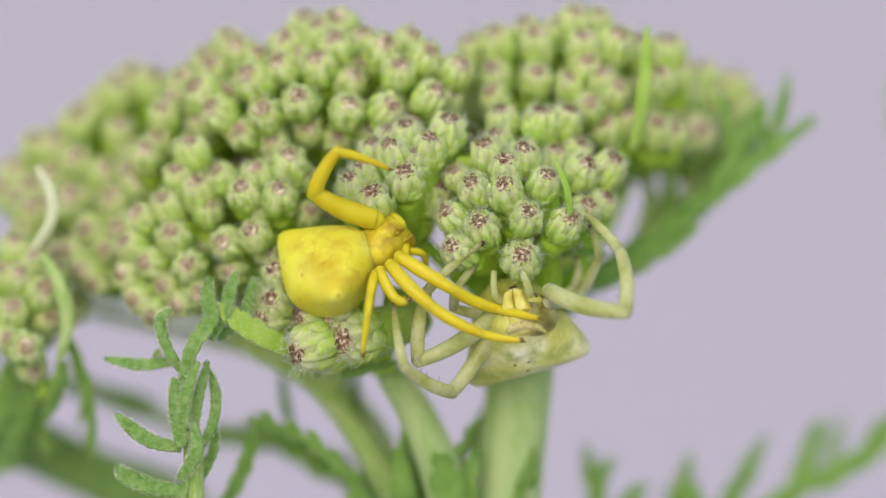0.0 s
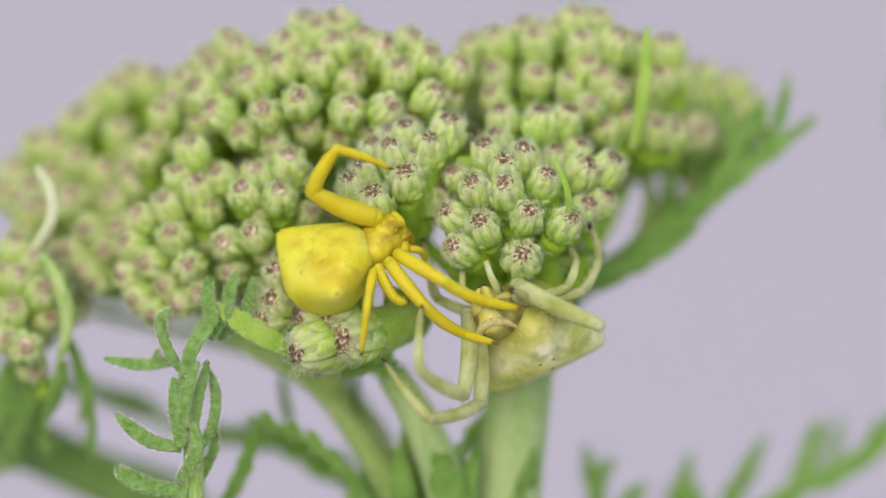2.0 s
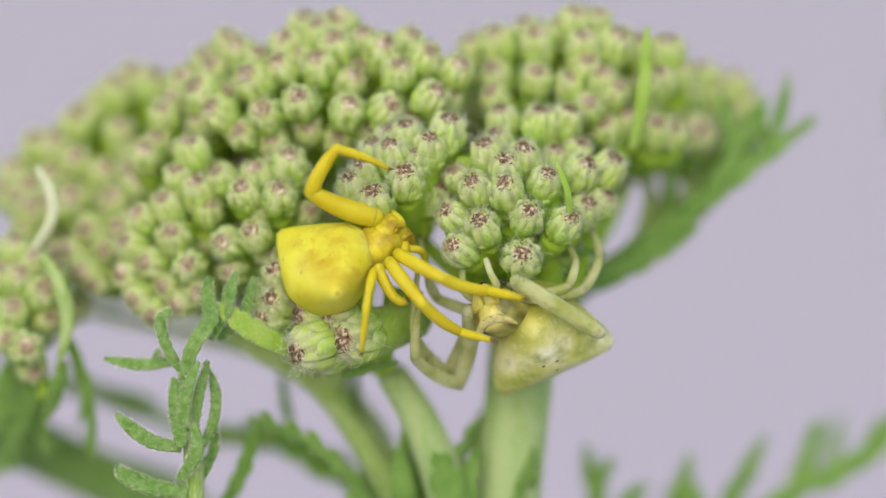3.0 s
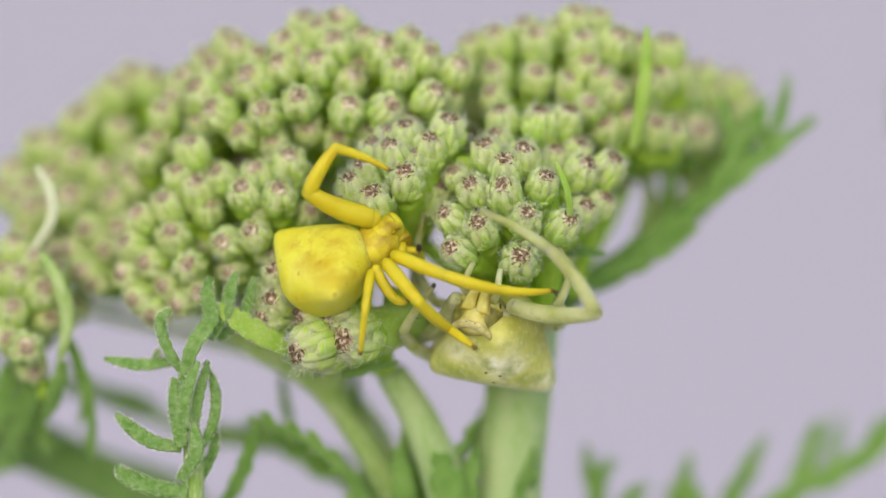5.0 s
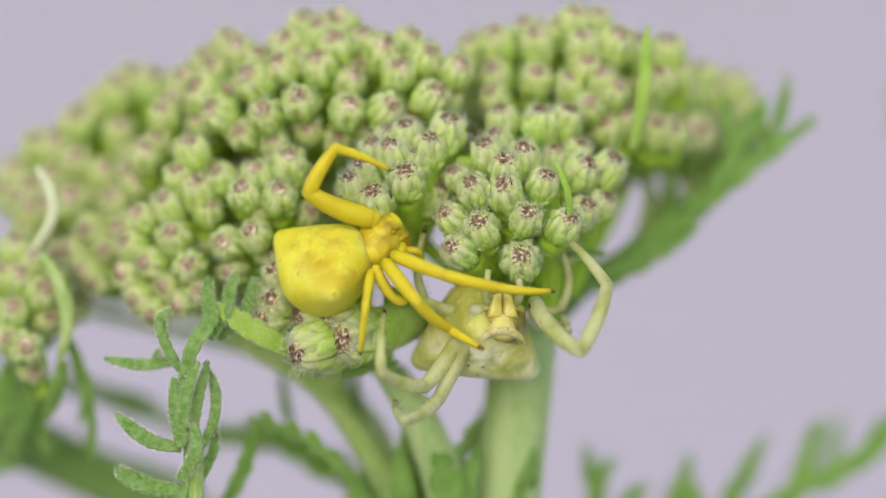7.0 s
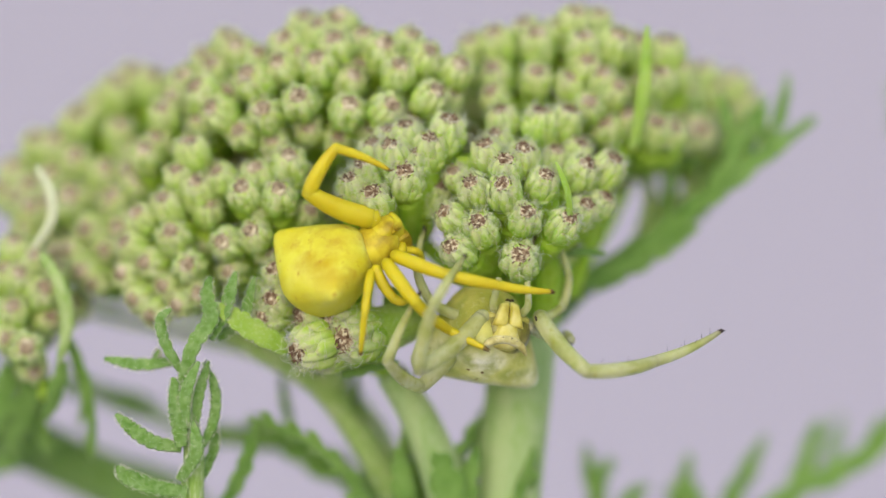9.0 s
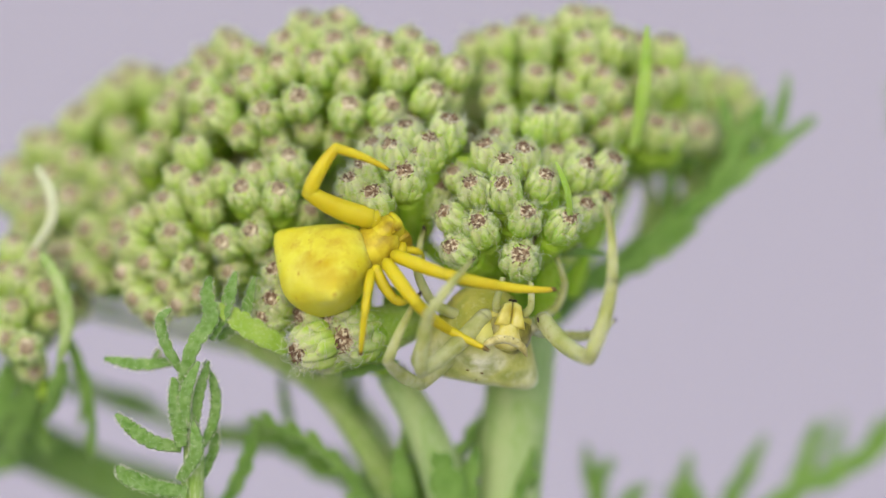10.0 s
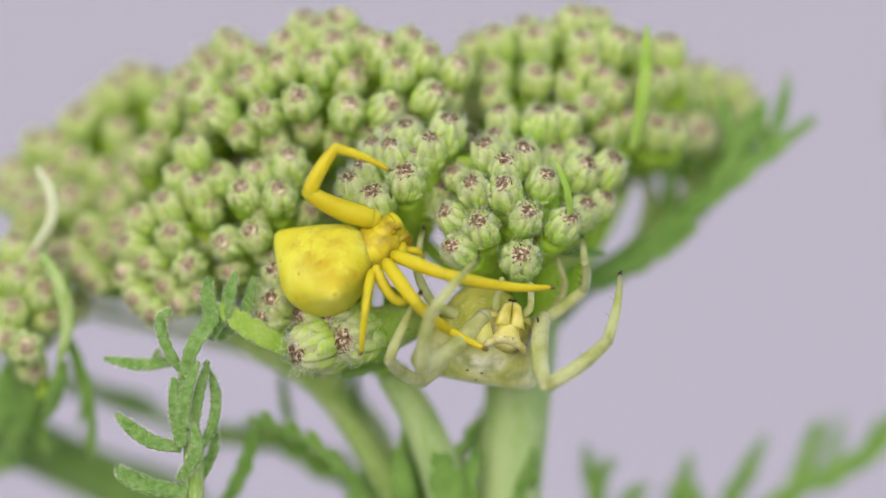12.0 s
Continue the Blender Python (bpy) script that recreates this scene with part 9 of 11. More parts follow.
    walk(MADE['yellow_raised'][1], [(0, pose(-0.00000, -0.00000, 0.00438, 84.5, 1.0, -0.2)),
        (0.5, pose(0.00000, 0.00000, 0.00438, 85.0, 1.4, 0.1)),
        (1, pose(-0.00000, 0.00000, 0.00438, 86.5, 1.3, 0.4)),
        (1.25, pose(-0.00000, -0.00000, 0.00438, 87.0, 1.5, 0.3)),
        (1.5, pose(-0.00000, 0.00000, 0.00438, 87.1, 1.9, 0.1)),
        (1.75, pose(0.00000, -0.00000, 0.00438, 87.6, 1.8, 0.0)),
        (2, pose(-0.00000, 0.00000, 0.00438, 88.4, 1.7, 0.1)),
        (2.25, pose(0.00000, 0.00000, 0.00438, 89.4, 1.6, 0.2)),
        (2.5, pose(0.00000, 0.00000, 0.00438, 90.7, 1.5, 0.3)),
        (2.75, pose(0.00000, -0.00000, 0.00438, 91.2, 1.7, 0.5)),
        (3, pose(-0.00000, -0.00000, 0.00438, 91.9, 1.8, 0.6)),
        (3.2, pose(0.00000, -0.00000, 0.00438, 92.5, 2.0, 0.5)),
        (4, pose(0.00000, 0.00000, 0.00438, 94.3, 2.9, 2.0)),
        (4.8, pose(0.00000, 0.00000, 0.00438, 94.6, 4.4, 1.8)),
        (5, pose(-0.00000, 0.00000, 0.00438, 94.5, 4.8, 0.8)),
        (5.5, pose(-0.00000, -0.00000, 0.00438, 94.1, 5.3, 0.5)),
        (5.75, pose(-0.00000, -0.00000, 0.00438, 94.1, 5.2, 0.4)),
        (6, pose(-0.00000, -0.00000, 0.00438, 94.1, 5.2, 0.4)),
        (6.12, pose(0.00000, 0.00000, 0.00438, 94.1, 5.2, 0.4)),
        (6.25, pose(-0.00000, -0.00000, 0.00438, 94.1, 5.2, 0.5)),
        (6.31, pose(-0.00000, -0.00000, 0.00438, 94.1, 5.2, 0.5)),
        (6.38, pose(-0.00000, 0.00000, 0.00438, 94.1, 5.2, 0.4)),
        (6.5, pose(0.00000, 0.00000, 0.00438, 94.1, 5.1, 0.4)),
        (6.75, pose(-0.00000, 0.00000, 0.00438, 94.2, 5.1, 0.4)),
        (6.88, pose(-0.00000, -0.00000, 0.00438, 94.2, 5.1, 0.4)),
        (7, pose(-0.00000, -0.00000, 0.00438, 94.2, 5.1, 0.5)),
        (7.2, pose(-0.00000, -0.00000, 0.00438, 94.2, 5.1, 0.5)),
        (7.6, pose(-0.00000, -0.00000, 0.00438, 94.2, 5.0, 0.4)),
        (8, pose(-0.00000, 0.00000, 0.00438, 94.3, 5.0, 0.2)),
        (8.4, pose(0.00000, 0.00000, 0.00438, 94.3, 4.9, 0.4)),
        (8.8, pose(-0.00000, -0.00000, 0.00438, 94.4, 4.9, 0.3)),
        (9, pose(0.00000, 0.00000, 0.00438, 94.4, 4.9, 0.3)),
        (9.25, pose(0.00000, 0.00000, 0.00438, 94.4, 4.9, 0.3)),
        (9.5, pose(0.00000, 0.00000, 0.00438, 94.5, 4.9, 0.4)),
        (9.75, pose(0.00000, -0.00000, 0.00438, 94.5, 4.8, 0.4)),
        (10, pose(-0.00000, -0.00000, 0.00438, 94.5, 4.8, 0.4)),
        (10.25, pose(-0.00000, 0.00000, 0.00438, 94.5, 4.8, 0.4)),
        (10.5, pose(-0.00000, 0.00000, 0.00438, 94.5, 4.8, 0.4)),
        (10.75, pose(0.00000, 0.00000, 0.00438, 94.5, 4.7, 0.4)),
        (11, pose(0.00000, -0.00000, 0.00438, 94.6, 4.8, 0.5)),
        (11.5, pose(0.00000, 0.00000, 0.00438, 94.6, 4.7, 0.4)),
        (11.75, pose(0.00000, 0.00000, 0.00438, 94.6, 4.7, 0.4)),
        (12, pose(0.00000, -0.00000, 0.00438, 94.6, 4.7, 0.5))])
    walk(MADE['yellow_raised'][2], [(0, pose(-0.00000, -0.00322, 0.00469, 173.6, 2.3, -0.2)),
        (0.5, pose(0.00001, -0.00322, 0.00466, 173.7, 3.1, -0.3)),
        (1, pose(0.00003, -0.00323, 0.00458, 174.1, 3.3, -0.3)),
        (1.25, pose(0.00002, -0.00324, 0.00455, 174.2, 3.6, -0.2)),
        (1.5, pose(0.00001, -0.00324, 0.00454, 174.2, 4.2, -0.2)),
        (1.75, pose(0.00001, -0.00324, 0.00451, 174.6, 4.1, -0.2)),
        (2, pose(0.00001, -0.00323, 0.00447, 175.2, 4.1, -0.1)),
        (2.25, pose(0.00001, -0.00324, 0.00441, 175.9, 4.0, -0.1)),
        (2.5, pose(0.00002, -0.00324, 0.00434, 176.7, 4.0, 0.0)),
        (2.75, pose(0.00002, -0.00324, 0.00431, 176.9, 4.4, 0.1)),
        (3, pose(0.00003, -0.00323, 0.00427, 177.2, 4.7, 0.1)),
        (3.2, pose(0.00003, -0.00324, 0.00424, 177.5, 5.1, 0.2)),
        (4, pose(0.00009, -0.00323, 0.00414, 177.7, 7.9, 0.4)),
        (4.8, pose(0.00008, -0.00323, 0.00412, 177.5, 10.4, 0.6)),
        (5, pose(0.00003, -0.00323, 0.00413, 177.5, 10.7, 0.8)),
        (5.5, pose(0.00000, -0.00323, 0.00415, 177.3, 11.5, 0.8)),
        (5.75, pose(0.00000, -0.00323, 0.00415, 177.3, 11.5, 0.8)),
        (6, pose(0.00000, -0.00323, 0.00415, 177.3, 11.5, 0.8)),
        (6.12, pose(0.00000, -0.00323, 0.00415, 177.3, 11.5, 0.8)),
        (6.25, pose(0.00000, -0.00323, 0.00415, 177.3, 11.5, 0.8)),
        (6.31, pose(0.00000, -0.00323, 0.00415, 177.3, 11.4, 0.8)),
        (6.38, pose(0.00000, -0.00323, 0.00415, 177.3, 11.4, 0.8)),
        (6.5, pose(0.00000, -0.00323, 0.00415, 177.3, 11.4, 0.8)),
        (6.75, pose(0.00000, -0.00323, 0.00415, 177.3, 11.4, 0.8)),
        (6.88, pose(0.00000, -0.00323, 0.00415, 177.3, 11.4, 0.8)),
        (7, pose(0.00000, -0.00323, 0.00414, 177.4, 11.3, 0.8)),
        (7.2, pose(-0.00000, -0.00323, 0.00414, 177.4, 11.3, 0.8)),
        (7.6, pose(0.00000, -0.00324, 0.00414, 177.4, 11.2, 0.8)),
        (8, pose(0.00000, -0.00323, 0.00414, 177.5, 11.1, 0.8)),
        (8.4, pose(0.00000, -0.00323, 0.00414, 177.5, 11.0, 0.8)),
        (8.8, pose(0.00000, -0.00323, 0.00413, 177.6, 10.9, 0.9)),
        (9, pose(0.00000, -0.00323, 0.00413, 177.6, 10.9, 0.9)),
        (9.25, pose(0.00000, -0.00323, 0.00413, 177.6, 10.8, 0.9)),
        (9.5, pose(0.00000, -0.00323, 0.00413, 177.6, 10.8, 0.9)),
        (9.75, pose(0.00000, -0.00323, 0.00413, 177.6, 10.7, 0.8)),
        (10, pose(0.00000, -0.00323, 0.00413, 177.7, 10.7, 0.8)),
        (10.25, pose(-0.00000, -0.00323, 0.00413, 177.7, 10.7, 0.8)),
        (10.5, pose(-0.00000, -0.00323, 0.00412, 177.7, 10.6, 0.9)),
        (10.75, pose(-0.00000, -0.00323, 0.00412, 177.7, 10.6, 0.9)),
        (11, pose(-0.00000, -0.00323, 0.00412, 177.7, 10.6, 0.9)),
        (11.5, pose(-0.00000, -0.00323, 0.00412, 177.7, 10.5, 0.9)),
        (11.75, pose(-0.00000, -0.00323, 0.00412, 177.7, 10.5, 0.9)),
        (12, pose(-0.00000, -0.00323, 0.00412, 177.7, 10.5, 0.9))])
    walk(MADE['yellow_grip'][0], [(0, pose(0.00193, 0.00019, 0.00003, 125.1, -31.9, 93.3)),
        (0.5, pose(0.00193, 0.00019, 0.00003, 130.0, -31.3, 92.4)),
        (1, pose(0.00193, 0.00019, 0.00003, 104.0, -30.1, 100.6)),
        (1.25, pose(0.00193, 0.00019, 0.00003, 105.4, -29.2, 100.1)),
        (1.5, pose(0.00193, 0.00019, 0.00003, 107.2, -29.8, 99.1)),
        (1.75, pose(0.00193, 0.00019, 0.00003, 103.5, -29.9, 99.4)),
        (2, pose(0.00193, 0.00019, 0.00003, 100.0, -29.7, 99.7)),
        (2.25, pose(0.00193, 0.00019, 0.00003, 99.1, -30.7, 100.0)),
        (2.5, pose(0.00193, 0.00019, 0.00003, 98.3, -32.2, 100.2)),
        (2.75, pose(0.00193, 0.00019, 0.00003, 96.3, -34.1, 100.9)),
        (3, pose(0.00193, 0.00019, 0.00003, 94.3, -36.2, 101.6)),
        (3.2, pose(0.00193, 0.00019, 0.00003, 96.7, -38.4, 101.9)),
        (4, pose(0.00193, 0.00019, 0.00003, 95.9, -39.0, 104.4)),
        (4.8, pose(0.00193, 0.00019, 0.00003, 95.0, -39.3, 106.9)),
        (5, pose(0.00193, 0.00019, 0.00003, 95.3, -39.4, 106.9)),
        (5.5, pose(0.00193, 0.00019, 0.00003, 95.9, -39.7, 106.9)),
        (5.75, pose(0.00193, 0.00019, 0.00003, 95.9, -39.8, 106.9)),
        (6, pose(0.00193, 0.00019, 0.00003, 95.8, -39.9, 106.9)),
        (6.12, pose(0.00193, 0.00019, 0.00003, 95.8, -39.9, 107.0)),
        (6.25, pose(0.00193, 0.00019, 0.00003, 95.7, -40.0, 107.0)),
        (6.31, pose(0.00193, 0.00019, 0.00003, 95.7, -40.0, 107.1)),
        (6.38, pose(0.00193, 0.00019, 0.00003, 95.7, -40.1, 107.1)),
        (6.5, pose(0.00193, 0.00019, 0.00003, 95.6, -40.1, 107.1)),
        (6.75, pose(0.00193, 0.00019, 0.00003, 95.5, -40.3, 107.3)),
        (6.88, pose(0.00193, 0.00019, 0.00003, 95.3, -40.5, 107.3)),
        (7, pose(0.00193, 0.00019, 0.00003, 95.4, -40.7, 107.3)),
        (7.2, pose(0.00193, 0.00019, 0.00003, 95.2, -40.8, 107.4)),
        (7.6, pose(0.00193, 0.00019, 0.00003, 94.9, -41.1, 107.7)),
        (8, pose(0.00193, 0.00019, 0.00003, 94.6, -41.4, 107.9)),
        (8.4, pose(0.00193, 0.00019, 0.00003, 94.4, -41.8, 107.9)),
        (8.8, pose(0.00193, 0.00019, 0.00003, 94.3, -41.9, 108.0)),
        (9, pose(0.00193, 0.00019, 0.00003, 94.2, -42.0, 108.0)),
        (9.25, pose(0.00193, 0.00019, 0.00003, 94.2, -42.0, 108.0)),
        (9.5, pose(0.00193, 0.00019, 0.00003, 94.2, -41.9, 108.0)),
        (9.75, pose(0.00193, 0.00019, 0.00003, 94.0, -41.9, 108.0)),
        (10, pose(0.00193, 0.00019, 0.00003, 94.0, -41.9, 108.0)),
        (10.25, pose(0.00193, 0.00019, 0.00003, 94.0, -41.9, 108.0)),
        (10.5, pose(0.00193, 0.00019, 0.00003, 93.9, -42.0, 108.1)),
        (10.75, pose(0.00193, 0.00019, 0.00003, 93.9, -42.1, 108.1)),
        (11, pose(0.00193, 0.00019, 0.00003, 93.9, -42.1, 108.0)),
        (11.5, pose(0.00193, 0.00019, 0.00003, 93.9, -42.0, 108.0)),
        (11.75, pose(0.00193, 0.00019, 0.00003, 93.9, -42.0, 108.0)),
        (12, pose(0.00193, 0.00019, 0.00003, 93.9, -42.0, 108.0))])
    walk(MADE['yellow_grip'][1], [(0, pose(0.00000, -0.00000, 0.00386, -19.8, -33.9, 122.9)),
        (0.5, pose(0.00000, 0.00000, 0.00386, -18.9, -27.2, 126.8)),
        (1, pose(0.00000, 0.00000, 0.00386, -37.5, -42.6, 135.8)),
        (1.25, pose(-0.00000, -0.00000, 0.00386, -28.6, -48.2, 125.7)),
        (1.5, pose(0.00000, 0.00000, 0.00386, -17.8, -51.9, 112.7)),
        (1.75, pose(0.00000, -0.00000, 0.00386, -17.0, -55.7, 110.3)),
        (2, pose(-0.00000, 0.00000, 0.00386, -17.5, -58.9, 110.0)),
        (2.25, pose(0.00000, -0.00000, 0.00386, -7.4, -63.1, 98.8)),
        (2.5, pose(-0.00000, -0.00000, 0.00386, 8.4, -65.6, 81.4)),
        (2.75, pose(0.00000, 0.00000, 0.00386, 17.8, -66.4, 71.6)),
        (3, pose(0.00000, -0.00000, 0.00386, 24.2, -66.8, 64.9)),
        (3.2, pose(0.00000, 0.00000, 0.00386, 52.1, -47.3, 30.8)),
        (4, pose(-0.00000, -0.00000, 0.00386, 54.7, -18.9, 13.1)),
        (4.8, pose(0.00000, -0.00000, 0.00386, 41.8, -11.1, 12.1)),
        (5, pose(0.00000, 0.00000, 0.00386, 42.2, -8.9, 9.7)),
        (5.5, pose(0.00000, 0.00000, 0.00386, 42.6, -7.7, 8.4)),
        (5.75, pose(0.00000, -0.00000, 0.00386, 42.7, -7.4, 7.9)),
        (6, pose(0.00000, 0.00000, 0.00386, 43.0, -7.1, 7.5)),
        (6.12, pose(0.00000, -0.00000, 0.00386, 43.2, -6.9, 7.4)),
        (6.25, pose(0.00000, 0.00000, 0.00386, 43.4, -6.8, 7.2)),
        (6.31, pose(0.00000, -0.00000, 0.00386, 43.5, -6.7, 7.1)),
        (6.38, pose(0.00000, -0.00000, 0.00386, 43.6, -6.6, 6.9)),
        (6.5, pose(-0.00000, 0.00000, 0.00386, 43.9, -6.5, 6.8)),
        (6.75, pose(0.00000, 0.00000, 0.00386, 44.4, -6.2, 6.4)),
        (6.88, pose(-0.00000, -0.00000, 0.00386, 44.7, -6.0, 6.1)),
        (7, pose(0.00000, 0.00000, 0.00386, 45.0, -5.7, 5.8)),
        (7.2, pose(0.00000, 0.00000, 0.00386, 45.5, -5.4, 5.4)),
        (7.6, pose(-0.00000, -0.00000, 0.00386, 46.4, -4.8, 4.8)),
        (8, pose(-0.00000, 0.00000, 0.00386, 47.1, -4.0, 4.0)),
        (8.4, pose(0.00000, 0.00000, 0.00386, 47.7, -3.5, 3.2)),
        (8.8, pose(0.00000, 0.00000, 0.00386, 48.0, -3.0, 2.8)),
        (9, pose(0.00000, -0.00000, 0.00386, 48.1, -2.9, 2.6)),
        (9.25, pose(-0.00000, 0.00000, 0.00386, 48.1, -4.3, 3.8)),
        (9.5, pose(-0.00000, -0.00000, 0.00386, 47.8, -7.6, 6.9)),
        (9.75, pose(0.00000, -0.00000, 0.00386, 47.7, -8.4, 7.7)),
        (10, pose(0.00000, -0.00000, 0.00386, 47.9, -8.2, 7.4)),
        (10.25, pose(0.00000, 0.00000, 0.00386, 47.9, -7.7, 6.9)),
        (10.5, pose(0.00000, -0.00000, 0.00386, 48.1, -7.1, 6.3)),
        (10.75, pose(0.00000, 0.00000, 0.00386, 48.2, -6.6, 5.8)),
        (11, pose(-0.00000, -0.00000, 0.00386, 48.2, -6.2, 5.4)),
        (11.5, pose(0.00000, 0.00000, 0.00386, 48.3, -5.8, 5.0)),
        (11.75, pose(0.00000, 0.00000, 0.00386, 48.4, -5.5, 4.9)),
        (12, pose(0.00000, -0.00000, 0.00386, 48.4, -5.5, 4.8))])
    walk(MADE['yellow_grip'][2], [(0, pose(0.00000, -0.00215, 0.00655, 29.8, -13.8, 162.1)),
        (0.5, pose(-0.00000, -0.00186, 0.00675, 40.2, -13.5, 159.4)),
        (1, pose(-0.00014, -0.00279, 0.00587, 30.5, -8.9, 170.7)),
        (1.25, pose(-0.00002, -0.00279, 0.00587, 26.6, -11.6, 170.7)),
        (1.5, pose(0.00002, -0.00278, 0.00588, 22.3, -14.4, 169.2)),
        (1.75, pose(-0.00000, -0.00290, 0.00571, 23.4, -12.8, 171.3)),
        (2, pose(-0.00001, -0.00300, 0.00555, 24.5, -11.1, 173.4)),
        (2.25, pose(0.00003, -0.00307, 0.00540, 18.7, -11.9, 173.6)),
        (2.5, pose(0.00004, -0.00314, 0.00527, 12.5, -12.4, 174.1)),
        (2.75, pose(0.00005, -0.00318, 0.00517, 11.6, -12.1, 174.7)),
        (3, pose(0.00006, -0.00321, 0.00510, 10.8, -11.8, 175.2)),
        (3.2, pose(0.00006, -0.00313, 0.00529, -11.5, -11.4, 174.7)),
        (4, pose(0.00001, -0.00288, 0.00574, -49.3, -37.9, 159.8)),
        (4.8, pose(0.00000, -0.00234, 0.00638, 36.2, -47.2, 59.1)),
        (5, pose(0.00000, -0.00234, 0.00638, 48.8, -34.0, 39.6)),
        (5.5, pose(0.00001, -0.00235, 0.00637, 52.0, -28.1, 32.6)),
        (5.75, pose(0.00000, -0.00235, 0.00637, 52.9, -25.9, 30.5)),
        (6, pose(0.00000, -0.00237, 0.00636, 53.1, -25.1, 29.4)),
        (6.12, pose(-0.00000, -0.00238, 0.00635, 53.0, -25.1, 29.5)),
        (6.25, pose(0.00000, -0.00238, 0.00634, 53.0, -25.0, 29.1)),
        (6.31, pose(-0.00000, -0.00239, 0.00634, 53.0, -25.0, 29.0)),
        (6.38, pose(0.00000, -0.00239, 0.00633, 53.0, -24.8, 28.5)),
        (6.5, pose(-0.00000, -0.00240, 0.00632, 52.8, -25.1, 28.7)),
        (6.75, pose(0.00000, -0.00242, 0.00630, 52.8, -24.8, 27.7)),
        (6.88, pose(0.00000, -0.00243, 0.00629, 52.7, -24.6, 27.2)),
        (7, pose(0.00000, -0.00245, 0.00628, 52.7, -24.4, 26.6)),
        (7.2, pose(0.00000, -0.00246, 0.00626, 52.6, -24.2, 25.8)),
        (7.6, pose(0.00001, -0.00250, 0.00623, 52.3, -23.9, 24.7)),
        (8, pose(0.00001, -0.00253, 0.00620, 52.2, -23.1, 22.8)),
        (8.4, pose(0.00001, -0.00255, 0.00617, 52.3, -22.1, 21.2)),
        (8.8, pose(0.00000, -0.00256, 0.00616, 52.4, -21.1, 19.8)),
        (9, pose(0.00000, -0.00256, 0.00615, 52.7, -20.4, 19.1)),
        (9.25, pose(0.00000, -0.00256, 0.00615, 45.2, -25.9, 30.8)),
        (9.5, pose(-0.00000, -0.00257, 0.00615, 13.3, -40.6, 82.9)),
        (9.75, pose(-0.00000, -0.00257, 0.00615, -3.0, -43.5, 106.9)),
        (10, pose(-0.00000, -0.00257, 0.00614, -7.9, -45.2, 112.7)),
        (10.25, pose(-0.00000, -0.00257, 0.00614, -4.8, -48.1, 107.1)),
        (10.5, pose(0.00000, -0.00258, 0.00614, 5.5, -50.7, 92.8)),
        (10.75, pose(0.00000, -0.00258, 0.00614, 20.8, -50.1, 72.9)),
        (11, pose(0.00000, -0.00258, 0.00614, 35.7, -45.4, 53.7)),
        (11.5, pose(-0.00000, -0.00259, 0.00614, 48.7, -37.2, 36.4)),
        (11.75, pose(-0.00000, -0.00259, 0.00614, 53.3, -30.8, 29.2)),
        (12, pose(-0.00000, -0.00259, 0.00614, 55.0, -27.5, 26.3))])
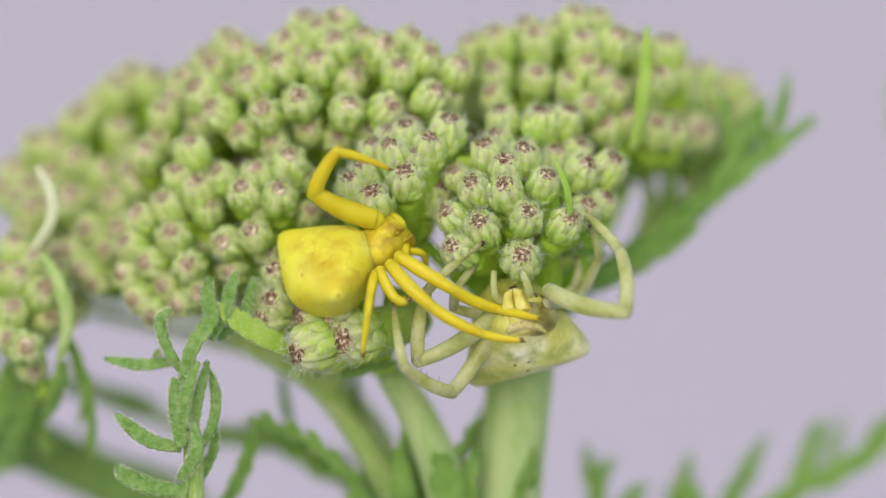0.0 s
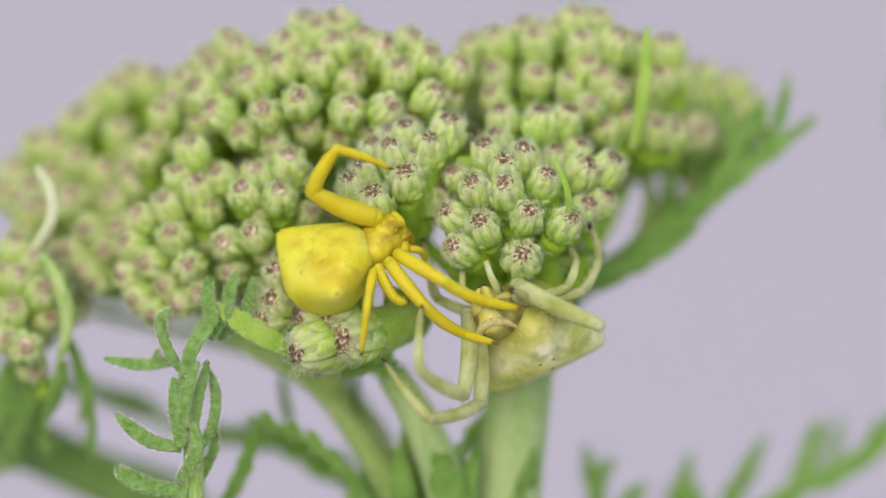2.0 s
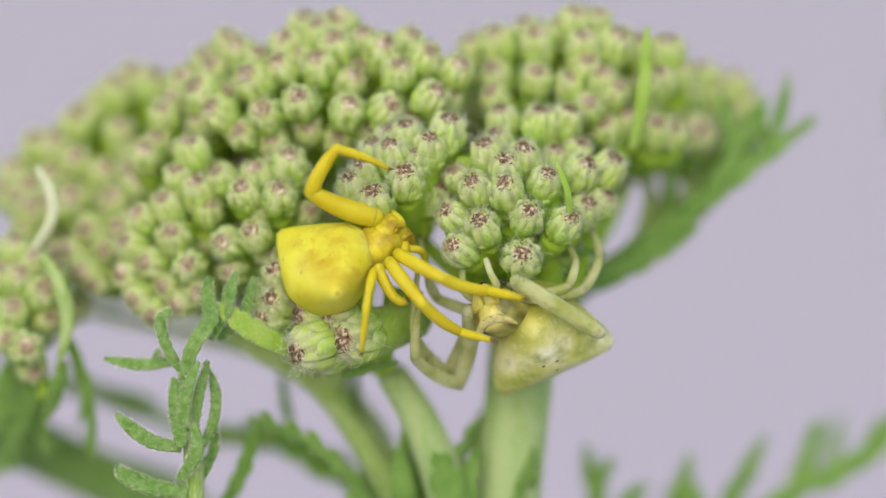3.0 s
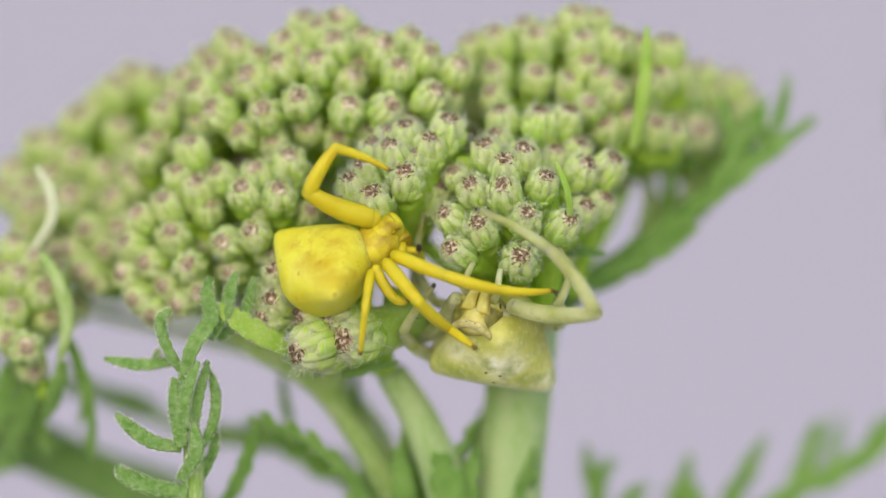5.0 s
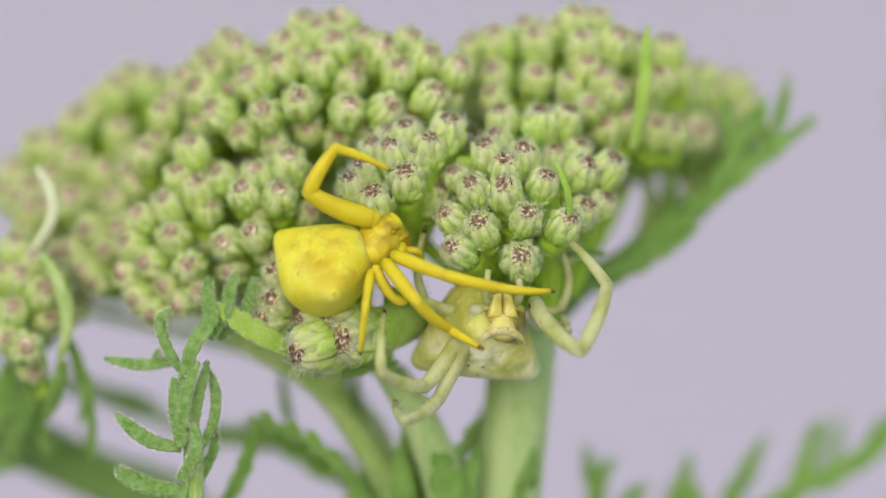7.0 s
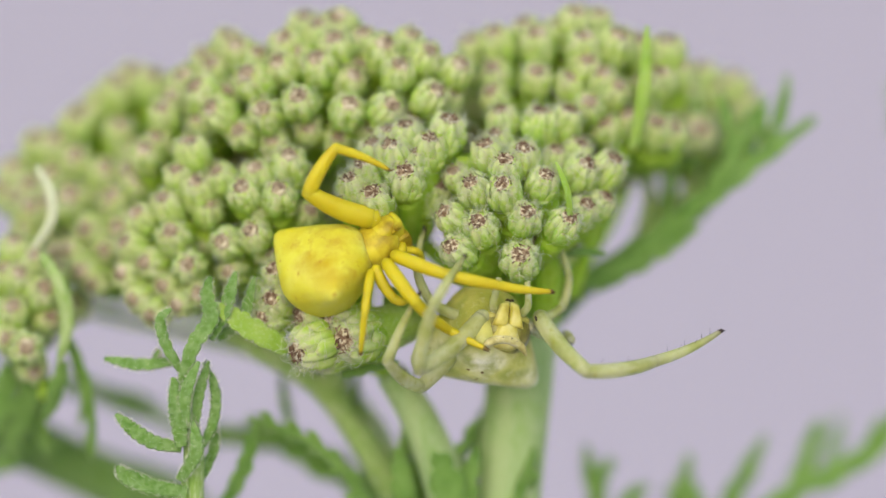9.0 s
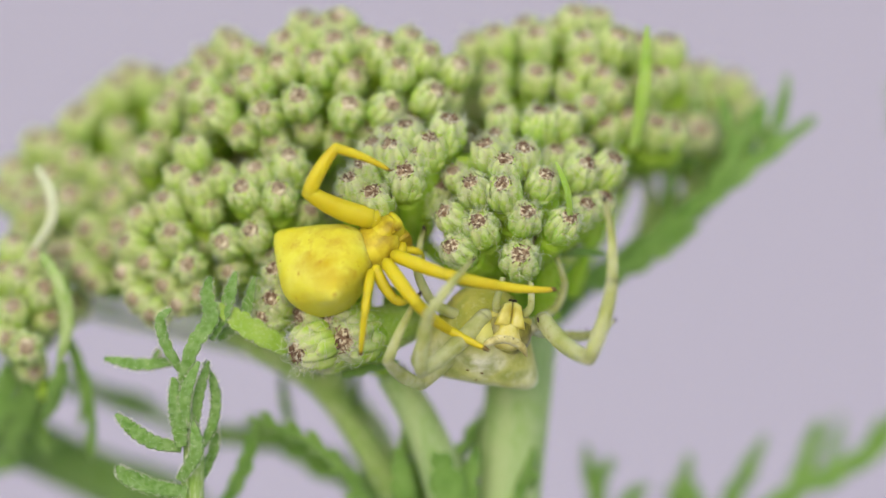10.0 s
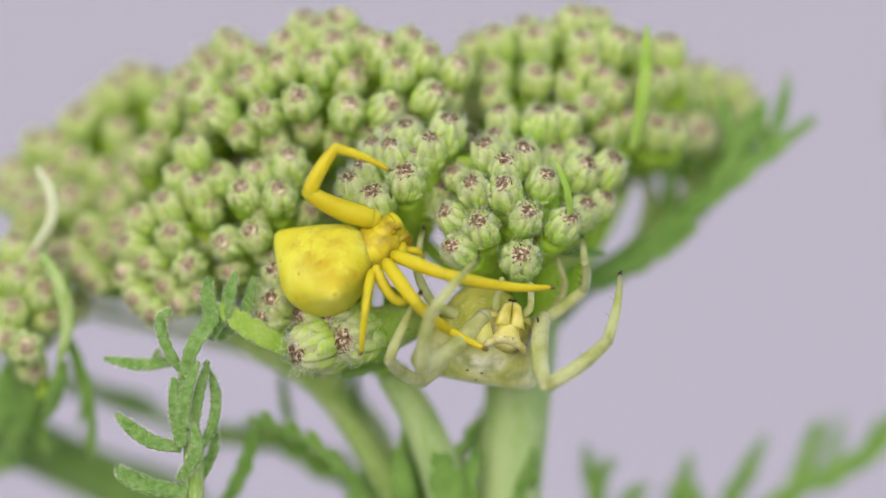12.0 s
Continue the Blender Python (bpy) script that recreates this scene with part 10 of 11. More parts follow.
    walk(MADE['yellow_low_grip'][0], [(0, pose(0.00206, -0.00059, -0.00000, 126.3, -43.2, 69.4)),
        (0.5, pose(0.00206, -0.00059, -0.00000, 136.3, -42.7, 61.3)),
        (1, pose(0.00206, -0.00059, -0.00000, 138.3, -31.9, 65.8)),
        (1.25, pose(0.00206, -0.00059, -0.00000, 135.3, -29.1, 69.3)),
        (1.5, pose(0.00206, -0.00059, -0.00000, 133.4, -27.5, 70.9)),
        (1.75, pose(0.00206, -0.00059, -0.00000, 127.4, -26.4, 74.2)),
        (2, pose(0.00206, -0.00059, -0.00000, 123.0, -25.0, 76.5)),
        (2.25, pose(0.00206, -0.00059, -0.00000, 117.8, -24.1, 78.7)),
        (2.5, pose(0.00206, -0.00059, -0.00000, 113.5, -23.2, 80.3)),
        (2.75, pose(0.00206, -0.00059, -0.00000, 112.4, -22.2, 80.9)),
        (3, pose(0.00206, -0.00059, -0.00000, 111.4, -21.3, 81.3)),
        (3.2, pose(0.00206, -0.00059, -0.00000, 108.1, -21.5, 80.2)),
        (4, pose(0.00206, -0.00059, -0.00000, 105.1, -19.6, 82.8)),
        (4.8, pose(0.00206, -0.00059, -0.00000, 102.2, -16.9, 85.4)),
        (5, pose(0.00206, -0.00059, -0.00000, 102.1, -16.0, 85.5)),
        (5.5, pose(0.00206, -0.00059, -0.00000, 101.7, -16.1, 85.3)),
        (5.75, pose(0.00206, -0.00059, -0.00000, 101.7, -16.2, 85.2)),
        (6, pose(0.00206, -0.00059, -0.00000, 101.6, -16.2, 85.1)),
        (6.12, pose(0.00206, -0.00059, -0.00000, 101.5, -16.3, 85.0)),
        (6.25, pose(0.00206, -0.00059, -0.00000, 101.4, -16.3, 85.0)),
        (6.31, pose(0.00206, -0.00059, -0.00000, 101.3, -16.3, 85.0)),
        (6.38, pose(0.00206, -0.00059, -0.00000, 101.3, -16.4, 84.9)),
        (6.5, pose(0.00206, -0.00059, -0.00000, 101.2, -16.4, 84.8)),
        (6.75, pose(0.00206, -0.00059, -0.00000, 100.9, -16.5, 84.6)),
        (6.88, pose(0.00206, -0.00059, -0.00000, 100.8, -16.6, 84.6)),
        (7, pose(0.00206, -0.00059, -0.00000, 100.7, -16.7, 84.4)),
        (7.2, pose(0.00206, -0.00059, -0.00000, 100.4, -16.7, 84.2)),
        (7.6, pose(0.00206, -0.00059, -0.00000, 99.9, -16.9, 83.9)),
        (8, pose(0.00206, -0.00059, -0.00000, 99.5, -17.1, 83.6)),
        (8.4, pose(0.00206, -0.00059, -0.00000, 99.2, -17.2, 83.3)),
        (8.8, pose(0.00206, -0.00059, -0.00000, 99.0, -17.4, 83.1)),
        (9, pose(0.00206, -0.00059, -0.00000, 99.0, -17.4, 83.1)),
        (9.25, pose(0.00206, -0.00059, -0.00000, 98.9, -17.4, 83.0)),
        (9.5, pose(0.00206, -0.00059, -0.00000, 98.9, -17.5, 83.0)),
        (9.75, pose(0.00206, -0.00059, -0.00000, 98.9, -17.5, 83.0)),
        (10, pose(0.00206, -0.00059, -0.00000, 98.9, -17.5, 83.0)),
        (10.25, pose(0.00206, -0.00059, -0.00000, 98.9, -17.5, 82.9)),
        (10.5, pose(0.00206, -0.00059, -0.00000, 98.8, -17.5, 83.0)),
        (10.75, pose(0.00206, -0.00059, -0.00000, 98.8, -17.6, 82.9)),
        (11, pose(0.00206, -0.00059, -0.00000, 98.8, -17.6, 82.9)),
        (11.5, pose(0.00206, -0.00059, -0.00000, 98.8, -17.6, 82.9)),
        (11.75, pose(0.00206, -0.00059, -0.00000, 98.8, -17.6, 82.8)),
        (12, pose(0.00206, -0.00059, -0.00000, 98.8, -17.6, 82.8))])
    walk(MADE['yellow_low_grip'][1], [(0, pose(0.00000, 0.00000, 0.00374, 29.1, -9.8, 17.1)),
        (0.5, pose(-0.00000, 0.00000, 0.00374, 20.0, -23.8, 49.6)),
        (1, pose(-0.00000, 0.00000, 0.00374, 16.0, -34.6, 58.2)),
        (1.25, pose(0.00000, 0.00000, 0.00374, 14.2, -37.6, 65.3)),
        (1.5, pose(0.00000, 0.00000, 0.00374, 13.5, -39.8, 68.5)),
        (1.75, pose(0.00000, 0.00000, 0.00374, 19.1, -43.9, 62.2)),
        (2, pose(-0.00000, -0.00000, 0.00374, 27.0, -45.4, 53.4)),
        (2.25, pose(0.00000, 0.00000, 0.00374, 38.2, -45.3, 41.2)),
        (2.5, pose(0.00000, -0.00000, 0.00374, 48.8, -42.5, 29.9)),
        (2.75, pose(-0.00000, 0.00000, 0.00374, 51.9, -42.3, 27.2)),
        (3, pose(-0.00000, 0.00000, 0.00374, 54.2, -43.0, 25.7)),
        (3.2, pose(0.00000, -0.00000, 0.00374, 63.8, -41.0, 18.3)),
        (4, pose(-0.00000, -0.00000, 0.00374, 71.7, -37.9, 10.2)),
        (4.8, pose(0.00000, 0.00000, 0.00374, 79.3, -28.6, 3.5)),
        (5, pose(0.00000, 0.00000, 0.00374, 79.4, -25.7, 4.2)),
        (5.5, pose(0.00000, 0.00000, 0.00374, 78.8, -27.6, 5.3)),
        (5.75, pose(-0.00000, 0.00000, 0.00374, 78.8, -28.4, 5.4)),
        (6, pose(0.00000, 0.00000, 0.00374, 78.6, -28.9, 5.5)),
        (6.12, pose(-0.00000, -0.00000, 0.00374, 78.6, -29.3, 5.7)),
        (6.25, pose(0.00000, -0.00000, 0.00374, 78.4, -29.6, 5.8)),
        (6.31, pose(0.00000, 0.00000, 0.00374, 78.4, -29.9, 5.9)),
        (6.38, pose(0.00000, 0.00000, 0.00374, 78.4, -30.0, 5.8)),
        (6.5, pose(0.00000, -0.00000, 0.00374, 78.3, -30.3, 6.0)),
        (6.75, pose(-0.00000, 0.00000, 0.00374, 78.1, -30.7, 6.1)),
        (6.88, pose(0.00000, 0.00000, 0.00374, 78.0, -31.0, 6.3)),
        (7, pose(0.00000, -0.00000, 0.00374, 77.9, -31.2, 6.3)),
        (7.2, pose(0.00000, 0.00000, 0.00374, 77.6, -31.3, 6.6)),
        (7.6, pose(0.00000, 0.00000, 0.00374, 77.4, -31.0, 6.7)),
        (8, pose(-0.00000, 0.00000, 0.00374, 77.3, -30.1, 6.6)),
        (8.4, pose(0.00000, 0.00000, 0.00374, 77.2, -28.7, 6.4)),
        (8.8, pose(-0.00000, 0.00000, 0.00374, 77.3, -27.2, 6.0)),
        (9, pose(-0.00000, 0.00000, 0.00374, 77.4, -26.5, 5.8)),
        (9.25, pose(0.00000, 0.00000, 0.00374, 77.5, -26.3, 5.6)),
        (9.5, pose(0.00000, 0.00000, 0.00374, 77.5, -26.4, 5.7)),
        (9.75, pose(0.00000, 0.00000, 0.00374, 77.5, -26.6, 5.8)),
        (10, pose(0.00000, 0.00000, 0.00374, 77.5, -26.9, 5.8)),
        (10.25, pose(0.00000, -0.00000, 0.00374, 77.5, -27.1, 5.8)),
        (10.5, pose(0.00000, 0.00000, 0.00374, 77.5, -27.5, 5.9)),
        (10.75, pose(0.00000, 0.00000, 0.00374, 77.5, -27.8, 5.9)),
        (11, pose(0.00000, 0.00000, 0.00374, 77.5, -28.1, 5.8)),
        (11.5, pose(0.00000, 0.00000, 0.00374, 77.5, -28.4, 5.9)),
        (11.75, pose(-0.00000, 0.00000, 0.00374, 77.5, -28.6, 5.9)),
        (12, pose(-0.00000, 0.00000, 0.00374, 77.5, -28.7, 6.0))])
    walk(MADE['yellow_low_grip'][2], [(0, pose(-0.00000, -0.00178, 0.00676, 31.9, -27.9, 64.0)),
        (0.5, pose(0.00005, -0.00178, 0.00675, 40.1, -11.8, 116.5)),
        (1, pose(-0.00019, -0.00214, 0.00651, 42.7, -22.8, 129.7)),
        (1.25, pose(-0.00008, -0.00224, 0.00643, 44.5, -23.9, 140.9)),
        (1.5, pose(-0.00004, -0.00233, 0.00635, 46.8, -23.5, 147.8)),
        (1.75, pose(-0.00006, -0.00256, 0.00612, 39.1, -25.0, 152.5)),
        (2, pose(-0.00006, -0.00273, 0.00593, 32.8, -26.0, 155.9)),
        (2.25, pose(-0.00005, -0.00291, 0.00567, 21.2, -29.7, 157.3)),
        (2.5, pose(-0.00004, -0.00306, 0.00544, 8.5, -34.6, 157.6)),
        (2.75, pose(-0.00003, -0.00311, 0.00534, 12.4, -31.8, 160.5)),
        (3, pose(-0.00003, -0.00317, 0.00524, 15.3, -29.6, 163.4)),
        (3.2, pose(0.00002, -0.00330, 0.00491, 5.7, -25.1, 169.2)),
        (4, pose(-0.00008, -0.00339, 0.00460, 6.3, -17.4, 173.8)),
        (4.8, pose(-0.00010, -0.00346, 0.00431, 6.8, -9.7, 177.2)),
        (5, pose(-0.00003, -0.00345, 0.00432, 5.8, -10.8, 177.8)),
        (5.5, pose(0.00001, -0.00345, 0.00434, 3.1, -13.7, 177.6)),
        (5.75, pose(0.00000, -0.00344, 0.00434, 2.8, -13.8, 177.6)),
        (6, pose(0.00000, -0.00345, 0.00434, 2.0, -14.2, 177.5)),
        (6.12, pose(0.00000, -0.00345, 0.00435, 1.4, -14.5, 177.4)),
        (6.25, pose(0.00000, -0.00345, 0.00435, 0.6, -14.8, 177.4)),
        (6.31, pose(0.00000, -0.00345, 0.00435, 0.3, -15.0, 177.3)),
        (6.38, pose(0.00000, -0.00345, 0.00435, -0.2, -15.2, 177.3)),
        (6.5, pose(0.00000, -0.00345, 0.00435, -1.1, -15.7, 177.2)),
        (6.75, pose(0.00000, -0.00344, 0.00436, -3.3, -16.6, 177.1)),
        (6.88, pose(0.00000, -0.00344, 0.00437, -4.4, -17.2, 176.9)),
        (7, pose(0.00000, -0.00344, 0.00437, -5.7, -17.7, 176.8)),
        (7.2, pose(0.00000, -0.00344, 0.00438, -7.7, -18.7, 176.6)),
        (7.6, pose(0.00001, -0.00344, 0.00439, -12.5, -20.7, 176.3)),
        (8, pose(0.00001, -0.00343, 0.00441, -17.7, -22.7, 175.8)),
        (8.4, pose(0.00001, -0.00343, 0.00442, -22.8, -24.9, 175.3)),
        (8.8, pose(0.00001, -0.00343, 0.00442, -26.8, -26.5, 174.8)),
        (9, pose(0.00000, -0.00343, 0.00442, -27.4, -27.0, 174.4)),
        (9.25, pose(0.00000, -0.00343, 0.00442, -27.2, -27.0, 174.3)),
        (9.5, pose(0.00000, -0.00343, 0.00442, -26.7, -26.9, 174.2)),
        (9.75, pose(0.00000, -0.00343, 0.00442, -26.2, -26.6, 174.2)),
        (10, pose(0.00000, -0.00343, 0.00441, -25.5, -26.3, 174.4)),
        (10.25, pose(0.00000, -0.00343, 0.00441, -24.7, -26.0, 174.4)),
        (10.5, pose(0.00000, -0.00343, 0.00441, -24.0, -25.7, 174.5)),
        (10.75, pose(0.00000, -0.00343, 0.00441, -23.4, -25.4, 174.6)),
        (11, pose(0.00000, -0.00343, 0.00441, -22.8, -25.2, 174.7)),
        (11.5, pose(0.00000, -0.00343, 0.00441, -21.9, -24.9, 174.7)),
        (11.75, pose(0.00000, -0.00343, 0.00441, -21.6, -24.7, 174.8)),
        (12, pose(0.00000, -0.00343, 0.00441, -21.5, -24.7, 174.8))])
    walk(MADE['yellow_short'][0], [(0, pose(0.00204, -0.00138, 0.00013, 150.1, -56.3, 25.5)),
        (0.5, pose(0.00204, -0.00138, 0.00013, 157.1, -53.7, 19.1)),
        (1, pose(0.00204, -0.00138, 0.00013, 166.2, -49.3, 10.0)),
        (1.25, pose(0.00204, -0.00138, 0.00013, 174.8, -43.7, 0.2)),
        (1.5, pose(0.00204, -0.00138, 0.00013, 178.7, -42.0, -5.1)),
        (1.75, pose(0.00204, -0.00138, 0.00013, 179.8, -42.0, -7.8)),
        (2, pose(0.00204, -0.00138, 0.00013, -179.9, -41.9, -9.2)),
        (2.25, pose(0.00204, -0.00138, 0.00013, 179.9, -42.0, -10.0)),
        (2.5, pose(0.00204, -0.00138, 0.00013, 179.5, -41.9, -10.4)),
        (2.75, pose(0.00204, -0.00138, 0.00013, -179.9, -41.9, -10.6)),
        (3, pose(0.00204, -0.00138, 0.00013, -179.4, -41.9, -10.7)),
        (3.2, pose(0.00204, -0.00138, 0.00013, -179.2, -41.9, -10.6)),
        (4, pose(0.00204, -0.00138, 0.00013, -177.1, -41.9, -10.9)),
        (4.8, pose(0.00204, -0.00138, 0.00013, -175.0, -41.8, -11.2)),
        (5, pose(0.00204, -0.00138, 0.00013, -174.6, -41.9, -11.6)),
        (5.5, pose(0.00204, -0.00138, 0.00013, -174.1, -41.8, -11.8)),
        (5.75, pose(0.00204, -0.00138, 0.00013, -174.1, -41.8, -11.9)),
        (6, pose(0.00204, -0.00138, 0.00013, -174.1, -41.8, -12.0)),
        (6.12, pose(0.00204, -0.00138, 0.00013, -174.1, -41.8, -12.0)),
        (6.25, pose(0.00204, -0.00138, 0.00013, -174.2, -41.9, -12.0)),
        (6.31, pose(0.00204, -0.00138, 0.00013, -174.2, -41.8, -12.0)),
        (6.38, pose(0.00204, -0.00138, 0.00013, -174.2, -41.8, -12.1)),
        (6.5, pose(0.00204, -0.00138, 0.00013, -174.2, -41.8, -12.1)),
        (6.75, pose(0.00204, -0.00138, 0.00013, -174.5, -41.9, -11.9)),
        (6.88, pose(0.00204, -0.00138, 0.00013, -174.5, -41.9, -11.8)),
        (7, pose(0.00204, -0.00138, 0.00013, -174.7, -41.9, -11.7)),
        (7.2, pose(0.00204, -0.00138, 0.00013, -174.7, -41.8, -11.7)),
        (7.6, pose(0.00204, -0.00138, 0.00013, -175.0, -41.9, -11.6)),
        (8, pose(0.00204, -0.00138, 0.00013, -175.1, -41.9, -11.6)),
        (8.4, pose(0.00204, -0.00138, 0.00013, -175.4, -41.9, -11.5)),
        (8.8, pose(0.00204, -0.00138, 0.00013, -175.7, -41.9, -11.4)),
        (9, pose(0.00204, -0.00138, 0.00013, -175.8, -41.9, -11.3)),
        (9.25, pose(0.00204, -0.00138, 0.00013, -176.0, -41.9, -11.3)),
        (9.5, pose(0.00204, -0.00138, 0.00013, -176.2, -41.9, -11.1)),
        (9.75, pose(0.00204, -0.00138, 0.00013, -176.3, -41.9, -11.0)),
        (10, pose(0.00204, -0.00138, 0.00013, -176.5, -41.9, -10.9)),
        (10.25, pose(0.00204, -0.00138, 0.00013, -176.5, -41.9, -10.9)),
        (10.5, pose(0.00204, -0.00138, 0.00013, -177.2, -43.4, -10.0)),
        (10.75, pose(0.00204, -0.00138, 0.00013, -178.5, -44.6, -8.3)),
        (11, pose(0.00204, -0.00138, 0.00013, -179.3, -45.2, -7.3)),
        (11.5, pose(0.00204, -0.00138, 0.00013, 179.5, -45.9, -5.8)),
        (11.75, pose(0.00204, -0.00138, 0.00013, 179.0, -46.1, -5.0)),
        (12, pose(0.00204, -0.00138, 0.00013, 178.7, -46.1, -4.6))])
    walk(MADE['yellow_short'][1], [(0, pose(0.00000, -0.00000, 0.00212, 45.4, -5.7, 5.6)),
        (0.5, pose(0.00000, 0.00000, 0.00212, 43.9, -4.0, 6.1)),
        (1, pose(0.00000, 0.00000, 0.00212, 42.3, -2.3, 6.8)),
        (1.25, pose(0.00000, -0.00000, 0.00212, 41.5, -0.7, 7.0)),
        (1.5, pose(0.00000, -0.00000, 0.00212, 39.9, -1.2, 6.0)),
        (1.75, pose(-0.00000, -0.00000, 0.00212, 40.2, -1.9, 4.9)),
        (2, pose(0.00000, -0.00000, 0.00212, 40.3, -2.0, 3.8)),
        (2.25, pose(0.00000, 0.00000, 0.00212, 40.7, -1.8, 3.1)),
        (2.5, pose(0.00000, -0.00000, 0.00212, 40.9, -1.5, 2.4)),
        (2.75, pose(0.00000, -0.00000, 0.00212, 40.9, -1.5, 2.4)),
        (3, pose(0.00000, -0.00000, 0.00212, 41.0, -1.7, 2.5)),
        (3.2, pose(0.00000, 0.00000, 0.00212, 41.0, -1.8, 2.7)),
        (4, pose(-0.00000, -0.00000, 0.00212, 39.1, -1.7, 2.4)),
        (4.8, pose(0.00000, -0.00000, 0.00212, 37.2, -1.3, 1.8)),
        (5, pose(0.00000, -0.00000, 0.00212, 36.8, -0.9, 1.0)),
        (5.5, pose(-0.00000, 0.00000, 0.00212, 35.9, -0.3, -0.0)),
        (5.75, pose(0.00000, -0.00000, 0.00212, 36.0, -0.1, -0.3)),
        (6, pose(0.00000, -0.00000, 0.00212, 36.2, -0.0, -0.4)),
        (6.12, pose(0.00000, -0.00000, 0.00212, 36.3, -0.0, -0.5)),
        (6.25, pose(0.00000, -0.00000, 0.00212, 36.4, 0.0, -0.5)),
        (6.31, pose(0.00000, -0.00000, 0.00212, 36.5, 0.0, -0.5)),
        (6.38, pose(0.00000, -0.00000, 0.00212, 36.5, 0.0, -0.5)),
        (6.5, pose(-0.00000, -0.00000, 0.00212, 36.7, -0.0, -0.6)),
        (6.75, pose(0.00000, -0.00000, 0.00212, 36.9, -0.0, -0.5)),
        (6.88, pose(0.00000, -0.00000, 0.00212, 37.1, 0.0, -0.3)),
        (7, pose(0.00000, 0.00000, 0.00212, 37.2, 0.0, -0.2)),
        (7.2, pose(0.00000, -0.00000, 0.00212, 37.3, -0.0, -0.3)),
        (7.6, pose(0.00000, 0.00000, 0.00212, 37.8, -0.0, -0.3)),
        (8, pose(0.00000, 0.00000, 0.00212, 38.3, -0.0, -0.3)),
        (8.4, pose(-0.00000, -0.00000, 0.00212, 38.7, 0.0, -0.1)),
        (8.8, pose(0.00000, 0.00000, 0.00212, 39.1, 0.0, -0.0)),
        (9, pose(0.00000, 0.00000, 0.00212, 39.3, 0.0, -0.0)),
        (9.25, pose(0.00000, 0.00000, 0.00212, 39.5, 0.0, 0.1)),
        (9.5, pose(0.00000, -0.00000, 0.00212, 39.8, -0.0, 0.1)),
        (9.75, pose(0.00000, -0.00000, 0.00212, 40.0, -0.1, 0.3)),
        (10, pose(-0.00000, -0.00000, 0.00212, 40.2, -0.3, 0.7)),
        (10.25, pose(-0.00000, -0.00000, 0.00212, 40.4, -0.5, 0.8)),
        (10.5, pose(-0.00000, 0.00000, 0.00212, 40.5, -1.2, 0.6)),
        (10.75, pose(0.00000, 0.00000, 0.00212, 40.6, -1.3, 1.0)),
        (11, pose(-0.00000, 0.00000, 0.00212, 40.7, -1.3, 0.7)),
        (11.5, pose(0.00000, -0.00000, 0.00212, 40.8, -1.2, 0.9)),
        (11.75, pose(0.00000, -0.00000, 0.00212, 40.9, -1.0, 1.0)),
        (12, pose(-0.00000, -0.00000, 0.00212, 40.9, -0.8, 1.0))])
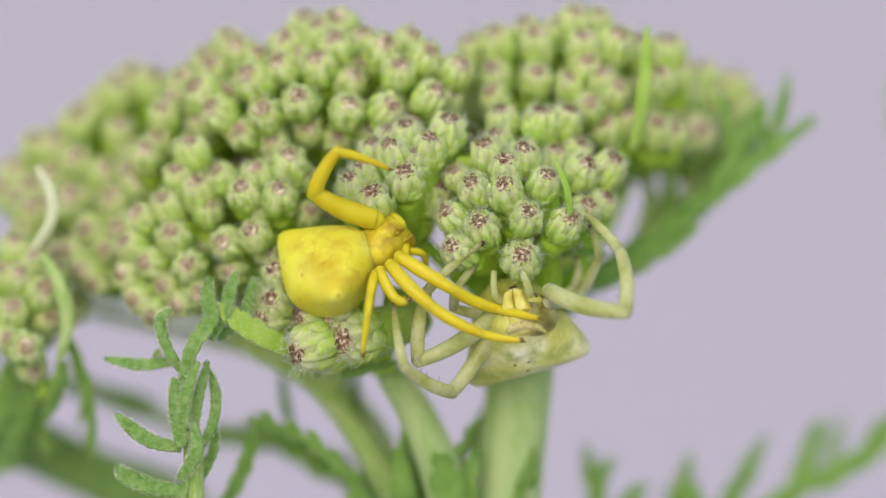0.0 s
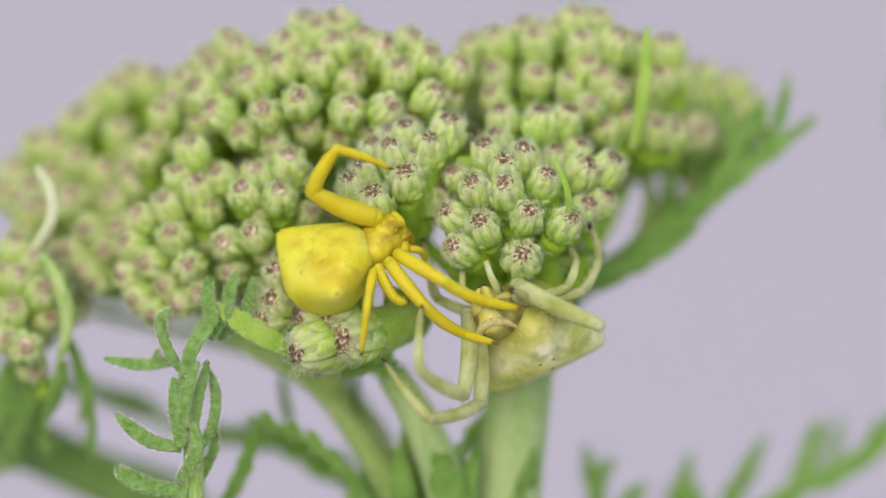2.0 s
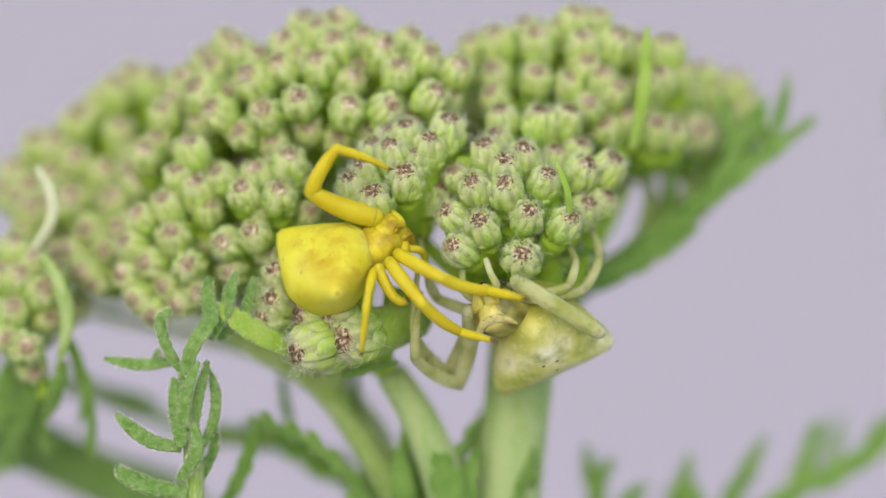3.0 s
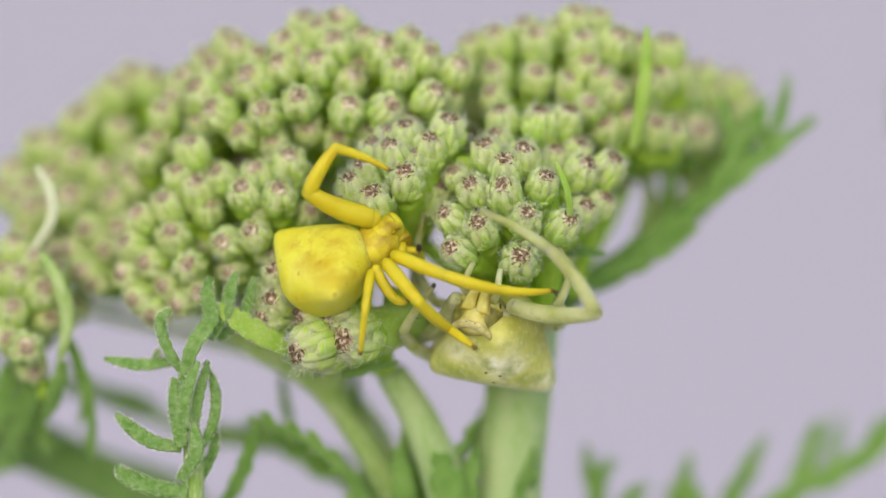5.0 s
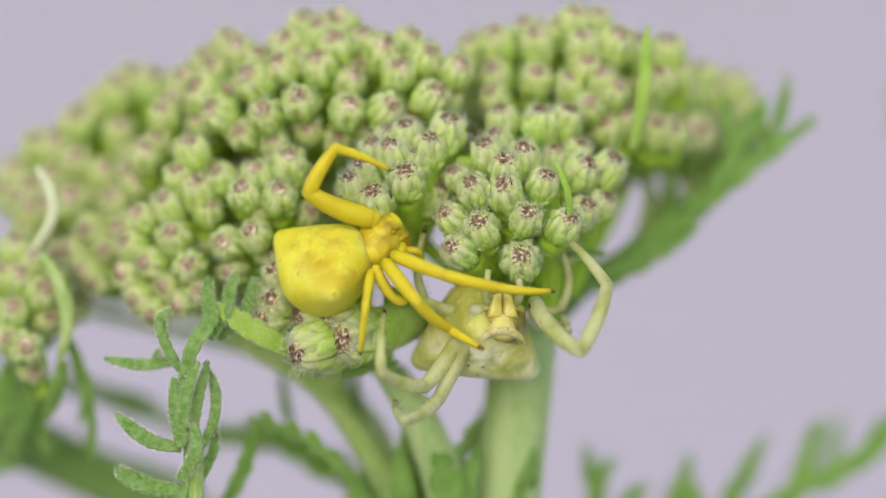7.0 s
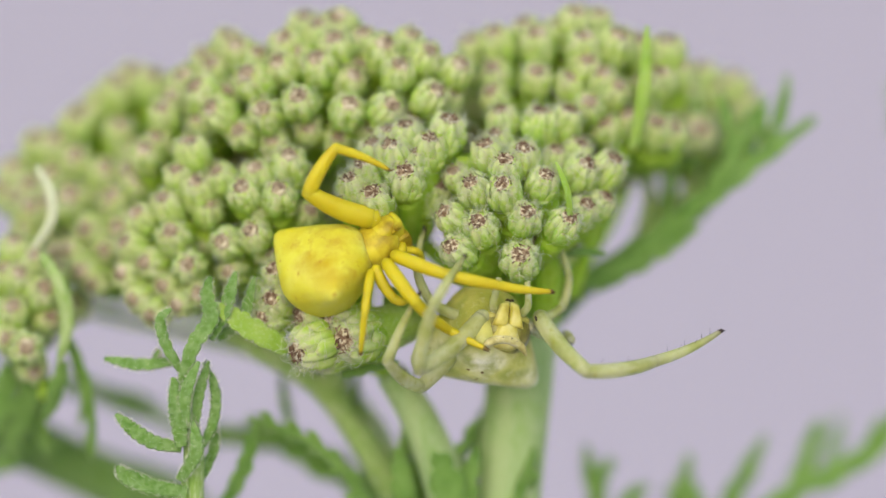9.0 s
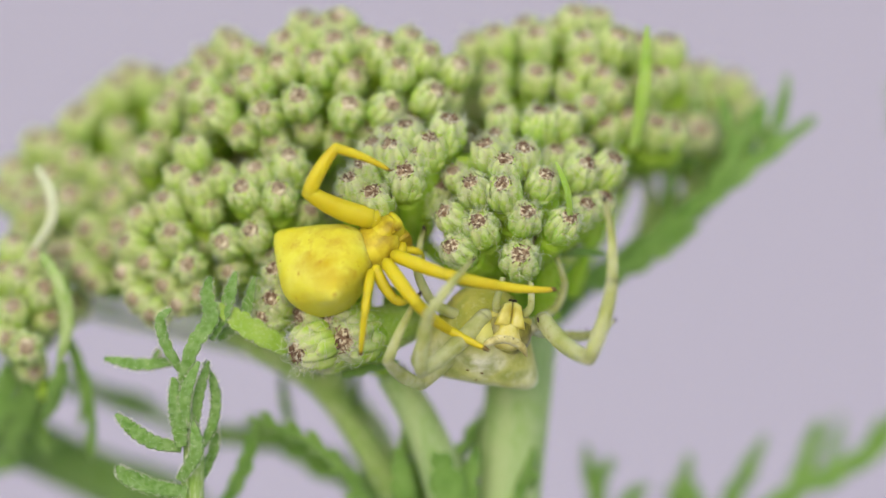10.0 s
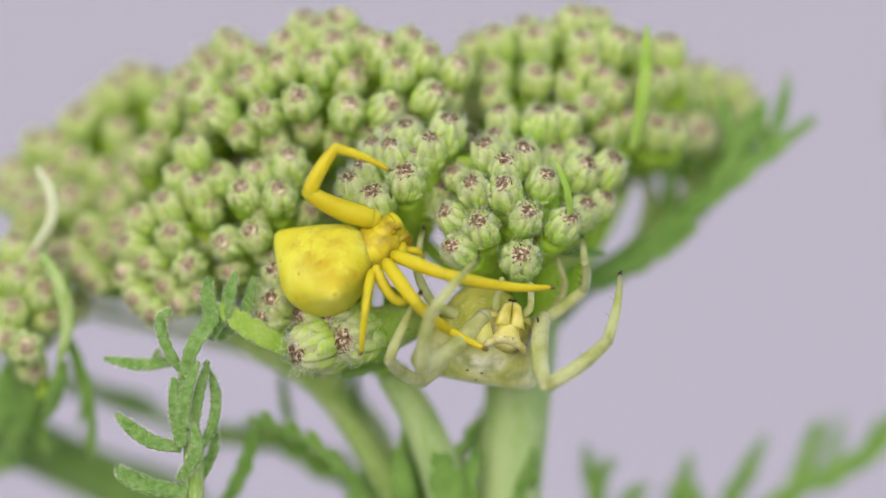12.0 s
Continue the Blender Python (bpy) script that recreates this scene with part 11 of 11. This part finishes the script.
    walk(MADE['yellow_short'][2], [(0, pose(0.00000, -0.00040, 0.00250, 86.7, -37.6, 47.5)),
        (0.5, pose(0.00001, -0.00038, 0.00252, 88.7, -32.9, 43.9)),
        (1, pose(0.00003, -0.00037, 0.00253, 91.4, -26.9, 38.2)),
        (1.25, pose(0.00004, -0.00036, 0.00253, 94.1, -20.4, 30.8)),
        (1.5, pose(0.00003, -0.00035, 0.00254, 92.3, -16.0, 22.7)),
        (1.75, pose(0.00001, -0.00035, 0.00254, 92.3, -14.6, 19.2)),
        (2, pose(0.00001, -0.00036, 0.00254, 92.3, -13.2, 16.3)),
        (2.25, pose(0.00000, -0.00036, 0.00254, 92.3, -11.6, 13.5)),
        (2.5, pose(0.00000, -0.00036, 0.00254, 92.3, -9.6, 10.7)),
        (2.75, pose(0.00000, -0.00036, 0.00254, 92.5, -9.8, 12.2)),
        (3, pose(0.00000, -0.00036, 0.00254, 92.7, -10.7, 13.7)),
        (3.2, pose(-0.00000, -0.00036, 0.00254, 92.8, -11.9, 14.7)),
        (4, pose(0.00000, -0.00035, 0.00255, 90.6, -10.5, 12.9)),
        (4.8, pose(0.00000, -0.00034, 0.00256, 88.2, -7.9, 9.4)),
        (5, pose(0.00000, -0.00033, 0.00256, 87.5, -5.2, 5.4)),
        (5.5, pose(0.00000, -0.00033, 0.00257, 85.7, -1.5, -0.3)),
        (5.75, pose(0.00000, -0.00033, 0.00256, 86.0, -0.2, -0.4)),
        (6, pose(0.00000, -0.00033, 0.00256, 86.1, 0.3, -0.6)),
        (6.12, pose(0.00000, -0.00033, 0.00256, 86.2, 0.4, -0.6)),
        (6.25, pose(0.00000, -0.00033, 0.00256, 86.3, 0.4, -0.6)),
        (6.31, pose(0.00000, -0.00033, 0.00256, 86.4, 0.5, -0.6)),
        (6.38, pose(0.00000, -0.00033, 0.00256, 86.5, 0.5, -0.6)),
        (6.5, pose(0.00000, -0.00033, 0.00256, 86.7, 0.5, -0.6)),
        (6.75, pose(-0.00000, -0.00034, 0.00256, 86.9, 0.3, -0.6)),
        (6.88, pose(-0.00000, -0.00034, 0.00256, 87.1, 0.3, -0.4)),
        (7, pose(-0.00000, -0.00034, 0.00256, 87.2, 0.2, -0.3)),
        (7.2, pose(-0.00000, -0.00034, 0.00256, 87.4, 0.3, -0.4)),
        (7.6, pose(-0.00000, -0.00034, 0.00255, 87.9, 0.2, -0.3)),
        (8, pose(-0.00000, -0.00034, 0.00255, 88.4, 0.2, -0.4)),
        (8.4, pose(-0.00000, -0.00035, 0.00255, 88.8, 0.1, -0.2)),
        (8.8, pose(-0.00000, -0.00035, 0.00255, 89.3, 0.0, -0.0)),
        (9, pose(-0.00000, -0.00035, 0.00255, 89.5, 0.0, -0.1)),
        (9.25, pose(-0.00000, -0.00035, 0.00254, 89.8, 0.0, -0.0)),
        (9.5, pose(-0.00000, -0.00036, 0.00254, 90.1, -0.1, 0.0)),
        (9.75, pose(-0.00000, -0.00036, 0.00254, 90.3, -0.9, 1.5)),
        (10, pose(-0.00000, -0.00036, 0.00254, 90.5, -2.2, 3.3)),
        (10.25, pose(-0.00000, -0.00036, 0.00254, 90.7, -3.1, 4.2)),
        (10.5, pose(-0.00001, -0.00035, 0.00254, 90.7, -5.0, 5.3)),
        (10.75, pose(-0.00001, -0.00036, 0.00254, 90.7, -6.3, 6.1)),
        (11, pose(-0.00000, -0.00036, 0.00254, 90.7, -6.2, 6.0)),
        (11.5, pose(-0.00001, -0.00036, 0.00254, 90.8, -6.2, 5.6)),
        (11.75, pose(-0.00000, -0.00036, 0.00254, 90.9, -5.6, 5.5)),
        (12, pose(-0.00000, -0.00036, 0.00254, 90.9, -5.1, 5.4))])
    walk(MADE['yellow_thin'][0], [(0, pose(0.00197, -0.00174, 0.00012, 87.2, 17.6, 51.6)),
        (0.5, pose(0.00197, -0.00174, 0.00012, 86.9, 18.6, 52.0)),
        (1, pose(0.00197, -0.00174, 0.00012, 85.0, 20.4, 52.0)),
        (1.25, pose(0.00197, -0.00174, 0.00012, 84.5, 21.0, 52.1)),
        (1.5, pose(0.00197, -0.00174, 0.00012, 84.7, 22.0, 52.4)),
        (1.75, pose(0.00197, -0.00174, 0.00012, 85.2, 21.7, 51.8)),
        (2, pose(0.00197, -0.00174, 0.00012, 85.8, 21.3, 51.1)),
        (2.25, pose(0.00197, -0.00174, 0.00012, 86.4, 20.5, 50.5)),
        (2.5, pose(0.00197, -0.00174, 0.00012, 87.0, 19.5, 49.6)),
        (2.75, pose(0.00197, -0.00174, 0.00012, 86.5, 18.9, 49.8)),
        (3, pose(0.00197, -0.00174, 0.00012, 86.0, 18.8, 49.9)),
        (3.2, pose(0.00197, -0.00174, 0.00012, 85.5, 18.9, 49.9)),
        (4, pose(0.00197, -0.00174, 0.00012, 84.3, 19.8, 51.0)),
        (4.8, pose(0.00197, -0.00174, 0.00012, 83.3, 21.5, 52.4)),
        (5, pose(0.00197, -0.00174, 0.00012, 83.4, 22.5, 52.6)),
        (5.5, pose(0.00197, -0.00174, 0.00012, 83.5, 23.4, 53.3)),
        (5.75, pose(0.00197, -0.00174, 0.00012, 83.5, 23.6, 53.3)),
        (6, pose(0.00197, -0.00174, 0.00012, 83.5, 23.7, 53.3)),
        (6.12, pose(0.00197, -0.00174, 0.00012, 83.5, 23.7, 53.3)),
        (6.25, pose(0.00197, -0.00174, 0.00012, 83.5, 23.8, 53.3)),
        (6.31, pose(0.00197, -0.00174, 0.00012, 83.5, 23.8, 53.2)),
        (6.38, pose(0.00197, -0.00174, 0.00012, 83.5, 23.8, 53.1)),
        (6.5, pose(0.00197, -0.00174, 0.00012, 83.5, 23.8, 53.1)),
        (6.75, pose(0.00197, -0.00174, 0.00012, 83.5, 23.8, 53.1)),
        (6.88, pose(0.00197, -0.00174, 0.00012, 83.5, 23.8, 53.1)),
        (7, pose(0.00197, -0.00174, 0.00012, 83.5, 23.8, 53.0)),
        (7.2, pose(0.00197, -0.00174, 0.00012, 83.4, 23.6, 53.1)),
        (7.6, pose(0.00197, -0.00174, 0.00012, 83.4, 23.6, 53.0)),
        (8, pose(0.00197, -0.00174, 0.00012, 83.4, 23.1, 52.9)),
        (8.4, pose(0.00197, -0.00174, 0.00012, 83.4, 23.0, 52.9)),
        (8.8, pose(0.00197, -0.00174, 0.00012, 83.3, 22.9, 52.8)),
        (9, pose(0.00197, -0.00174, 0.00012, 83.3, 22.9, 52.7)),
        (9.25, pose(0.00197, -0.00174, 0.00012, 83.3, 22.9, 52.7)),
        (9.5, pose(0.00197, -0.00174, 0.00012, 83.3, 22.9, 52.6)),
        (9.75, pose(0.00197, -0.00174, 0.00012, 83.3, 22.9, 52.5)),
        (10, pose(0.00197, -0.00174, 0.00012, 83.3, 22.9, 52.5)),
        (10.25, pose(0.00197, -0.00174, 0.00012, 83.2, 22.9, 52.4)),
        (10.5, pose(0.00197, -0.00174, 0.00012, 83.2, 22.9, 52.4)),
        (10.75, pose(0.00197, -0.00174, 0.00012, 83.3, 22.5, 52.4)),
        (11, pose(0.00197, -0.00174, 0.00012, 83.3, 22.3, 52.4)),
        (11.5, pose(0.00197, -0.00174, 0.00012, 83.3, 22.3, 52.3)),
        (11.75, pose(0.00197, -0.00174, 0.00012, 83.3, 22.2, 52.3)),
        (12, pose(0.00197, -0.00174, 0.00012, 83.3, 22.2, 52.3))])
    walk(MADE['yellow_thin'][1], [(0, pose(-0.00000, -0.00000, 0.00198, 14.3, 1.4, -5.0)),
        (0.5, pose(0.00000, 0.00000, 0.00198, 18.7, 1.1, -4.3)),
        (1, pose(0.00000, 0.00000, 0.00198, 30.0, 1.2, -2.8)),
        (1.25, pose(-0.00000, 0.00000, 0.00198, 36.1, 1.1, -2.3)),
        (1.5, pose(-0.00000, -0.00000, 0.00198, 39.1, 1.0, -1.6)),
        (1.75, pose(0.00000, 0.00000, 0.00198, 38.4, 1.4, -1.8)),
        (2, pose(0.00000, 0.00000, 0.00198, 37.6, 1.8, -1.8)),
        (2.25, pose(0.00000, 0.00000, 0.00198, 36.8, 2.1, -2.2)),
        (2.5, pose(-0.00000, -0.00000, 0.00198, 36.0, 2.4, -2.7)),
        (2.75, pose(-0.00000, -0.00000, 0.00198, 36.5, 2.3, -3.0)),
        (3, pose(-0.00000, -0.00000, 0.00198, 37.0, 2.1, -3.0)),
        (3.2, pose(-0.00000, -0.00000, 0.00198, 37.4, 2.1, -2.8)),
        (4, pose(-0.00000, -0.00000, 0.00198, 39.0, 1.3, -2.2)),
        (4.8, pose(0.00000, 0.00000, 0.00198, 40.4, 0.4, -1.3)),
        (5, pose(-0.00000, -0.00000, 0.00198, 40.5, 0.3, -0.7)),
        (5.5, pose(-0.00000, -0.00000, 0.00198, 40.6, -0.1, -0.3)),
        (5.75, pose(-0.00000, 0.00000, 0.00198, 40.6, 0.1, -0.1)),
        (6, pose(-0.00000, -0.00000, 0.00198, 40.6, 0.1, -0.1)),
        (6.12, pose(-0.00000, -0.00000, 0.00198, 40.6, 0.1, -0.1)),
        (6.25, pose(-0.00000, -0.00000, 0.00198, 40.6, 0.1, -0.1)),
        (6.31, pose(0.00000, 0.00000, 0.00198, 40.6, 0.1, -0.1)),
        (6.38, pose(0.00000, 0.00000, 0.00198, 40.6, 0.1, -0.1)),
        (6.5, pose(0.00000, 0.00000, 0.00198, 40.6, 0.1, -0.1)),
        (6.75, pose(0.00000, 0.00000, 0.00198, 40.6, 0.2, -0.0)),
        (6.88, pose(0.00000, 0.00000, 0.00198, 40.6, 0.2, -0.0)),
        (7, pose(-0.00000, -0.00000, 0.00198, 40.6, 0.2, -0.0)),
        (7.2, pose(-0.00000, 0.00000, 0.00198, 40.6, 0.2, -0.0)),
        (7.6, pose(-0.00000, 0.00000, 0.00198, 40.6, 0.2, -0.1)),
        (8, pose(-0.00000, -0.00000, 0.00198, 40.5, 0.3, -0.4)),
        (8.4, pose(-0.00000, 0.00000, 0.00198, 40.5, 0.3, -0.5)),
        (8.8, pose(-0.00000, 0.00000, 0.00198, 40.6, 0.4, -0.5)),
        (9, pose(0.00000, 0.00000, 0.00198, 40.6, 0.4, -0.5)),
        (9.25, pose(0.00000, 0.00000, 0.00198, 40.6, 0.4, -0.5)),
        (9.5, pose(-0.00000, -0.00000, 0.00198, 40.5, 0.4, -0.4)),
        (9.75, pose(0.00000, -0.00000, 0.00198, 40.5, 0.5, -0.4)),
        (10, pose(-0.00000, -0.00000, 0.00198, 40.5, 0.5, -0.4)),
        (10.25, pose(0.00000, 0.00000, 0.00198, 40.5, 0.5, -0.3)),
        (10.5, pose(0.00000, -0.00000, 0.00198, 40.5, 0.5, -0.3)),
        (10.75, pose(-0.00000, -0.00000, 0.00198, 40.5, 0.6, -0.7)),
        (11, pose(0.00000, 0.00000, 0.00198, 40.5, 0.6, -0.8)),
        (11.5, pose(0.00000, 0.00000, 0.00198, 40.4, 0.6, -0.8)),
        (11.75, pose(0.00000, 0.00000, 0.00198, 40.4, 0.6, -0.8)),
        (12, pose(-0.00000, 0.00000, 0.00198, 40.4, 0.6, -0.8))])
    walk(MADE['yellow_thin'][2], [(0, pose(-0.00000, -0.00035, 0.00335, 59.9, 1.6, -6.4)),
        (0.5, pose(-0.00000, -0.00045, 0.00332, 62.4, 1.6, -5.8)),
        (1, pose(-0.00001, -0.00070, 0.00320, 67.5, 1.9, -4.3)),
        (1.25, pose(-0.00000, -0.00083, 0.00312, 69.2, 2.4, -3.9)),
        (1.5, pose(-0.00001, -0.00089, 0.00307, 69.5, 2.0, -3.0)),
        (1.75, pose(0.00000, -0.00088, 0.00308, 68.7, 2.7, -3.4)),
        (2, pose(0.00000, -0.00086, 0.00310, 67.8, 3.0, -3.6)),
        (2.25, pose(0.00001, -0.00084, 0.00311, 67.0, 3.5, -4.3)),
        (2.5, pose(0.00001, -0.00083, 0.00312, 66.1, 4.2, -5.2)),
        (2.75, pose(0.00000, -0.00084, 0.00311, 66.6, 4.4, -5.8)),
        (3, pose(0.00000, -0.00085, 0.00311, 67.2, 4.3, -5.7)),
        (3.2, pose(-0.00000, -0.00086, 0.00310, 67.6, 4.2, -5.5)),
        (4, pose(-0.00001, -0.00088, 0.00308, 69.5, 3.1, -4.2)),
        (4.8, pose(-0.00001, -0.00092, 0.00305, 71.2, 1.5, -2.4)),
        (5, pose(-0.00001, -0.00091, 0.00305, 71.3, 0.9, -1.4)),
        (5.5, pose(-0.00001, -0.00092, 0.00305, 71.3, 0.2, -0.6)),
        (5.75, pose(-0.00000, -0.00092, 0.00305, 71.3, 0.2, -0.3)),
        (6, pose(-0.00000, -0.00092, 0.00305, 71.3, 0.2, -0.2)),
        (6.12, pose(-0.00000, -0.00092, 0.00305, 71.3, 0.1, -0.2)),
        (6.25, pose(-0.00000, -0.00092, 0.00305, 71.3, 0.1, -0.1)),
        (6.31, pose(-0.00000, -0.00092, 0.00305, 71.3, 0.1, -0.2)),
        (6.38, pose(-0.00000, -0.00092, 0.00305, 71.3, 0.1, -0.1)),
        (6.5, pose(-0.00000, -0.00092, 0.00305, 71.3, 0.1, -0.1)),
        (6.75, pose(-0.00000, -0.00092, 0.00305, 71.3, 0.1, -0.1)),
        (6.88, pose(-0.00000, -0.00092, 0.00305, 71.3, 0.1, -0.1)),
        (7, pose(-0.00000, -0.00092, 0.00305, 71.3, 0.1, -0.1)),
        (7.2, pose(0.00000, -0.00091, 0.00305, 71.3, 0.2, -0.2)),
        (7.6, pose(0.00000, -0.00091, 0.00305, 71.3, 0.2, -0.2)),
        (8, pose(0.00000, -0.00091, 0.00305, 71.3, 0.7, -0.8)),
        (8.4, pose(0.00000, -0.00091, 0.00305, 71.2, 0.8, -0.9)),
        (8.8, pose(0.00000, -0.00091, 0.00305, 71.2, 0.8, -1.0)),
        (9, pose(0.00000, -0.00091, 0.00305, 71.2, 0.8, -0.9)),
        (9.25, pose(0.00000, -0.00091, 0.00305, 71.2, 0.8, -0.9)),
        (9.5, pose(-0.00000, -0.00091, 0.00305, 71.3, 0.8, -0.9)),
        (9.75, pose(-0.00000, -0.00091, 0.00305, 71.3, 0.8, -0.9)),
        (10, pose(-0.00000, -0.00091, 0.00305, 71.3, 0.7, -0.8)),
        (10.25, pose(-0.00000, -0.00091, 0.00305, 71.2, 0.7, -0.8)),
        (10.5, pose(-0.00000, -0.00091, 0.00305, 71.2, 0.7, -0.8)),
        (10.75, pose(0.00000, -0.00092, 0.00305, 71.2, 1.2, -1.3)),
        (11, pose(0.00000, -0.00092, 0.00305, 71.2, 1.3, -1.5)),
        (11.5, pose(0.00000, -0.00092, 0.00305, 71.2, 1.4, -1.5)),
        (11.75, pose(0.00000, -0.00092, 0.00305, 71.2, 1.4, -1.6)),
        (12, pose(0.00000, -0.00092, 0.00305, 71.2, 1.3, -1.6))])


motions()
